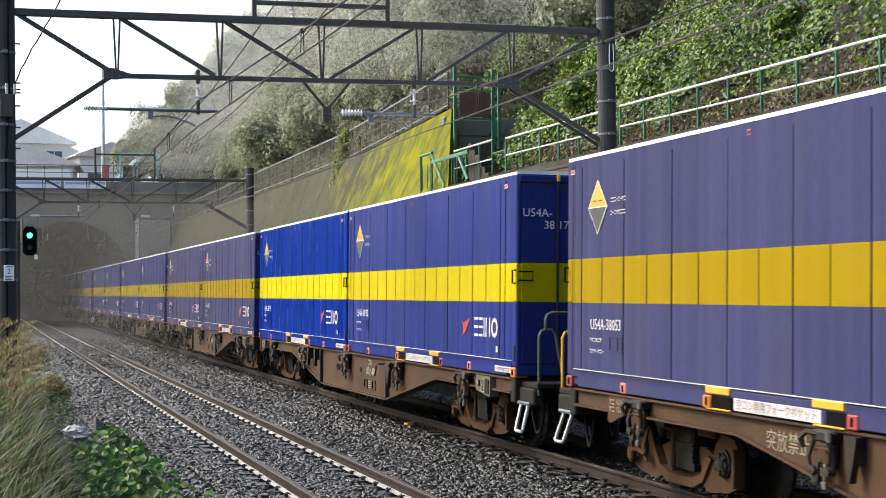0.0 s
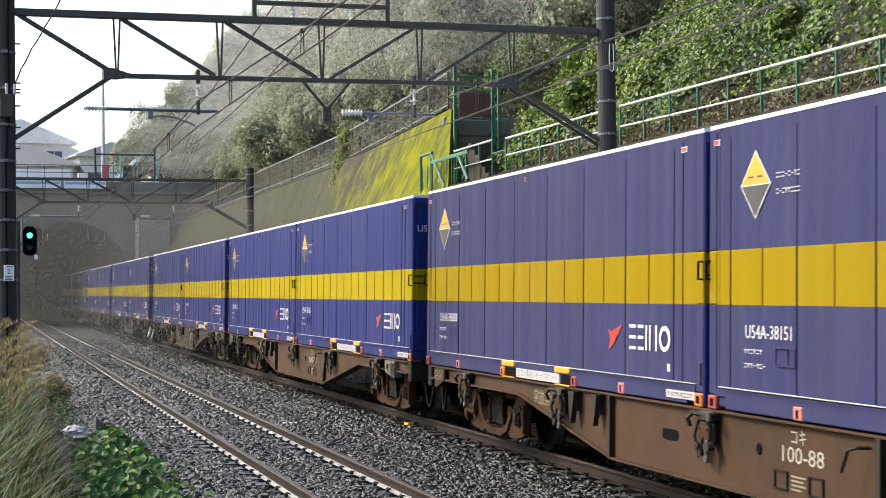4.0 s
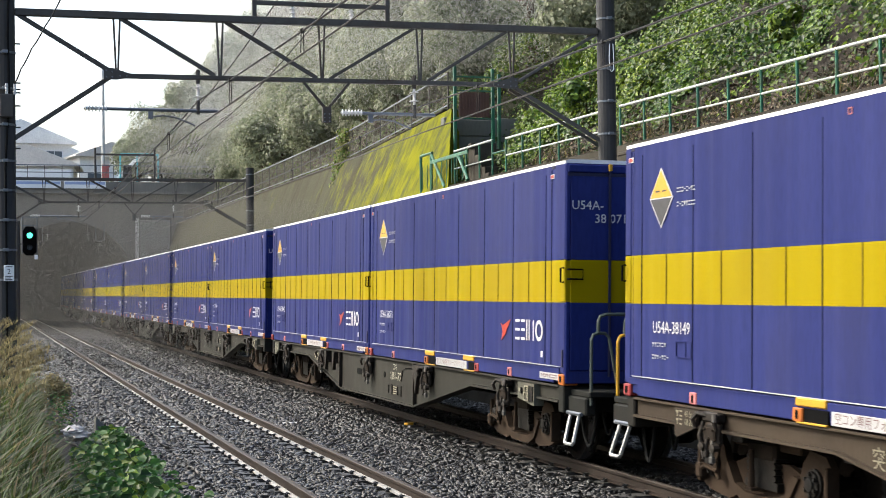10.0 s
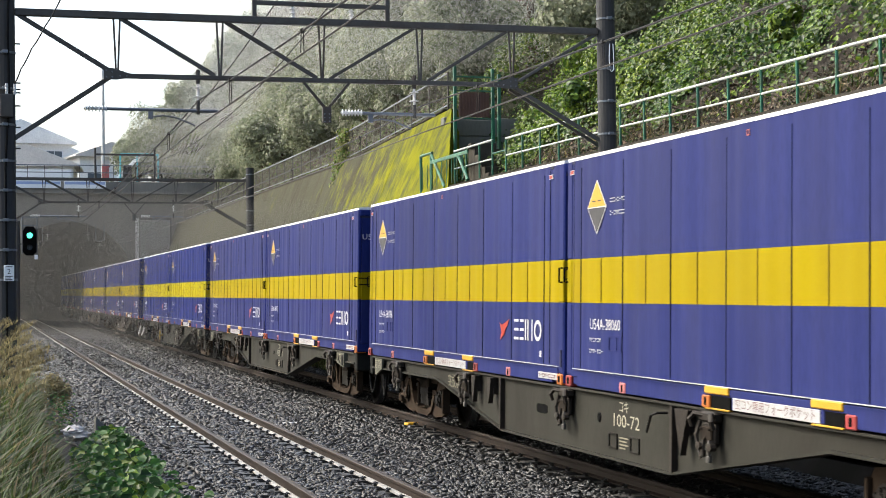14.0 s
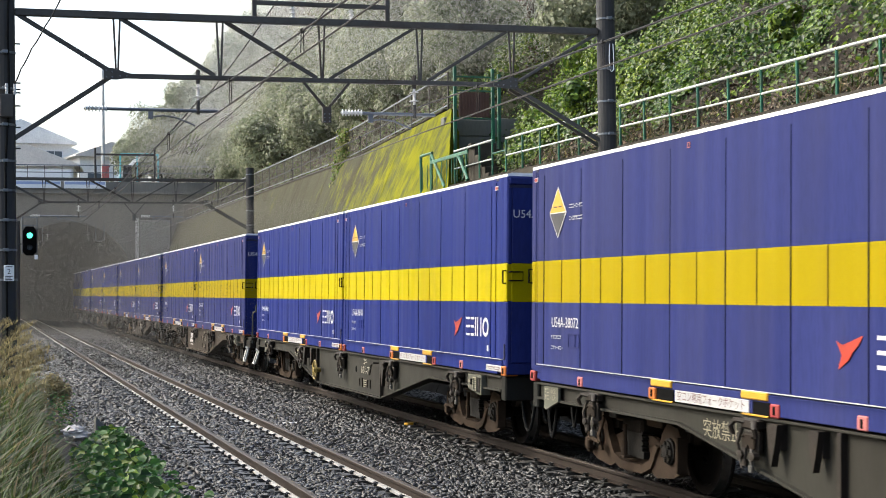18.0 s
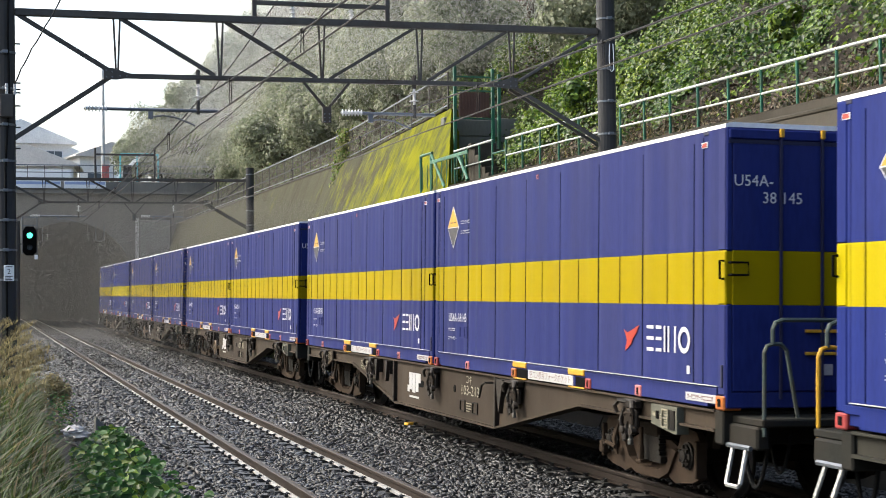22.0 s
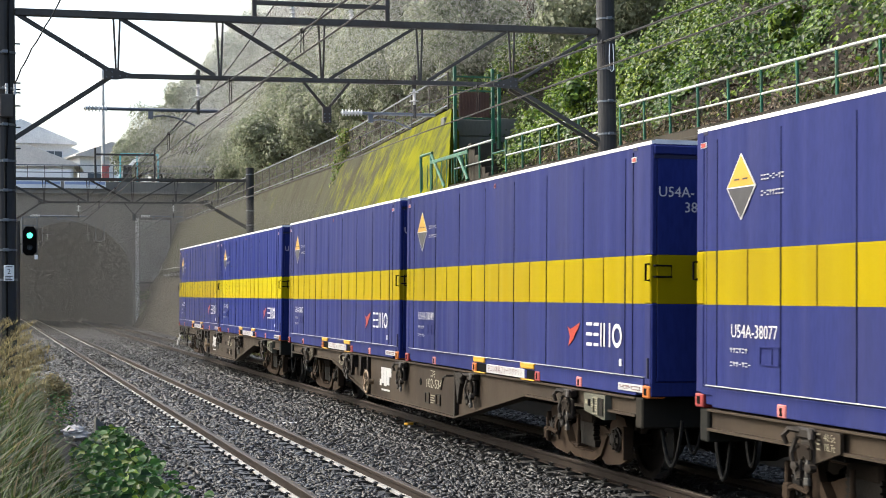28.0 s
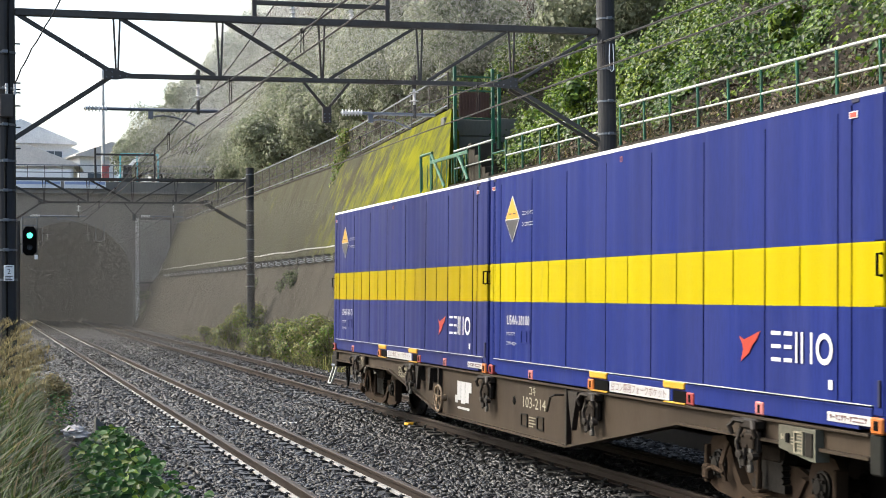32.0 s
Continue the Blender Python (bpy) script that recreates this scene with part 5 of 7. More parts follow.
for mid, num, tone, dn, df, hw, lg, gap, near, far in TRAIN:
    w, sets = wagon(num, tone, dn, df, hw, lg)
    MOVING.append((w, mid, 0.0))
    WHEELS += sets
    for (cn, pt), y in ((near, mid - gap / 2), (far, mid + gap / 2 + CL)):
        MOVING.append((container(cn, pt, 0), y, DECK))


def motions():
    lean = pose(0, 0, 0, 0, LEAN, 0)
    for ob, y, z in MOVING:
        walk(ob, [(float(t), pose(XR, y - run(t), 0) @ lean @ pose(0, 0, z)) for t in range(33)])
    ts, t, last = [0.0], 0.0, 0.0
    while t < 32.0:
        t = round(t + 1 / 30, 6)
        if (run(t) - last) / 0.43 > 1.15 or t >= 32.0:
            ts.append(min(t, 32.0))
            last = run(t)
    for ob, ya in WHEELS:
        walk(ob, [(t, pose(0, ya, 0, math.degrees(run(t) / 0.43))) for t in ts])

# ---------- overhead line ----------
def insulator(p, axis, n, r, L):
    """A ribbed porcelain insulator from p along axis."""
    pr = [(0.02, 0.0)]
    for k in range(n):
        a = L * (k + 0.3) / n
        e = min(0.03, L / n * 0.5)
        pr += [(0.025, a), (r, a + e * 0.5), (r, a + e * 0.8), (0.025, a + e)]
    pr.append((0.02, L))
    return Shape().lathe(pr, p, axis, 14)


def gantry(y, xl, xr, zt=6.36, zb=5.49, mast_r=0.155):
    g = thing("catenary_gantry", "dark steel lattice gantry on two tubular masts over the tracks", "gantry", pose(0, y, 0, 0, -0.23 if y < 40 else 0, 0), "catenary gantries")
    for x in (xl, xr):
        m = part("mast", Shape().tube([(x, 0, -0.5), (x, 0, 7.6 if y < 40 else 6.85)], mast_r, 18), M["mast"], g, "dark tubular mast", smooth=False)
        for z in (2.3, 2.75, 3.2, 3.65, 4.1, 4.65, 5.2, 5.75, 6.6):
            s = Shape().lathe([(mast_r, -0.016), (mast_r + 0.01, -0.016), (mast_r + 0.01, 0.016), (mast_r, 0.016)], (x, 0, z), (0, 0, 1), 18)
            s.box(x - 0.045, x + 0.045, -mast_r - 0.045, -mast_r + 0.01, z - 0.025, z + 0.025, 0.006)
            part("band", s, M["steel_grey"], m, "thin steel strap band")
    part("top_chord", Shape().box(xl + mast_r, xr - mast_r, -0.06, 0.06, zt - 0.06, zt + 0.05, 0.008), M["steel_dark"], g)
    part("bottom_chord", Shape().box(xl + 1.65, xr - 1.72, -0.05, 0.05, zb - 0.035, zb + 0.035, 0.006), M["steel_dark"], g)
    nodes = [xl + 1.68, xl + 3.28, xl + 4.92, xl + 6.55, xl + 8.14]
    for x in nodes:
        part("upright", Shape().bar((x - 0.012, 0, zb), (x - 0.05, 0, zt - 0.05), 0.03, 0.03, 0.003).bar((x + 0.012, 0, zb), (x + 0.05, 0, zt - 0.05), 0.03, 0.03, 0.003), M["steel_dark"], g)
    dia = [((xl + 0.2, zt - 0.06), (nodes[0] - 0.12, zb + 0.06)), ((nodes[0] + 0.05, zt - 0.06), (nodes[1] - 0.1, zb + 0.03)), ((nodes[1] + 0.08, zt - 0.06), (nodes[2] - 0.1, zb + 0.03)),
           ((nodes[3] - 0.1, zt - 0.06), (nodes[2] + 0.12, zb + 0.03)), ((nodes[4] - 0.1, zt - 0.06), (nodes[3] + 0.12, zb + 0.03)), ((xr - 0.2, zt - 0.06), (nodes[4] + 0.1, zb + 0.06))]
    for (x0, z0), (x1, z1) in dia:
        part("diagonal", Shape().bar((x0, -0.025, z0), (x1, -0.025, z1), 0.026, 0.05, 0.004).bar((x0 + 0.03, 0.04, z0 + 0.02), (x1 + 0.03, 0.04, z1 + 0.02), 0.026, 0.05, 0.004), M["steel_dark"], g)
    for x, z, sx in ((xl + 1.6, zb + 0.02, 1), (xr - 1.74, zb + 0.02, -1)):
        part("gusset_plate", Shape().prism([(x - sx * 0.13, z - 0.09), (x + sx * 0.08, z - 0.09), (x + sx * 0.3, z - 0.05), (x + sx * 0.3, z - 0.0), (x, z + 0.09), (x - sx * 0.13, z + 0.09)][::sx], "y", -0.095, -0.075), M["steel_dark"], g)
        for dx, dz in ((-0.09, -0.05), (-0.09, 0.05), (0.0, -0.05), (0.0, 0.03), (0.12, -0.03), (0.22, -0.03)):
            part("bolt", Shape().lathe([(0.0, 0.012), (0.012, 0.01), (0.013, 0.0)], (x + sx * dx, -0.095, z + dz), (0, -1, 0), 6), M["steel_grey"], g)
    part("knee_brace", Shape().bar((xl + 1.58, 0, zb - 0.02), (xl + 0.05, 0, zb - 1.05), 0.05, 0.07, 0.006), M["steel_dark"], g)
    part("knee_brace", Shape().bar((xr - 1.72, 0, zb), (xr + 0.0, 0, zb - 0.98), 0.05, 0.07, 0.006).bar((xr - 1.72, 0.08, zb - 0.06), (xr - 0.1, 0.08, zb - 1.0), 0.04, 0.05, 0.004), M["steel_dark"], g)
    # cantilevers: hanging insulator, long insulated arm and a curved steady arm for each track
    for x, arm0, arm1, ic in ((xl + 2.93, xl + 1.15, xl + 3.24, xl + 1.05), (xl + 6.45, xl + 5.2, xl + 6.8, xl + 5.2)):
        h = part("hanger", Shape().tube([(x, 0, zb + 0.12), (x, 0, zb - 0.1)], 0.035, 10).tube([(x, 0, zb - 0.36), (x, 0, zb - 0.58)], 0.03, 10), M["steel_dark"], g)
        part("insulator", insulator((x, 0, zb - 0.10), (0, 0, -1), 2, 0.08, 0.28), M["porcelain"], h, "white ribbed insulator", smooth=False)
        za = zb - 0.515
        a = part("registration_arm", Shape().tube([(arm0 + 0.35, 0, za), (arm1, 0, za - 0.01)], 0.026, 8), M["steel_grey"], g, "grey tubular registration arm")
        part("insulator", insulator((arm0 + 0.02, 0, za + 0.005), (1, 0, 0), 7, 0.055, 0.36), M["porcelain"], a, "white ribbed insulator")
        part("steady_arm", Shape().box(x - 0.78, x - 0.70, -0.02, 0.02, za - 0.15, za - 0.02, 0.004)
             .tube([(x - 0.74, 0, za - 0.12), (x - 0.55, 0, za - 0.09), (x - 0.35, 0, za - 0.12), (x - 0.05, 0, za - 0.24)], 0.015, 6), M["steel_grey"], g)
    v = xl + 4.97
    part("drop_bracket", Shape().bar((v - 0.38, 0, zb), (v, 0, zb - 0.45), 0.05, 0.04, 0.004).bar((v + 0.42, 0, zb), (v + 0.04, 0, zb - 0.45), 0.05, 0.04, 0.004)
         .box(v - 0.05, v + 0.09, -0.04, 0.04, zb - 0.68, zb - 0.42, 0.008), M["steel_dark"], g)
    for dx in (-0.02, 0.06):
        for dz in (-0.66, -0.60, -0.54):
            part("bolt", Shape().lathe([(0.0, 0.012), (0.011, 0.01), (0.012, 0.0)], (v + dx, -0.04, zb + dz), (0, -1, 0), 6), M["steel_grey"], g)
    return g


GX = [0.345, 10.17]
gantry(25.1, *GX, zt=6.39, zb=5.445)
gantry(61.0, 0.5, 9.88)

# ---------- hill, slope and woods ----------
def hill_z(x, y):
    """Height of the hillside east of the line and over the tunnel."""
    k = np.clip((y - 44.8) / 1.2, 0, 1)
    cut = 1.3 * np.clip((y - 37.5) / 2.0, 0, 1)
    near = np.interp(x - cut, [12.3, 12.9, 16.5, 24, 40, 90], [4.95, 5.05, 7.6, 14.0, 22, 30])
    far = np.interp(x, [12.3, 13.3, 13.6, 15.0, 22, 40, 90], [2.5, 2.5, 6.9, 7.6, 12.5, 25, 38])
    z = near * (1 - k) + far * k
    j = np.clip((y - 112.0) / 6.0, 0, 1)
    over = np.interp(x, [-60, 8, 11, 16, 26, 40, 90], [9.3, 9.3, 10.2, 14.0, 23, 30, 40]) + np.clip(y - 118, 0, 60) * np.interp(x, [6, 12, 30], [0.0, 0.05, 0.14])
    return z * (1 - j) + over * j


def hillside():
    xs = np.concatenate([np.arange(12.3, 30, 0.325), np.arange(30, 95, 5)])
    ys = np.concatenate([np.arange(-60, 0, 6.0), np.arange(0, 60, 0.75), np.arange(60, 240, 3.0)])
    X, Y = np.meshgrid(xs, ys)
    Z = hill_z(X, Y) + 0.12 * np.sin(X * 1.9 + 0.7 * np.sin(Y)) * np.sin(Y * 1.3) * (X > 13.5)
    n = len(xs)
    v = np.c_[X.ravel(), Y.ravel(), Z.ravel()]
    i, j = np.meshgrid(np.arange(n - 1), np.arange(len(ys) - 1))
    a = (j * n + i).ravel()
    f = np.c_[a, a + 1, a + n + 1, a + n]
    tagged(new("hillside", bulk("hillside", v, f, M["soil"], smooth=True)), "brown leaf-littered wooded hillside above the retaining wall", "hillside", kind="structure")
    xs = np.concatenate([np.arange(-60, 12.4, 4.0), [12.3]])
    ys = np.arange(113.2, 240, 6.0)
    X, Y = np.meshgrid(xs, ys)
    Z = hill_z(X, np.maximum(Y, 118.5)) - 0.02
    n = len(xs)
    v = np.c_[X.ravel(), Y.ravel(), Z.ravel()]
    i, j = np.meshgrid(np.arange(n - 1), np.arange(len(ys) - 1))
    a = (j * n + i).ravel()
    f = np.c_[a, a + 1, a + n + 1, a + n]
    tagged(new("plateau", bulk("plateau", v, f, M["soil"], smooth=True)), "earth terrace over the tunnel with houses on it", "terrace", kind="structure")
    # an added, unseen bank closes the cutting behind the camera and cuts low skylight
    b = Shape().prism([(-14, -0.4), (-24, 2.6), (-60, 3.0), (-60, -0.4)], "x", -70, 40)
    tagged(part("bank_south", b, M["soil"]), "added brown earth bank, unseen, cutting low skylight behind the viewpoint", "bank", kind="structure")


hillside()


def leaves(name, pos, nrm, size, mats, mi=None, aspect=0.62, simple=False):
    """Small pointed leaves, folded along the midrib, at the given places."""
    n = len(pos)
    nrm = nrm / np.linalg.norm(nrm, axis=1, keepdims=True)
    ref = G.normal(size=(n, 3))
    t = np.cross(nrm, ref)
    t /= np.linalg.norm(t, axis=1, keepdims=True) + 1e-9
    b = np.cross(nrm, t)
    L, W = size[:, None] * t * 0.5, size[:, None] * b * 0.5 * aspect
    up = nrm * size[:, None] * 0.12
    if simple:
        v = np.stack([pos - L, pos - W - L * 0.15 + up, pos + L, pos + W - L * 0.15 + up], 1).reshape(-1, 3)
        return bulk(name, v, np.arange(n * 4).reshape(n, 4), mats, mi)
    v = np.stack([pos - L, pos - W * 0.85 - L * 0.55 + up, pos - W * 0.8 + L * 0.3 + up, pos + L - up, pos + W * 0.8 + L * 0.3 + up, pos + W * 0.85 - L * 0.55 + up], 1).reshape(-1, 3)
    f = (np.array([(0, 1, 2, 3), (0, 3, 4, 5)])[None] + (np.arange(n) * 6)[:, None, None]).reshape(-1, 4)
    return bulk(name, v, f, mats, None if mi is None else np.repeat(mi, 2))


def blades(name, px, py, pz, h, lean, width, mats, mi=None):
    """Curved tapering grass blades of three pieces."""
    n = len(px)
    a = G.uniform(0, 2 * np.pi, n)
    d = np.c_[np.cos(a), np.sin(a), np.zeros(n)]
    side = np.c_[-np.sin(a), np.cos(a), np.zeros(n)]
    base = np.c_[px, py, pz]
    v = []
    for t, w in ((0, 1.0), (0.4, 0.85), (0.75, 0.5), (1.0, 0.06)):
        c = base + d * (lean * h * t ** 2)[:, None] + np.c_[np.zeros(n), np.zeros(n), h * (t - 0.28 * lean * t ** 2)]
        v += [c - side * (width * w / 2)[:, None], c + side * (width * w / 2)[:, None]]
    v = np.stack(v, 1).reshape(-1, 3)
    q = np.array([(0, 1, 3, 2), (2, 3, 5, 4), (4, 5, 7, 6)])
    f = (q[None] + (np.arange(n) * 8)[:, None, None]).reshape(-1, 4)
    return bulk(name, v, f, mats, None if mi is None else np.repeat(mi, 3))


def crown_mesh(seed, rx, rz, count, size, mats, lobes=16):
    """An uneven crown: leaves on the shells of many lobes, with gaps between them."""
    g = np.random.default_rng(seed)
    cs, rs = [], []
    for k in range(lobes):
        d = g.normal(size=3)
        d /= np.linalg.norm(d)
        r = g.uniform(0.45, 0.85)
        cs.append(d * [rx * r, rx * r, rz * r])
        rs.append(g.uniform(0.28, 0.46) * min(rx, rz) * 1.1)
    cs, rs = np.array(cs), np.array(rs)
    k = g.integers(0, lobes, count)
    d = g.normal(size=(count, 3))
    d[:, 2] = d[:, 2] * 0.8 + 0.25
    d /= np.linalg.norm(d, axis=1, keepdims=True)
    p = cs[k] + d * (rs[k] * g.uniform(0.75, 1.12, count))[:, None]
    nr = d + g.normal(size=(count, 3)) * 0.3 + [0, 0, 0.25]
    return leaves("crown", p, nr, g.uniform(0.65, 1.25, count) * size, mats, (g.random(count) < 0.35).astype(int), simple=True)


def trunk_mesh(seed, h, r):
    g = random.Random(seed)
    s = Shape()
    p = [(0, 0, -0.6)]
    for k in range(1, 6):
        p.append((g.uniform(-0.15, 0.15) * k * 0.5, g.uniform(-0.15, 0.15) * k * 0.5, h * k / 5))
    s.tube(p, r, 8, r * 0.35)
    for k in range(7):
        a, z = g.uniform(0, 6.28), h * g.uniform(0.4, 0.9)
        q = Vector(p[min(5, int(z / h * 5))])
        L = g.uniform(1.0, 2.2)
        e = q + Vector((math.cos(a) * L, math.sin(a) * L, L * 0.8))
        s.tube([(q.x, q.y, z), (q.lerp(e, 0.5) + Vector((0, 0, 0.15))), e], r * 0.4, 6, r * 0.12)
    return s.mesh("trunk", M["trunk"])


def tree(variant, at, label, far):
    t = thing("tree", label, "tree", at, "trees on the hillside")
    h = (5.2, 6.4, 4.6, 7.2)[variant]
    rx, rz = ((3.0, 2.9), (3.3, 3.6), (3.6, 2.6), (2.8, 4.2))[variant]
    key = ("trunk", variant)
    if key not in SHARED:
        SHARED[key] = trunk_mesh(variant + 5, h, 0.2)
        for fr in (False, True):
            # far crowns take mostly the haze-paled leaf copy
            mm = [M["leaf_far_hazed"], M["leaf_hill"]] if fr else [M["leaf_hill"], M["leaf_far_hazed"]]
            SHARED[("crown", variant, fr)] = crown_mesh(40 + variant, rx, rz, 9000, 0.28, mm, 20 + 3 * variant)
    part("trunk", SHARED[key], None, t)
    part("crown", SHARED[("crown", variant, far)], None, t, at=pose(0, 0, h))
    return t


def woods():
    g = random.Random(3)
    spots = []
    y = 50.0
    while y < 112:
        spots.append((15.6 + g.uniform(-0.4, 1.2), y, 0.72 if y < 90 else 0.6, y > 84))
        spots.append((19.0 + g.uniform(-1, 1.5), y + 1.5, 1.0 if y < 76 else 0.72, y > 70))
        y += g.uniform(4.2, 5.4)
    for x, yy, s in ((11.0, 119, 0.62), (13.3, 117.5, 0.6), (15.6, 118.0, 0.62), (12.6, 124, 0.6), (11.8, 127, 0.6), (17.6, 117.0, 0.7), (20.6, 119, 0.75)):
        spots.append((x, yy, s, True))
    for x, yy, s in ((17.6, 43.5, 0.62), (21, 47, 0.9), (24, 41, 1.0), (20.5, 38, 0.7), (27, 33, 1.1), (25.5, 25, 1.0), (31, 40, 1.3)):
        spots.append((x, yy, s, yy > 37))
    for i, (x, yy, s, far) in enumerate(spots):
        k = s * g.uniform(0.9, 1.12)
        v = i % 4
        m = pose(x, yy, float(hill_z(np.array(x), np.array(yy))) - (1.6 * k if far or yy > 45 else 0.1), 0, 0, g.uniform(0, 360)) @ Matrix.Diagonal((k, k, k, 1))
        tree(v, m, "leafy grey-green broadleaf tree on the hillside, paled for haze" if far else "leafy green broadleaf tree above the wall", far)


woods()


def ridge(name, y0, rows, crest, m, label, seed):
    """A far wooded ridge: a rising, lumpy sheet cut off along its crest line."""
    xs = np.arange(crest[0][0], 175, 1.6)
    n, k = len(xs), rows
    top = np.interp(xs, [c[0] for c in crest], [c[1] for c in crest])
    g = np.random.default_rng(seed)
    bump = sum(a * np.sin(xs * f + p) for a, f, p in ((1.4, 0.55, g.uniform(0, 6)), (0.9, 1.35, g.uniform(0, 6)), (0.5, 2.9, g.uniform(0, 6))))
    v = []
    for j in range(k):
        t = j / (k - 1)
        z = 6 + (top + bump - 6) * t
        lump = 1.5 * np.sin(xs * 0.8 + 3.1 * np.sin(j * 0.9)) * np.sin(j * 1.1 + xs * 0.25)
        v.append(np.c_[xs, y0 + 30 * t + lump, z])
    v = np.concatenate(v)
    i, j = np.meshgrid(np.arange(n - 1), np.arange(k - 1))
    a = (j * n + i).ravel()
    me = bulk(name, v, np.c_[a, a + 1, a + n + 1, a + n], m, smooth=True)
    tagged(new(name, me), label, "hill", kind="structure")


# both ridges glow: haze is painted as emission, paler on the farther one
ridge("backdrop_near", 185, 22, [(23, 11), (27, 15), (30, 22), (33.5, 33), (38, 50), (55, 90), (180, 150)], distance("wooded hill glowing with painted haze", (0.17, 0.175, 0.15), (0.25, 0.25, 0.215)), "far wooded hill, its mist painted as glow", 2)
ridge("backdrop_far", 300, 22, [(24, 14), (28, 17), (32, 26), (35, 40), (38, 52), (44, 66), (80, 90), (180, 120)], distance("pale hill glowing with painted haze", (0.30, 0.295, 0.262), (0.44, 0.43, 0.39)), "pale far hill, its thick mist painted as glow", 5)


def slope_cover():
    """Creeper leaves over the near slope, low shrubs and litter."""
    n = 150000
    x = 12.9 + 13.0 * G.random(n) ** 1.15
    y = G.uniform(11, 49, n)
    clump = np.sin(x * 1.7 + 1.3 * np.sin(y * 0.9)) * np.sin(y * 1.25 + 0.8 * np.sin(x * 1.1)) + 0.5 * np.sin(x * 4.1) * np.sin(y * 3.3 + x)
    edge = 13.25 + 0.4 * np.sin(y * 0.55 + 1.0) + 0.3 * np.sin(y * 1.7)
    keep = (G.random(n) < np.clip((x - edge) * 1.6, 0.05, 1)) & (clump > -1.15)
    x, y, clump = x[keep], y[keep], clump[keep]
    n = len(x)
    h = np.clip(x - edge[keep], 0, 1.2) * (0.55 + 0.45 * clump) + G.random(n) ** 2 * 0.35
    z = hill_z(x, y) + 0.05 + np.maximum(h, 0.03)
    nr = np.c_[-0.75 + G.normal(0, 0.45, n), -0.25 + G.normal(0, 0.45, n), 0.75 + G.normal(0, 0.4, n)]
    me = leaves("creeper_leaves", np.c_[x - 0.25 * np.maximum(h, 0), y, z], nr, G.uniform(0.055, 0.145, n), [M["leaf_slope"], M["leaf_slope_dark"]], (G.random(n) < 0.45 - 0.25 * clump).astype(int), 0.8)
    tagged(new("creeper", me), "dense bright green creeper leaves covering the slope", "creeper", kind="stuff")
    n = 26000
    x, y = 12.72 + 2.0 * G.random(n) ** 1.2, G.uniform(13, 46, n)
    lift = 0.02 + 0.10 * G.random(n) ** 3
    me = leaves("litter", np.c_[x, y, hill_z(x, y) + lift], np.c_[G.normal(-0.6, 0.6, n), G.normal(0, 0.6, n), np.full(n, 0.8)], G.uniform(0.035, 0.10, n), [M["dead_leaf"], M["soil"], M["litter_pale"], M["leaf_slope_dark"]], G.choice(4, n, p=[0.38, 0.32, 0.2, 0.1]), 0.6, True)
    tagged(new("leaf_litter", me), "brown dead leaf litter on the bare soil", "leaf litter", kind="stuff")
    n = 5200
    y = G.uniform(13, 45, n)
    clump = np.sin(y * 2.3 + 1.5 * np.sin(y * 0.7))
    y = y[clump > G.uniform(-1.1, 0.8, n)]
    n = len(y)
    x = 12.75 + 0.9 * G.random(n) ** 1.5
    me = blades("slope_tufts", x, y, hill_z(x, y) - 0.02, G.uniform(0.10, 0.42, n), G.uniform(0.4, 1.6, n), G.uniform(0.008, 0.02, n), [M["grass_dry"], M["grass_green"], M["dead_leaf"]], G.choice(3, n, p=[0.35, 0.35, 0.3]))
    tagged(new("slope_tufts", me), "thin tufts of grass and dry stems on the bare slope", "grass", kind="stuff")


slope_cover()


def undergrowth():
    n = 60000
    y = G.uniform(46, 134, n)
    x = 13.7 + 13 * G.random(n) ** 1.4
    lo = G.random(n) < 0.12
    x = np.where(lo & (y > 119), G.uniform(8, 14, n), np.where((y > 111) & (y < 119), np.maximum(x, 14.5), x))
    clump = np.sin(x * 1.3 + np.sin(y * 0.6)) * np.sin(y * 0.9 + x)
    z = hill_z(x, y) + 0.1 + np.clip(0.7 + 0.8 * clump, 0.1, 2) * G.random(n)
    nr = np.c_[-0.6 + G.normal(0, 0.5, n), -0.4 + G.normal(0, 0.5, n), 0.7 + G.normal(0, 0.4, n)]
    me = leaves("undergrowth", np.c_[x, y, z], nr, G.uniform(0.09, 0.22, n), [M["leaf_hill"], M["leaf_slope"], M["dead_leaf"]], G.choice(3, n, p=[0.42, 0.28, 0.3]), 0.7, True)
    tagged(new("undergrowth", me), "dense grey-green undergrowth on the wooded hillside", "undergrowth", kind="stuff")


undergrowth()


def shrub(at, r, h, count, mats, label, size=0.13, name="shrub", cat="shrub"):
    t = thing(name, label, cat, at)
    s = Shape()
    g = random.Random(int(r * 1000 + h * 77))
    for k in range(9):
        a = g.uniform(0, 6.28)
        e = Vector((math.cos(a) * r * 0.8, math.sin(a) * r * 0.8, h * g.uniform(0.5, 0.95)))
        s.tube([(0, 0, -0.1), (e.x * 0.4, e.y * 0.4, e.z * 0.6), e], 0.018, 5, 0.005)
    part("stems", s, M["trunk"], t)
    part("foliage", crown_mesh(int(r * 100 + h * 10), r, h * 0.5, count, size, mats, 12), None, t, at=pose(0, 0, h * 0.5))
    return t


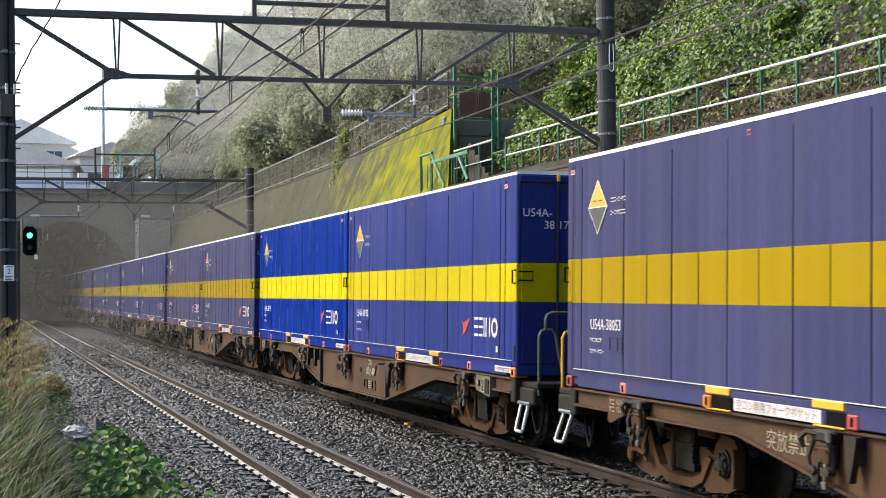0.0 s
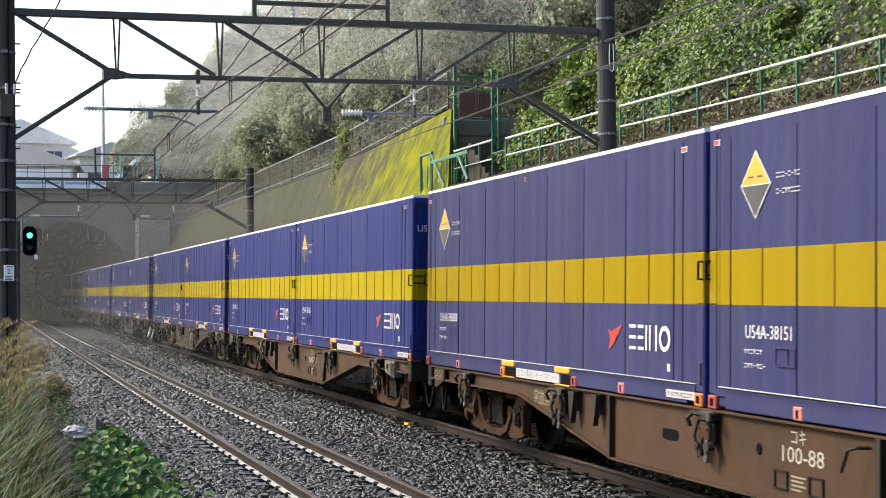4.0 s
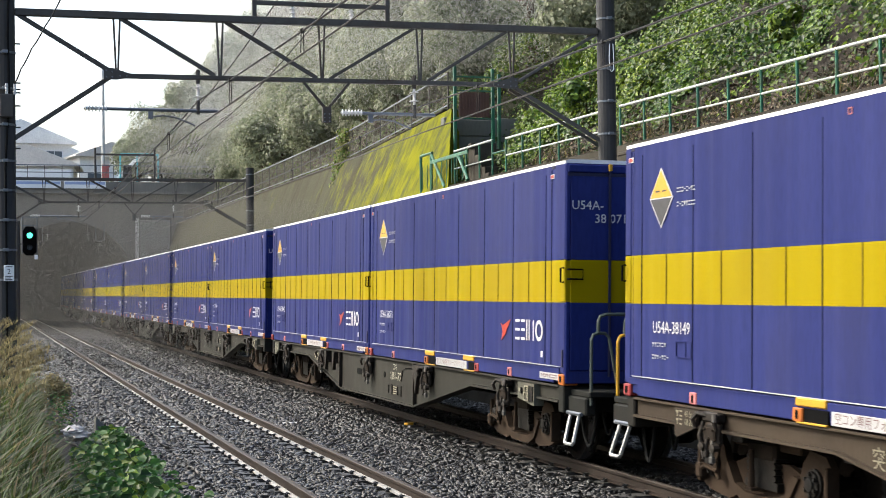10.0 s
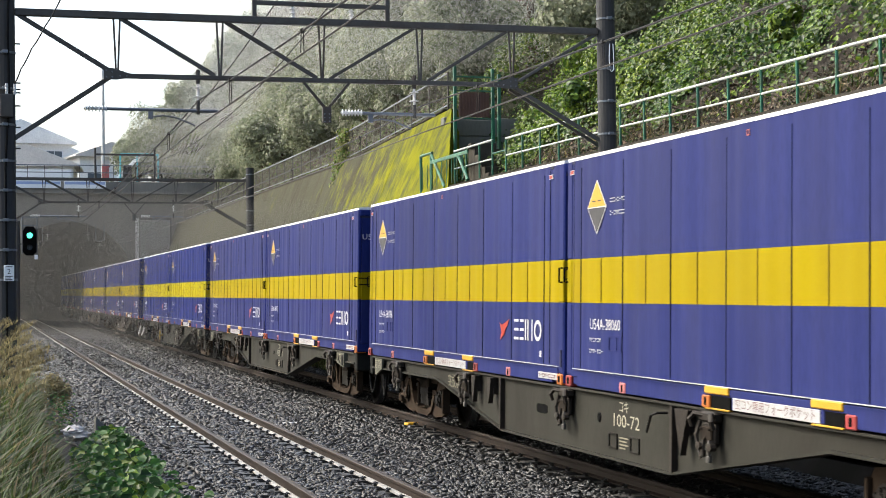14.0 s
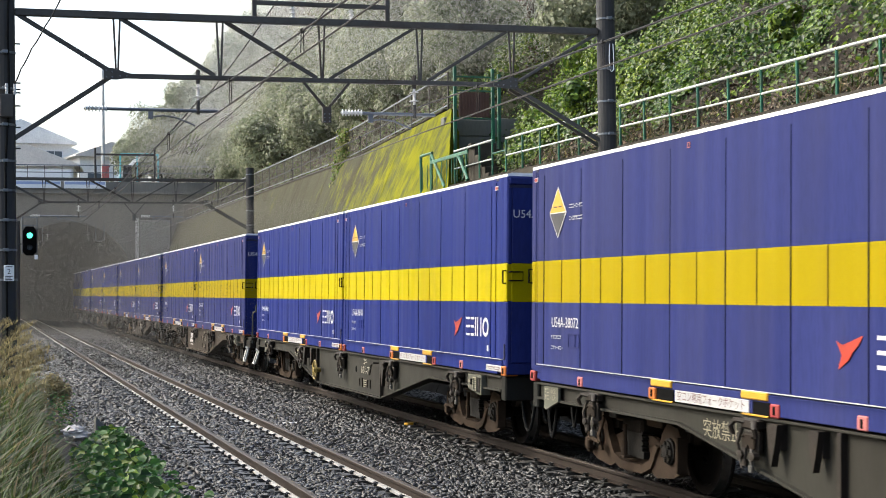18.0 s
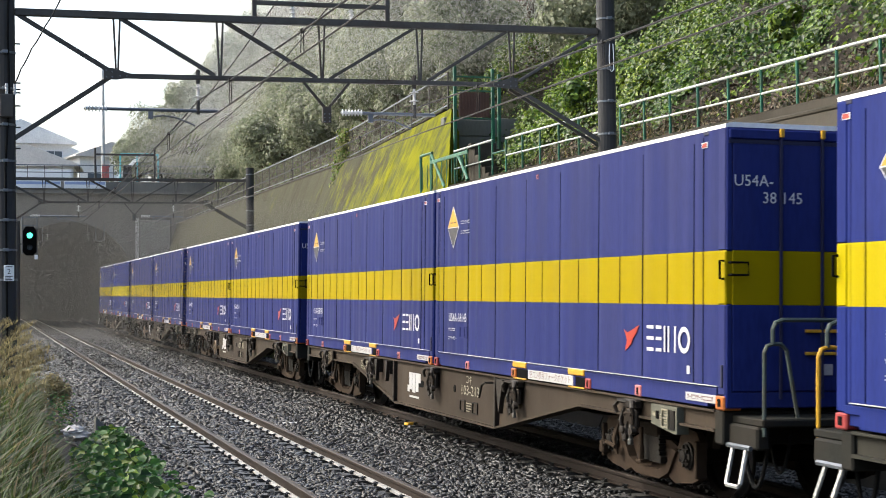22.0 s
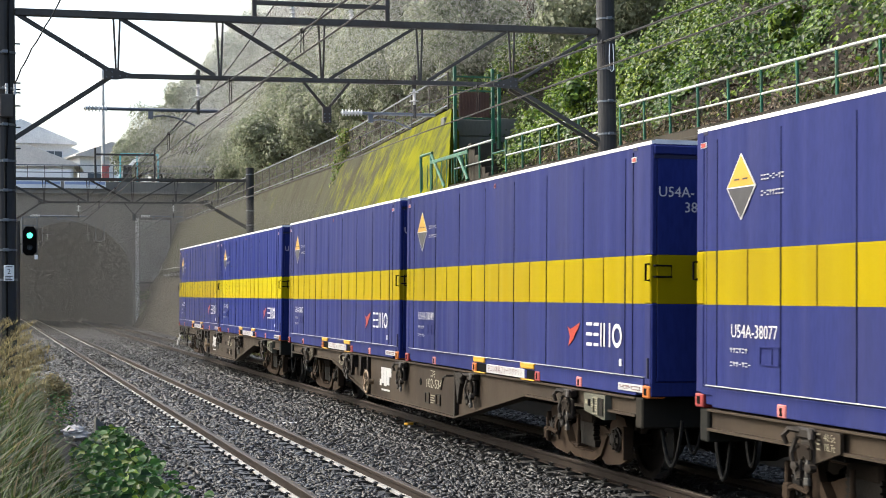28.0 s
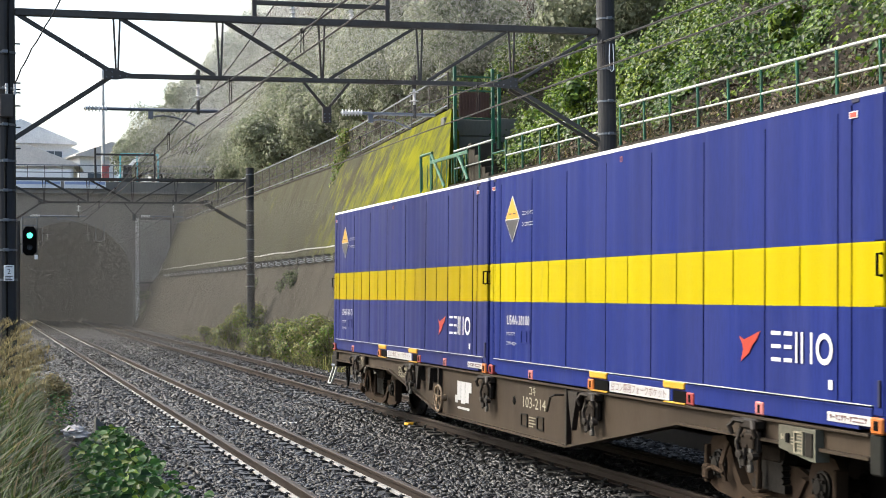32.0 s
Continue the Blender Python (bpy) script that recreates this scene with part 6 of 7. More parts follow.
for x, y, r, h in ((14.3, 36.5, 0.8, 1.5), (14.6, 33.5, 0.7, 1.2), (15.4, 38.5, 1.1, 2.2), (14.9, 40.8, 0.9, 1.9), (14.2, 31.2, 0.45, 0.8), (15.0, 22.5, 0.7, 1.3), (14.8, 27.0, 0.6, 1.1)):
    shrub(pose(x, y, float(hill_z(np.array(x), np.array(y)))), r, h, int(1500 * r + 500), [M["leaf_slope"], M["leaf_slope_dark"]], "leafy green shrub on the slope above the handrail", 0.15)
for x, y, r, h in ((9.9, 49.0, 0.9, 1.7), (9.75, 51.4, 0.75, 1.5), (10.1, 53.4, 0.75, 1.9), (9.8, 55.8, 0.6, 1.1), (9.9, 58.6, 0.7, 1.3), (9.95, 61.6, 0.9, 2.0), (9.8, 65.0, 0.8, 1.5), (9.9, 69.0, 0.7, 1.1), (9.85, 73.5, 0.6, 0.8), (9.9, 46.4, 0.8, 1.5)):
    shrub(pose(x, y, -0.3), r, h, int(2600 * r + 800), [M["leaf_bush"], M["leaf_slope"]], "mixed green and straw-coloured shrub at the wall foot", 0.10)
for x, y, r, h in ((11.5, 105.0, 1.0, 2.2), (10.9, 108.5, 0.9, 2.6), (11.9, 110.5, 1.0, 2.4)):
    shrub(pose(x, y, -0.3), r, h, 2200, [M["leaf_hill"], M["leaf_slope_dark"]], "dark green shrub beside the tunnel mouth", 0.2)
for x, y, r, h in ((14.3, 114.8, 1.7, 2.9), (16.6, 114.5, 1.8, 3.2), (18.8, 115.0, 1.8, 3.0)):
    shrub(pose(x, y, float(hill_z(np.array(x), np.array(y))) - 0.3), r, h, 5200, [M["leaf_far_hazed"], M["leaf_hill"]], "grey-green bush paled for haze on the bank over the tunnel", 0.16)
for x, y, z in ((11.1, 66.5, 2.3), (11.2, 60.0, 2.2), (11.15, 58.2, 2.5)):
    shrub(pose(x, y, z - 0.4), 0.5, 0.9, 450, [M["leaf_hill"], M["grass_green"]], "small wild shrub growing from a wall joint", 0.12)


def vine():
    n = 1300
    y, z = G.normal(59.3, 0.3, n), G.uniform(6.0, 8.25, n)
    x = 13.05 + (z - 6.8) * 0.12 + G.normal(0, 0.12, n)
    me = leaves("vine", np.c_[x, y, z], np.c_[-1 + G.normal(0, 0.5, n), G.normal(-0.4, 0.5, n), G.normal(0.4, 0.4, n)], G.uniform(0.08, 0.15, n), [M["leaf_bush"], M["leaf_slope"]], G.integers(0, 2, n), 0.8)
    tagged(new("vine", me), "yellow-green vine hanging over the wall fence", "vine")


vine()


# ---------- fence, handrails, stairs, cables on the wall ----------
def wall_fence():
    f = thing("wall_fence", "thin weathered post-and-rail fence on top of the retaining wall", "fence")
    ys = [46.2 + 2.0 * k for k in range(33)]
    post = Shape().box(-0.02, 0.02, -0.02, 0.02, 0, 1.12, 0.004).mesh("post", M["steel_dark"])
    for y0, y1 in zip(ys[:-1], ys[1:]):
        z0, z1 = wall_top(y0) + 0.16, wall_top(y1) + 0.16
        x0, x1 = wall_x(z0) + 0.28, wall_x(z1) + 0.28
        part("post", post, None, f, at=pose(x0, y0, z0))
        part("rail", Shape().bar((x0, y0, z0 + 1.08), (x1, y1, z1 + 1.08), 0.04, 0.05, 0.006), M["steel_grey"], f, "pale weathered top rail")
        wires = Shape()
        for k in range(16):
            t = (k + 0.5) / 16
            xx, yy, zz = x0 + (x1 - x0) * t, y0 + (y1 - y0) * t, z0 + (z1 - z0) * t
            wires.box(xx - 0.005, xx + 0.005, yy - 0.009, yy + 0.009, zz + 0.1, zz + 1.06)
        tagged(part("mesh", wires, M["fence_mesh"], f, "rusty brown wire infill"), kind="stuff")
        part("rail", Shape().bar((x0, y0, z0 + 0.12), (x1, y1, z1 + 0.12), 0.03, 0.04, 0.006), M["steel_grey"], f)


wall_fence()


def handrail(y0, y1, zt0, zt1, n, label):
    h = thing("handrail", label, "handrail", group="handrails on the slope")
    for k in range(n + 1):
        t = k / n
        y, z = y0 + (y1 - y0) * t, zt0 + (zt1 - zt0) * t
        part("post", Shape().tube([(12.5, y, z - 1.0), (12.5, y, z)], 0.028, 8), M["green_paint"], h)
    part("top_rail", Shape().tube([(12.5, y0, zt0), (12.5, y1, zt1)], 0.027, 8), M["white_rail"], h, "pale weathered top rail")
    part("mid_rail", Shape().tube([(12.5, y0, zt0 - 0.42), (12.5, y1, zt1 - 0.42)], 0.02, 8), M["white_rail"], h, "pale weathered middle rail")


handrail(37.6, 31.3, 5.84, 5.80, 5, "green and white steel handrail along the slope")
handrail(30.2, 13.0, 5.80, 5.60, 14, "long green and white steel handrail along the slope")
kerb = Shape().box(12.3, 12.7, 10, 44.5, 4.6, 4.96, 0.02)
tagged(part("slope_kerb", kerb, M["concrete"]), "grey concrete kerb under the handrail", "kerb", kind="structure")


def stairs():
    s = thing("stairs", "dark concrete stairs climbing beside the mossy wall", "stairs", kind="structure")
    part("end_wall", Shape().box(13.1, 15.9, 45.2, 45.55, 4.6, 7.2, 0.02), M["dark_wall"], s, "dark concrete end wall")
    for k in range(8):
        part("stair_tread", Shape().box(12.55, 13.25, 38.6 + 0.3 * k, 38.9 + 0.3 * k, 4.6, 4.75 + 0.18 * k, 0.01), M["concrete"], s)
    for k in range(5):
        part("board", Shape().box(13.12, 15.9, 45.14 - 0.012 * (k % 2), 45.19, 4.65 + 0.5 * k, 5.12 + 0.5 * k, 0.012), M["dark_wall"], s)
    g = thing("stair_gate", "green steel gate frame with a rusty red-brown panel", "gate")
    for x, z0, z1 in ((13.0, 4.95, 8.5), (14.14, 5.6, 8.45), (14.33, 5.6, 8.3)):
        part("gate_post", Shape().box(x - 0.045, x + 0.045, 43.65, 43.75, z0, z1, 0.01), M["green_paint"], g)
    pan = part("gate_panel", Shape().box(13.12, 14.04, 43.69, 43.72, 7.05, 7.76, 0.004), M["gate_red"], g, "rusty red-brown corrugated panel")
    for k in range(10):
        part("rib", Shape().box(13.14 + 0.09 * k, 13.18 + 0.09 * k, 43.665, 43.69, 7.06, 7.75), M["gate_red"], pan)
    for z in (8.2, 7.8, 7.0):
        part("gate_rail", Shape().box(13.04, 14.1, 43.68, 43.72, z - 0.02, z + 0.02, 0.004), M["green_paint"], g)
    r = thing("stair_railing", "green steel railing round the stair landing", "handrail", group="handrails on the slope")

    def rail(pts, rad=0.03, m="green_paint", nm="rail"):
        part(nm, Shape().tube(pts, rad, 8), M[m], r)
    rail([(12.5, 42.1, 5.9), (12.5, 38.7, 5.9)], 0.03, "white_rail", "top_rail")
    for y in (42.1, 41.0, 39.8, 38.7):
        rail([(12.5, y, 4.95), (12.5, y, 5.9)], 0.028, nm="post")
    rail([(12.5, 42.1, 5.42), (12.5, 38.7, 5.42)], 0.02, "white_rail", "mid_rail")
    part("gate_leaf", Shape().box(12.22, 12.26, 40.0, 43.6, 5.66, 5.76, 0.01), M["green_paint"], r)
    for y in (44.7, 43.6):
        rail([(12.25, y, 4.9), (12.25, y, 5.98)], 0.045, "green_paint", "post")
    rail([(12.25, 43.6, 5.95), (12.25, 42.25, 4.93)], 0.045, nm="brace")
    rail([(12.25, 40.96, 5.72), (12.25, 40.05, 4.98)], 0.045, nm="brace")
    rail([(12.25, 44.7, 5.98), (12.25, 43.5, 5.98)], 0.04)
    for k in range(9):
        rail([(12.24, 44.5 - 0.5 * k, 5.0), (12.24, 44.5 - 0.5 * k, 5.66)], 0.014, nm="baluster")
    rail([(12.5, 38.7, 5.55), (12.5, 37.6, 5.55)], 0.022)


stairs()


def wall_cables():
    c = thing("cable_run", "white conduit and three sagging grey cables along the wall ledge", "cables")
    pts = [(wall_x(3.3) - 0.02, y, 3.62 + 0.02 * math.sin(y * 0.9)) for y in range(44, 112, 2)]
    part("conduit", Shape().tube(pts, 0.022, 6), M["plate"], c, "white conduit")
    for k in range(3):
        p = []
        y = 44.0
        while y < 104:
            for q, d in ((0, 0), (0.4, 0.05), (0.8, 0.07), (1.2, 0.05)):
                p.append((wall_x(3.0) - 0.06, y + q, 3.30 - 0.06 * k - d))
            y += 1.6
        part("cable", Shape().tube(p, 0.016, 5), M["steel_grey"], c, "sagging grey cable")
    for k in range(36):
        part("bracket", Shape().box(wall_x(3.0) - 0.1, wall_x(3.0) + 0.15, 43.95 + 1.6 * k, 44.03 + 1.6 * k, 3.06, 3.36), M["steel_dark"], c)


wall_cables()

# ---------- wires ----------
def sag_wire(name, pts, sag, r, m, label, drops=None):
    """A wire hung from point to point with a sag in each span."""
    p = []
    for (a, b) in zip(pts[:-1], pts[1:]):
        for k in range(12):
            t = k / 12
            p.append((a[0] + (b[0] - a[0]) * t, a[1] + (b[1] - a[1]) * t, a[2] + (b[2] - a[2]) * t - sag * 4 * t * (1 - t)))
    p.append(pts[-1])
    w = part(name, Shape().tube(p, r, 6), m)
    return tagged(w, label, "wire", "overhead wires")


def catenary(x1, x2, xn, zc):
    """Contact wire, messenger wire and droppers of one track. x1, x2: places at the two gantries, xn: behind the camera."""
    sag_wire("contact_wire", [(xn, -11, zc), (x1, 25.1, zc), (x2, 61, zc), (x1, 97, zc), (x2, 150, zc)], 0.0, 0.0105, M["wire_bright"], "bright copper contact wire over the track")
    sag_wire("messenger_wire", [(xn, -11, 5.1), (x1, 25.1, 5.09), (x2, 61, 5.1), (x1, 97, 5.05), (x2, 150, 5.0)], 0.22, 0.0115, M["wire"], "dark messenger wire over the track")
    for y in (17.2, 22.0, 29.5, 36.5, 43, 50):
        t = (y + 11) / 36.1 if y < 25 else (y - 25.1) / 35.9
        a, b = (xn, x1) if y < 25 else (x1, x2)
        x, z = a + (b - a) * t, 5.095 - 0.88 * t * (1 - t)
        d = part("dropper", Shape().tube([(x - 0.012, y, z), (x - 0.018, y, zc + 0.01), (x + 0.018, y, zc + 0.01), (x + 0.012, y, z)], 0.006, 5).box(x - 0.025, x + 0.025, y - 0.03, y + 0.03, z - 0.025, z + 0.025, 0.008), M["wire"])
        tagged(d, "thin looped dropper with a clamp between messenger and contact wire", "dropper", "droppers")


catenary(3.25, 3.5, 3.82, 4.69)
catenary(6.88, 6.9, 7.05, 4.65)


def upper_frame(y, x0, x1, z0, z1, label):
    f = thing("wire_frame", label, "wire support", pose(0, y, 0), "feeder wire frames")
    for x in (x0, x1):
        part("upright", Shape().box(x - 0.035, x + 0.035, -0.04, 0.04, z0, z1 + 0.25, 0.006), M["steel_dark"], f)
    part("crossbar", Shape().box(x0, x1, -0.035, 0.035, z1 - 0.04, z1 + 0.03, 0.006), M["steel_dark"], f)
    for x in (x0 + 0.62, x1 - 0.6):
        h = part("hanger", Shape().tube([(x, 0, z1), (x, 0, z1 - 0.06)], 0.02, 8), M["steel_dark"], f)
        part("insulator", insulator((x, 0, z1 - 0.05), (0, 0, -1), 3, 0.05, 0.2), M["porcelain"], h, "small white insulator")


upper_frame(25.1, 4.15, 6.33, 6.40, 6.69, "small dark steel frame on the gantry for feeder wires")
upper_frame(61.0, 4.05, 6.25, 6.30, 7.30, "tall dark steel frame on the far gantry for feeder wires")
sag_wire("feeder_wire", [(5.6, -11, 7.2), (4.78, 25.1, 7.12), (4.68, 61, 7.02), (4.7, 112, 7.6)], 0.85, 0.0115, M["wire"], "thin dark feeder wire hung above the gantries")
sag_wire("feeder_wire", [(6.6, -11, 7.2), (5.72, 25.1, 7.12), (5.58, 61, 7.02), (5.6, 112, 7.6)], 0.85, 0.0115, M["wire"], "thin dark feeder wire hung above the gantries")
sag_wire("loose_wire", [(0.45, 24.9, 5.24), (0.55, 24.6, 5.45), (0.70, 24.5, 5.74), (0.90, 24.5, 6.09), (1.12, 24.5, 6.49), (1.45, 24.5, 7.1)], 0.02, 0.011, M["wire"], "thin twisted wire hanging beside the mast")

# ---------- signal, sign, fittings ----------
def signal():
    s = thing("railway_signal", "black two-aspect railway signal showing a green light", "signal", pose(1.36, 50.0, 0))
    part("post", Shape().tube([(-0.35, 0.15, -0.4), (-0.35, 0.15, 4.3)], 0.07, 12), M["steel_dark"], s)
    part("backboard", Shape().prism([(-0.2, 3.35), (-0.2, 4.0), (-0.12, 4.13), (0.12, 4.13), (0.2, 4.0), (0.2, 3.35), (0.1, 3.25), (-0.1, 3.25)], "y", -0.02, 0.06), M["black"], s, "black rounded backboard")
    for z, m in ((3.86, glow("green signal light", (0.10, 1.0, 0.55), 1.2)), (3.5, M["glass"])):
        h = part("lamp_hood", Shape().lathe([(0.10, 0.0), (0.115, 0.0), (0.115, 0.18), (0.10, 0.18), (0.10, 0.0)], (0, -0.02, z), (0, -1, 0), 16), M["black"], s)
        part("lens", Shape().lathe([(0.0, 0.015), (0.05, 0.012), (0.085, 0.0)], (0, -0.03, z), (0, -1, 0), 16), m, h, "glowing green lens" if z > 3.6 else "dark unlit lens")
    fr = Shape()
    for x in (-0.22, 0.22):
        fr.bar((x, 0.05, 3.3), (x, 0.05, 4.42), 0.025, 0.025)
    fr.bar((-0.22, 0.05, 4.42), (0.22, 0.05, 4.42), 0.025, 0.025)
    fr.bar((-0.22, 0.05, 4.16), (0.22, 0.05, 4.16), 0.025, 0.025)
    part("cage", fr, M["steel_grey"], s, "thin grey cage frame")
    n = part("number_plate", Shape().box(0.14, 0.24, -0.04, -0.02, 3.13, 3.27, 0.004), M["white_metal"], s, "small white plate")
    part("arm", Shape().bar((-0.35, 0.1, 3.6), (0.1, 0.1, 3.6), 0.05, 0.05), M["steel_dark"], s)


signal()


def mast_sign():
    s = thing("mast_sign", "small white number sign strapped to the dark mast", "sign", pose(0.375, 24.9, 2.40))
    part("plate", Shape().box(-0.075, 0.075, -0.016, -0.004, -0.12, 0.12, 0.004), M["white_metal"], s)
    t = text_shape("2", 0.11)
    part("digit", t, M["grey_mark"], s, at=pose(0.0, -0.02, 0.02) @ pose(0, 0, 0, 0, 0, 90))
    b = Shape()
    for x0, x1, z in ((-0.05, 0.05, 0.095), (-0.055, 0.055, -0.05), (-0.055, 0.03, -0.075), (-0.055, 0.05, -0.1)):
        b.box(x0, x1, -0.02, -0.016, z - 0.006, z + 0.006)
    part("print", b, M["grey_mark"], s, "rows of unreadable print")


mast_sign()


def mast_bits():
    s = thing("mast_cleats", "dark step bolts and brackets on the mast", "fittings", pose(0.345, 25.1, 0))
    for k, z in enumerate((4.3, 4.62, 4.95, 5.15, 5.9, 5.2, 5.3)):
        part("step_bolt", Shape().tube([(0.10, 0, z), (0.21, 0, z)], 0.012, 6), M["steel_dark"], s)
    part("terminal_box", Shape().box(-0.10, 0.10, -0.26, -0.15, 4.75, 5.1, 0.012), M["steel_dark"], s, "dark cable terminal box")
    part("down_cable", Shape().tube([(0.05, -0.17, 7.4), (0.02, -0.18, 6.0), (0.04, -0.17, 5.1), (-0.02, -0.18, 4.0), (0.0, -0.17, 2.0), (0.0, -0.17, 0.2)], 0.018, 6), M["rubber"], s, "black cable down the mast")
    for sx in (-0.04, 0.0, 0.04):
        part("insulator", insulator((sx * 3, -0.22, 5.1), (0, 0, 1), 4, 0.02, 0.16), M["porcelain"], s, "small white insulator")
    t = thing("guy_loop", "pale wire loop hanging on the mast", "wire loop", pose(10.17, 25.1, 0))
    part("loop", Shape().tube([(-0.03, -0.18, 6.2), (-0.045, -0.19, 5.95), (-0.03, -0.19, 5.75), (0.0, -0.19, 5.73), (0.03, -0.19, 5.76), (0.035, -0.19, 5.98), (0.03, -0.18, 6.2)], 0.009, 6), M["white_metal"], t)


mast_bits()


def wall_box():
    b = thing("equipment_panel", "pale grey steel screen on a frame beside the tunnel mouth", "equipment screen", pose(0, 110.8, 0))
    part("pillar", Shape().box(10.02, 10.28, -0.1, 0.1, -0.4, 7.2, 0.02), M["pole_pale"], b, "pale concrete pillar")
    for k in range(3):
        part("panel", Shape().box(10.35 + 0.69 * k, 11.0 + 0.69 * k, -0.04, 0.0, 2.85, 7.1, 0.01), M["screen_grey"], b)
    part("frame", Shape().box(10.3, 12.45, -0.07, 0.03, 2.72, 2.84, 0.01).box(10.3, 12.45, -0.07, 0.03, 7.1, 7.2, 0.01).box(12.38, 12.48, -0.07, 0.03, -0.4, 7.2, 0.01), M["steel_dark"], b)


wall_box()


def tunnel_brackets():
    """Wire supports at the tunnel mouth."""
    for x, z, tall in ((4.2, 6.15, 0), (6.9, 6.15, 0), (3.6, 5.6, 1), (7.7, 5.7, 1)):
        t = thing("tunnel_insulator", "white insulator on a steel bracket at the tunnel mouth", "insulator", pose(x, 111.6, z), "tunnel mouth insulators")
        if tall:
            s = Shape()
            for dx in (-0.28, 0.28):
                s.bar((dx, 0, 0), (dx, 0, 1.1), 0.06, 0.06)
            s.bar((-0.3, 0, 0), (0.3, 0, 0), 0.06, 0.06)
            part("bracket", s, M["steel_grey"], t)
        else:
            part("bracket", Shape().box(-0.35, 0.35, -0.05, 0.05, 0.0, 0.08, 0.01).bar((0, 0, 0), (0, 0.5, 0.9), 0.06, 0.06), M["steel_dark"], t)
        part("insulator", insulator((0, 0, 0), (0, 0, -1), 3, 0.16, 0.42), M["porcelain"], t)


tunnel_brackets()

# ---------- road over the tunnel, houses ----------
def road_rail():
    f = thing("road_railing", "grey steel railing along the road over the tunnel", "railing", pose(0, 111.8, 9.75))
    for k in range(19):
        part("post", Shape().box(-0.04, 0.04, -0.04, 0.04, 0, 1.15, 0.006).mesh("post", M["steel_grey"]) if k == 0 else bpy.data.meshes["post"], None, f, at=pose(-4 + 1.15 * k, 0, 0))
    for z in (1.12, 0.62):
        part("rail", Shape().box(-4, 17, -0.03, 0.03, z - 0.03, z + 0.03, 0.006), M["steel_grey"], f)
    b = thing("road_sign_board", "long white board with a blue stripe on the road parapet", "board", pose(0, 111.4, 9.3))
    for x0, x1 in ((1.6, 5.1), (5.3, 8.1)):
        part("board", Shape().box(x0, x1, -0.05, 0.0, -0.05, 0.62, 0.01), M["white_metal"], b)
        part("stripe", Shape().box(x0 + 0.05, x1 - 0.05, -0.06, -0.05, 0.22, 0.40), M["blue_stripe"], b, "blue stripe")


road_rail()


def house(x, y, z, w, d, h, rz, roof, label, rows=2, cols=3):
    o = thing("house", label, "house", pose(x, y, z, 0, 0, rz), "houses over the tunnel")
    wl_ = part("wall", Shape().box(-w / 2, w / 2, -d / 2, d / 2, 0, h, 0.02), M["white_wall"], o)
    e = 0.5
    r = Shape().prism([(-w / 2 - e, h), (0, h + w * 0.22), (w / 2 + e, h), (w / 2 + e, h - 0.15), (-w / 2 - e, h - 0.15)], "y", -d / 2 - e, d / 2 + e)
    part("roof", r, M[roof], o)
    for i in range(rows):
        for j in range(cols):
            cx, cz = -w / 2 + w * (j + 0.5) / cols, h * (i + 0.55) / rows
            k = part("window", Shape().box(cx - 0.75, cx + 0.75, -d / 2 - 0.06, -d / 2 + 0.02, cz - 0.55, cz + 0.55, 0.01), M["white_metal"], o)
            part("pane", Shape().box(cx - 0.68, cx - 0.03, -d / 2 - 0.07, -d / 2 - 0.05, cz - 0.48, cz + 0.48), M["glass"], k)
            part("pane", Shape().box(cx + 0.03, cx + 0.68, -d / 2 - 0.07, -d / 2 - 0.05, cz - 0.48, cz + 0.48), M["glass"], k)
    part("balcony", Shape().box(-w * 0.1, w * 0.48, -d / 2 - 0.9, -d / 2, h * 0.5, h * 0.5 + 0.15, 0.02).box(-w * 0.1, w * 0.48, -d / 2 - 0.9, -d / 2 - 0.84, h * 0.5 + 0.1, h * 0.5 + 1.0, 0.02), M["white_metal"], o, "white balcony")
    return o


house(2.6, 150, 10.0, 9.0, 8, 5.6, 8, "roof_grey", "pale plastered house with a grey tiled roof")
house(3.5, 133, 9.4, 7.5, 6, 2.9, -6, "roof_brown", "low cream house with a brown tiled roof", 1, 2)
house(10.2, 146, 9.6, 5.5, 6, 4.6, 12, "roof_brown", "small cream house with a pitched brown roof", 1, 2)
house(-6.5, 150, 9.8, 9, 8, 6.0, 0, "roof_grey", "pale plastered house with a grey roof")
house(7.0, 172, 10.5, 8, 8, 5.2, 10, "roof_grey", "hazy pale house with a grey roof")


def teal_steps():
    t = thing("steel_steps", "teal painted steel stairway beside the road", "stairway", pose(10.5, 116.5, 9.5))
    for x in (-1.0, 0.2, 1.7):
        part("post", Shape().box(x - 0.06, x + 0.06, -0.06, 0.06, 0, 2.6, 0.01), M["teal"], t)
    part("beam", Shape().box(-1.0, 1.7, -0.06, 0.06, 2.5, 2.65, 0.01), M["teal"], t)
    part("stringer", Shape().bar((-1.4, 0.3, 0.6), (0.4, 0.3, 2.5), 0.08, 0.25, 0.01), M["white_metal"], t)
    for k in range(7):
        part("step", Shape().box(-1.3 + 0.24 * k, -1.05 + 0.24 * k, 0.0, 0.8, 0.75 + 0.26 * k, 0.80 + 0.26 * k), M["white_metal"], t)
    part("cabinet", Shape().box(-0.8, -0.2, -0.1, 0.3, 0.3, 1.8, 0.03), M["steel_dark"], t, "dark metal cabinet")
    # red lightened to pink, haze painted into the banner's colour
    part("banner", Shape().box(-2.3, -1.8, -0.1, -0.06, 0.6, 1.8, 0.01), M["pink"], t, "pink-red banner paled for haze")


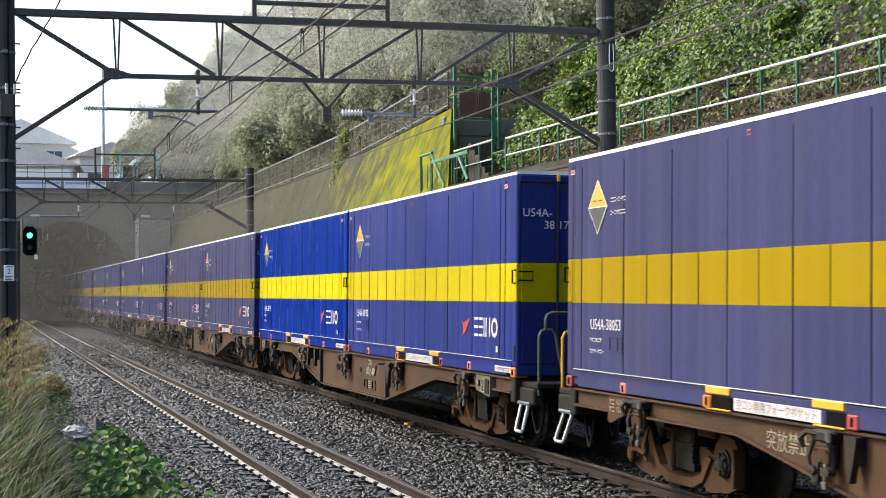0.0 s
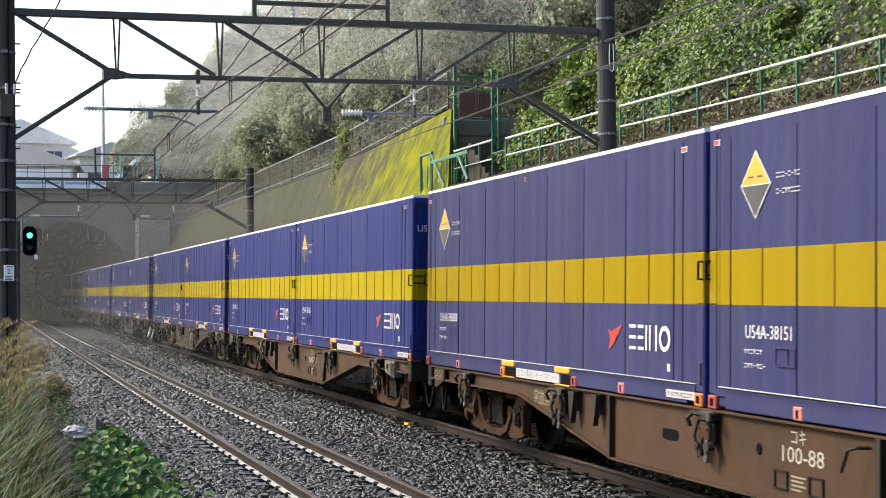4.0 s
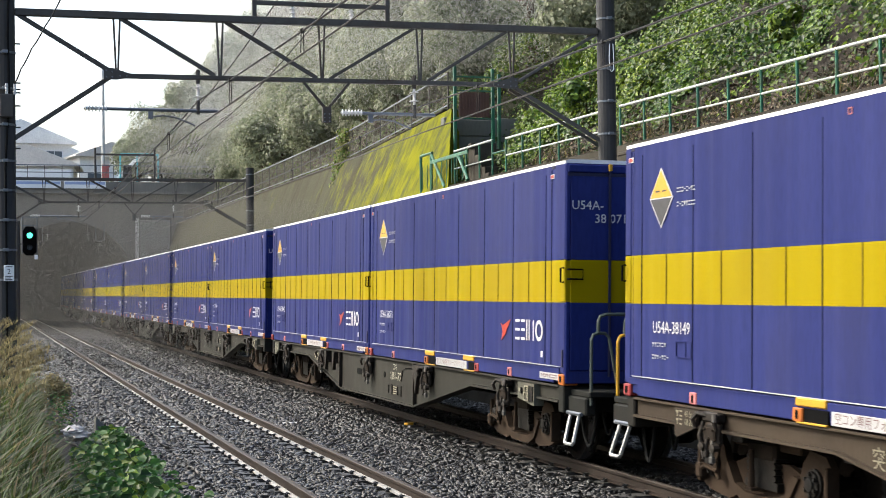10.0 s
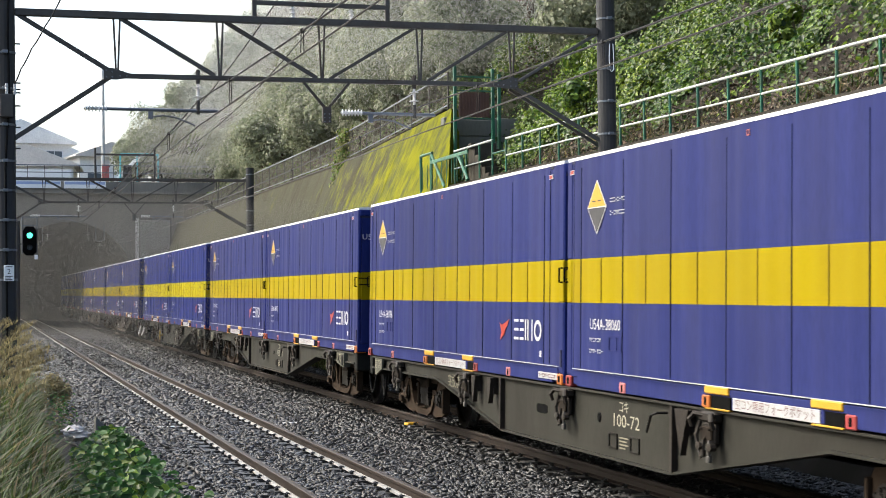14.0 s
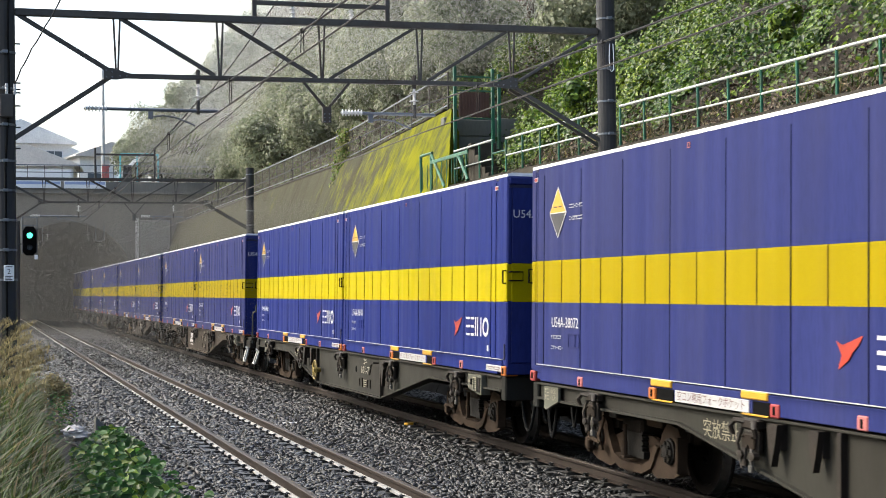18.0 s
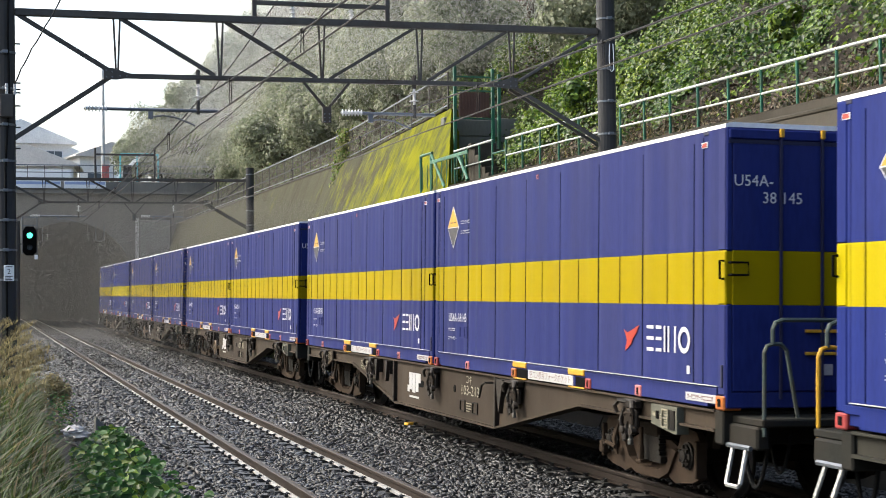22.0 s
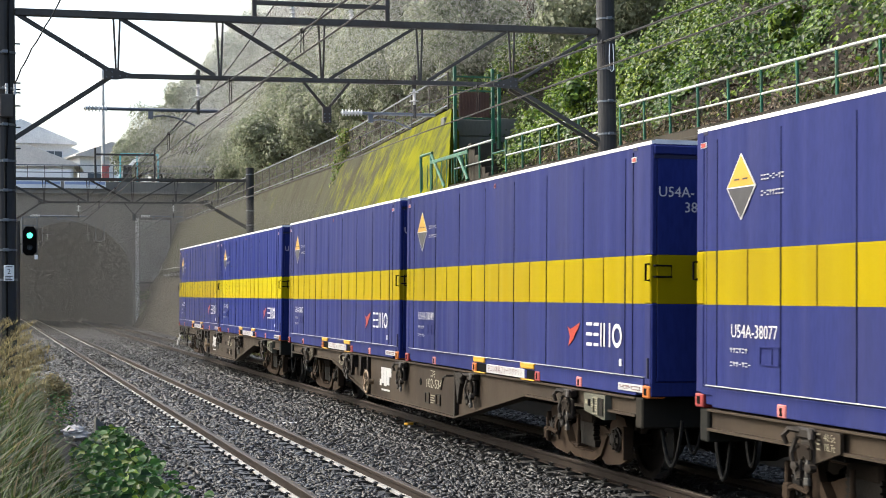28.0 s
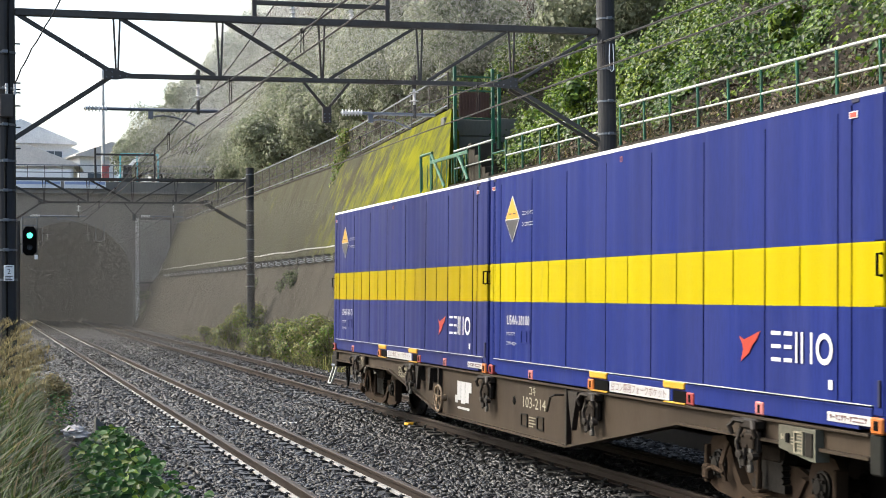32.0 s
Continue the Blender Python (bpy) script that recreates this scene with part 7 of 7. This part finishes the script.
teal_steps()
pole = part("utility_pole", Shape().tube([(0, 0, 0), (0, 0, 11)], 0.16, 12, 0.11), M["pole_pale"], at=pose(9.4, 132, 9.4))
tagged(pole, "tall pale concrete utility pole", "utility pole")

# ---------- verge on the near side ----------
def verge():
    n = 13000
    y = G.uniform(9.5, 40, n)
    edge = np.interp(y, [9, 14, 17, 21, 26, 30, 36, 40], [0.72, 0.84, 0.95, 0.92, 0.88, 1.05, 1.28, 1.4])
    x = edge - 1.9 * G.random(n) ** 1.2
    tuft = 0.5 + 0.5 * np.sin(x * 6.1 + 2.0 * np.sin(y * 0.9)) * np.sin(y * 2.1 + x)
    top = np.interp(edge - x, [0, 0.25, 0.6, 1.9], [0.18, 0.5, 1.0, 1.75]) * np.interp(y, [9, 14, 24, 40], [0.7, 0.85, 1.15, 0.8]) * (0.55 + 0.6 * tuft)
    h = top * G.uniform(0.5, 1.1, n)
    z = np.interp(x, [-1, 0.2, 1.0, 1.5], [0.25, 0.1, -0.1, -0.3])
    dry = (G.random(n) < np.clip(0.6 * tuft - 0.15, 0.03, 0.5)).astype(int)
    me = blades("grass", x, y, z, h, G.uniform(0.2, 1.1, n) + 0.35 * dry, G.uniform(0.014, 0.034, n), [M["grass_green"], M["grass_dry"]], dry)
    tagged(new("tall_grass", me), "tall green and straw-coloured grass on the track verge", "grass", kind="stuff")
    # feathery plumes
    m = 64
    py = G.uniform(14, 33, m)
    px = np.interp(py, [9, 17, 26, 36], [0.25, 0.45, 0.72, 1.1]) - G.uniform(0.0, 0.75, m)
    hz = np.interp(px, [-0.2, 0.35, 0.8, 1.3], [1.9, 1.75, 1.1, 0.7]) * G.uniform(0.7, 1.1, m)
    k = 80
    cx, cy, cz, hh, ll = [], [], [], [], []
    for i in range(m):
        t = G.random(k)
        cx.append(px[i] - 0.05 + 0.34 * t ** 1.6)
        cy.append(py[i] - 0.1 * t ** 2)
        cz.append(0.05 + hz[i] * (0.66 + 0.30 * t) - 0.16 * t ** 2.5)
        hh.append(G.uniform(0.05, 0.13, k))
        ll.append(G.uniform(0.5, 1.6, k))
    cat = [np.concatenate(q) for q in (cx, cy, cz, hh, ll)]
    me = blades("plumes", *cat[:4], cat[4], np.full(m * k, 0.012), M["plume"])
    tagged(new("grass_plumes", me), "pale feathery plumes of tall grass", "grass plumes", kind="stuff")
    # leafy weeds
    n = 1700
    y = G.uniform(15.5, 24.0, n)
    r = G.normal(0, 0.5, n)
    mid = np.interp(y, [15.5, 18, 21, 24, 26.5], [1.25, 1.42, 1.6, 1.78, 1.7])
    half = np.interp(y, [15.5, 18, 21, 24, 26.5], [0.78, 0.72, 0.6, 0.48, 0.2])
    x = mid + half * r
    z = -0.19 + 0.40 * np.clip(1 - r ** 2, 0.04, 1) * G.uniform(0.3, 1.1, n) * (0.75 + 0.25 * np.sin(y * 2.3))
    me = leaves("weed", np.c_[x, y, z], np.c_[G.normal(-0.1, 0.4, n), G.normal(-0.5, 0.4, n), np.full(n, 0.9)], G.uniform(0.08, 0.17, n), [M["leaf_weed"], M["leaf_slope"]], (G.random(n) < 0.2).astype(int), 0.75)
    tagged(new("weed_patch", me), "patch of glossy dark green broad-leaved weeds on the ballast edge", "weeds", kind="stuff")
    n = 700
    y = G.uniform(24, 40, n)
    x = np.interp(y, [24, 26.5, 28, 40], [0.95, 1.0, 1.25, 1.6]) + G.normal(0, 0.14, n)
    me = leaves("weed", np.c_[x, y, -0.2 + G.random(n) * 0.3], np.c_[G.normal(0, 0.4, n), G.normal(-0.4, 0.4, n), np.full(n, 0.9)], G.uniform(0.05, 0.11, n), [M["leaf_weed"], M["grass_dry"]], (G.random(n) < 0.35).astype(int), 0.6)
    tagged(new("weed_fringe", me), "low mixed weeds along the verge edge", "weeds", kind="stuff")


verge()


def foot_grass():
    """Rank grass and straw along the foot of the retaining wall."""
    n = 5200
    y = G.uniform(44, 84, n)
    clump = 0.5 + 0.5 * np.sin(y * 1.1 + 1.3 * np.sin(y * 0.47))
    keep = G.random(n) < 0.25 + 0.75 * clump
    y, clump = y[keep], clump[keep]
    n = len(y)
    x = 9.75 + G.normal(0, 0.16, n)
    h = (0.25 + 0.75 * clump * G.random(n)) * np.interp(y, [44, 66, 84], [1.1, 0.9, 0.35])
    me = blades("foot_grass", x, y, np.full(n, -0.34), h, G.uniform(0.3, 1.1, n), G.uniform(0.015, 0.035, n), [M["leaf_bush"], M["grass_dry"], M["grass_green"]], G.choice(3, n, p=[0.5, 0.25, 0.25]))
    tagged(new("foot_grass", me), "rank light green grass at the foot of the retaining wall", "grass", kind="stuff")


foot_grass()
brown = shrub(pose(1.38, 33.0, -0.2), 0.36, 0.66, 1500, [M["plume"], M["grass_dry"]], "withered brown plant on the verge edge", 0.06, "dry_plant", "plant")


def litter_bag():
    g = random.Random(4)
    s = Shape()
    n, m = 9, 12
    vs = []
    for i in range(n):
        for j in range(m):
            a = 2 * math.pi * j / m
            r = math.sin(math.pi * (i + 0.5) / n) * (1 + g.uniform(-0.3, 0.3))
            vs.append((0.13 * r * math.cos(a), 0.22 * r * math.sin(a), 0.07 + 0.085 * math.cos(math.pi * (i + 0.5) / n) * (1 + g.uniform(-0.2, 0.2))))
    s.add(vs, [(i * m + j, i * m + (j + 1) % m, (i + 1) * m + (j + 1) % m, (i + 1) * m + j) for i in range(n - 1) for j in range(m)])
    b = part("plastic_bag", s, M["bag"], at=pose(1.36, 25.2, -0.17, 0, 0, 20) @ Matrix.Diagonal((1.5, 1.0, 1.45, 1)))
    tagged(b, "crumpled dirty white plastic bag on the ballast edge", "litter")
    k = part("marker_stub", Shape().prism([(-0.08, -0.2), (0.14, -0.2), (0.11, -0.04), (0.04, 0.10), (-0.08, 0.22)], "y", -0.03, 0.03), M["dark_wall"], at=pose(1.74, 25.4, -0.05, 0, 0, 25))
    tagged(k, "broken dark wooden stake in the ballast", "stake")
    p = part("pipe_end", Shape().tube([(0.1, 0, -0.5), (0, 0, 0.3)], 0.03, 8), M["white_metal"], at=pose(1.24, 35, 0.0))
    tagged(p, "short pale plastic pipe in the grass", "pipe")


litter_bag()


def track_bits():
    for x, y in ((2.9, 26.7), (4.95, 26.7), (2.75, 61.8), (3.85, 59.5)):
        b = part("cable_bond", Shape().box(-0.15, 0.15, -0.035, 0.035, -0.01, 0.035, 0.01), M["roof_grey"], at=pose(x, y, -0.165, 0, 0, 4))
        tagged(b, "pale concrete cable cover strip beside the rail", "cable cover", "cable covers")
    y_ = part("yellow_marker", Shape().box(-0.12, 0.12, -0.08, 0.08, -0.02, 0.05, 0.015), M["amber"], at=pose(6.85, 25.7, -0.16, 0, 0, 10))
    tagged(y_, "small yellow ground marker beside the rail", "marker")


track_bits()

# ---------- mist ----------
def haze_mat(name, col):
    m = bpy.data.materials.new(name)
    m.use_nodes = True
    n, l = m.node_tree.nodes, m.node_tree.links
    n.remove(n["Principled BSDF"])
    d, t, x = n.new("ShaderNodeBsdfDiffuse"), n.new("ShaderNodeBsdfTranslucent"), n.new("ShaderNodeMixShader")
    for b in (d, t):
        b.inputs["Color"].default_value = (*col, 1)
    l.new(d.outputs["BSDF"], x.inputs[1])
    l.new(t.outputs["BSDF"], x.inputs[2])
    l.new(x.outputs["Shader"], n["Material Output"].inputs["Surface"])
    return m


def droplets(name, ys, depth, section, side, col, label, seed, fade=0.0):
    """Mist as a cloud of fine specks. ys, depth: how much of a level ray is stopped up to each distance along the line;
    section(y) gives the block of air (x0, x1, z0, z1) that the mist fills there."""
    g = np.random.default_rng(seed)
    step = 0.5
    yy = np.arange(ys[0], ys[-1], step) + step / 2
    pts, size = [], []
    for y in yy:
        d = np.interp(y + step / 2, ys, depth) - np.interp(y - step / 2, ys, depth)
        x0, x1, z0, z1 = section(y)
        a = side * max(y, 60) / 100
        n = int(d * (x1 - x0) * (z1 - z0) / (0.2165 * a * a))
        i = np.arange(n) + g.integers(0, 9000)
        u, w = (i * 0.7548776662) % 1, (i * 0.5698402910) % 1
        pts.append(np.c_[x0 + (x1 - x0) * u, y + step * (g.random(n) - 0.5), z0 + (z1 - z0) * w])
        size.append(np.full(n, a / math.sqrt(3)))
        if fade:  # thinner towards the open side
            keep = g.random(n) < u / fade
            pts[-1], size[-1] = pts[-1][keep], size[-1][keep]
    c, r = np.concatenate(pts), np.concatenate(size)[:, None]
    n = len(c)
    a = g.normal(size=(n, 3))
    a /= np.linalg.norm(a, axis=1, keepdims=True)
    b = np.cross(a, g.normal(size=(n, 3)))
    b /= np.linalg.norm(b, axis=1, keepdims=True)
    v = np.stack([c + a * r, c + (-0.5 * a + 0.866 * b) * r, c + (-0.5 * a - 0.866 * b) * r], 1).reshape(-1, 3)
    me = bulk(name, v, np.arange(n * 3).reshape(n, 3), haze_mat(name.replace("_", " "), col))
    tagged(new(name, me), label, "mist", kind="stuff")


# haze brightness is put into the speck colour: dim at the tunnel, pale uphill
droplets("track_mist", [38, 50, 62, 74, 92, 111.5], [0, 0.12, 0.28, 0.44, 0.63, 0.82], lambda y: (2.6 if y < 54 else 0.6, 10.6 + 0.025 * y, -0.1, 1.4 + 0.07 * y), 0.036,
         (0.115, 0.112, 0.104), "thin grey mist hanging over the tracks before the tunnel", 1)
droplets("hill_mist", [44, 50, 60, 78, 95], [0, 0.30, 0.44, 0.56, 0.64], lambda y: (0.165 * y - 0.5, 0.165 * y + 18.0, 8.8, 3.0 + 0.185 * y), 0.05,
         (0.38, 0.38, 0.355), "pale mist drifting before the wooded hillside", 2, 0.2)
droplets("road_mist", [98, 113.5], [0, 0.4], lambda y: (8.5, 21.0, 9.8, 14.0), 0.034,
         (0.38, 0.38, 0.36), "pale mist over the road above the tunnel", 3, 0.2)
droplets("bank_mist", [99, 113.5], [0, 0.38], lambda y: (12.0, 20.5, 13.2, 22.0), 0.04,
         (0.66, 0.66, 0.63), "pale mist before the trees on the bank over the tunnel", 5, 0.2)

motions()
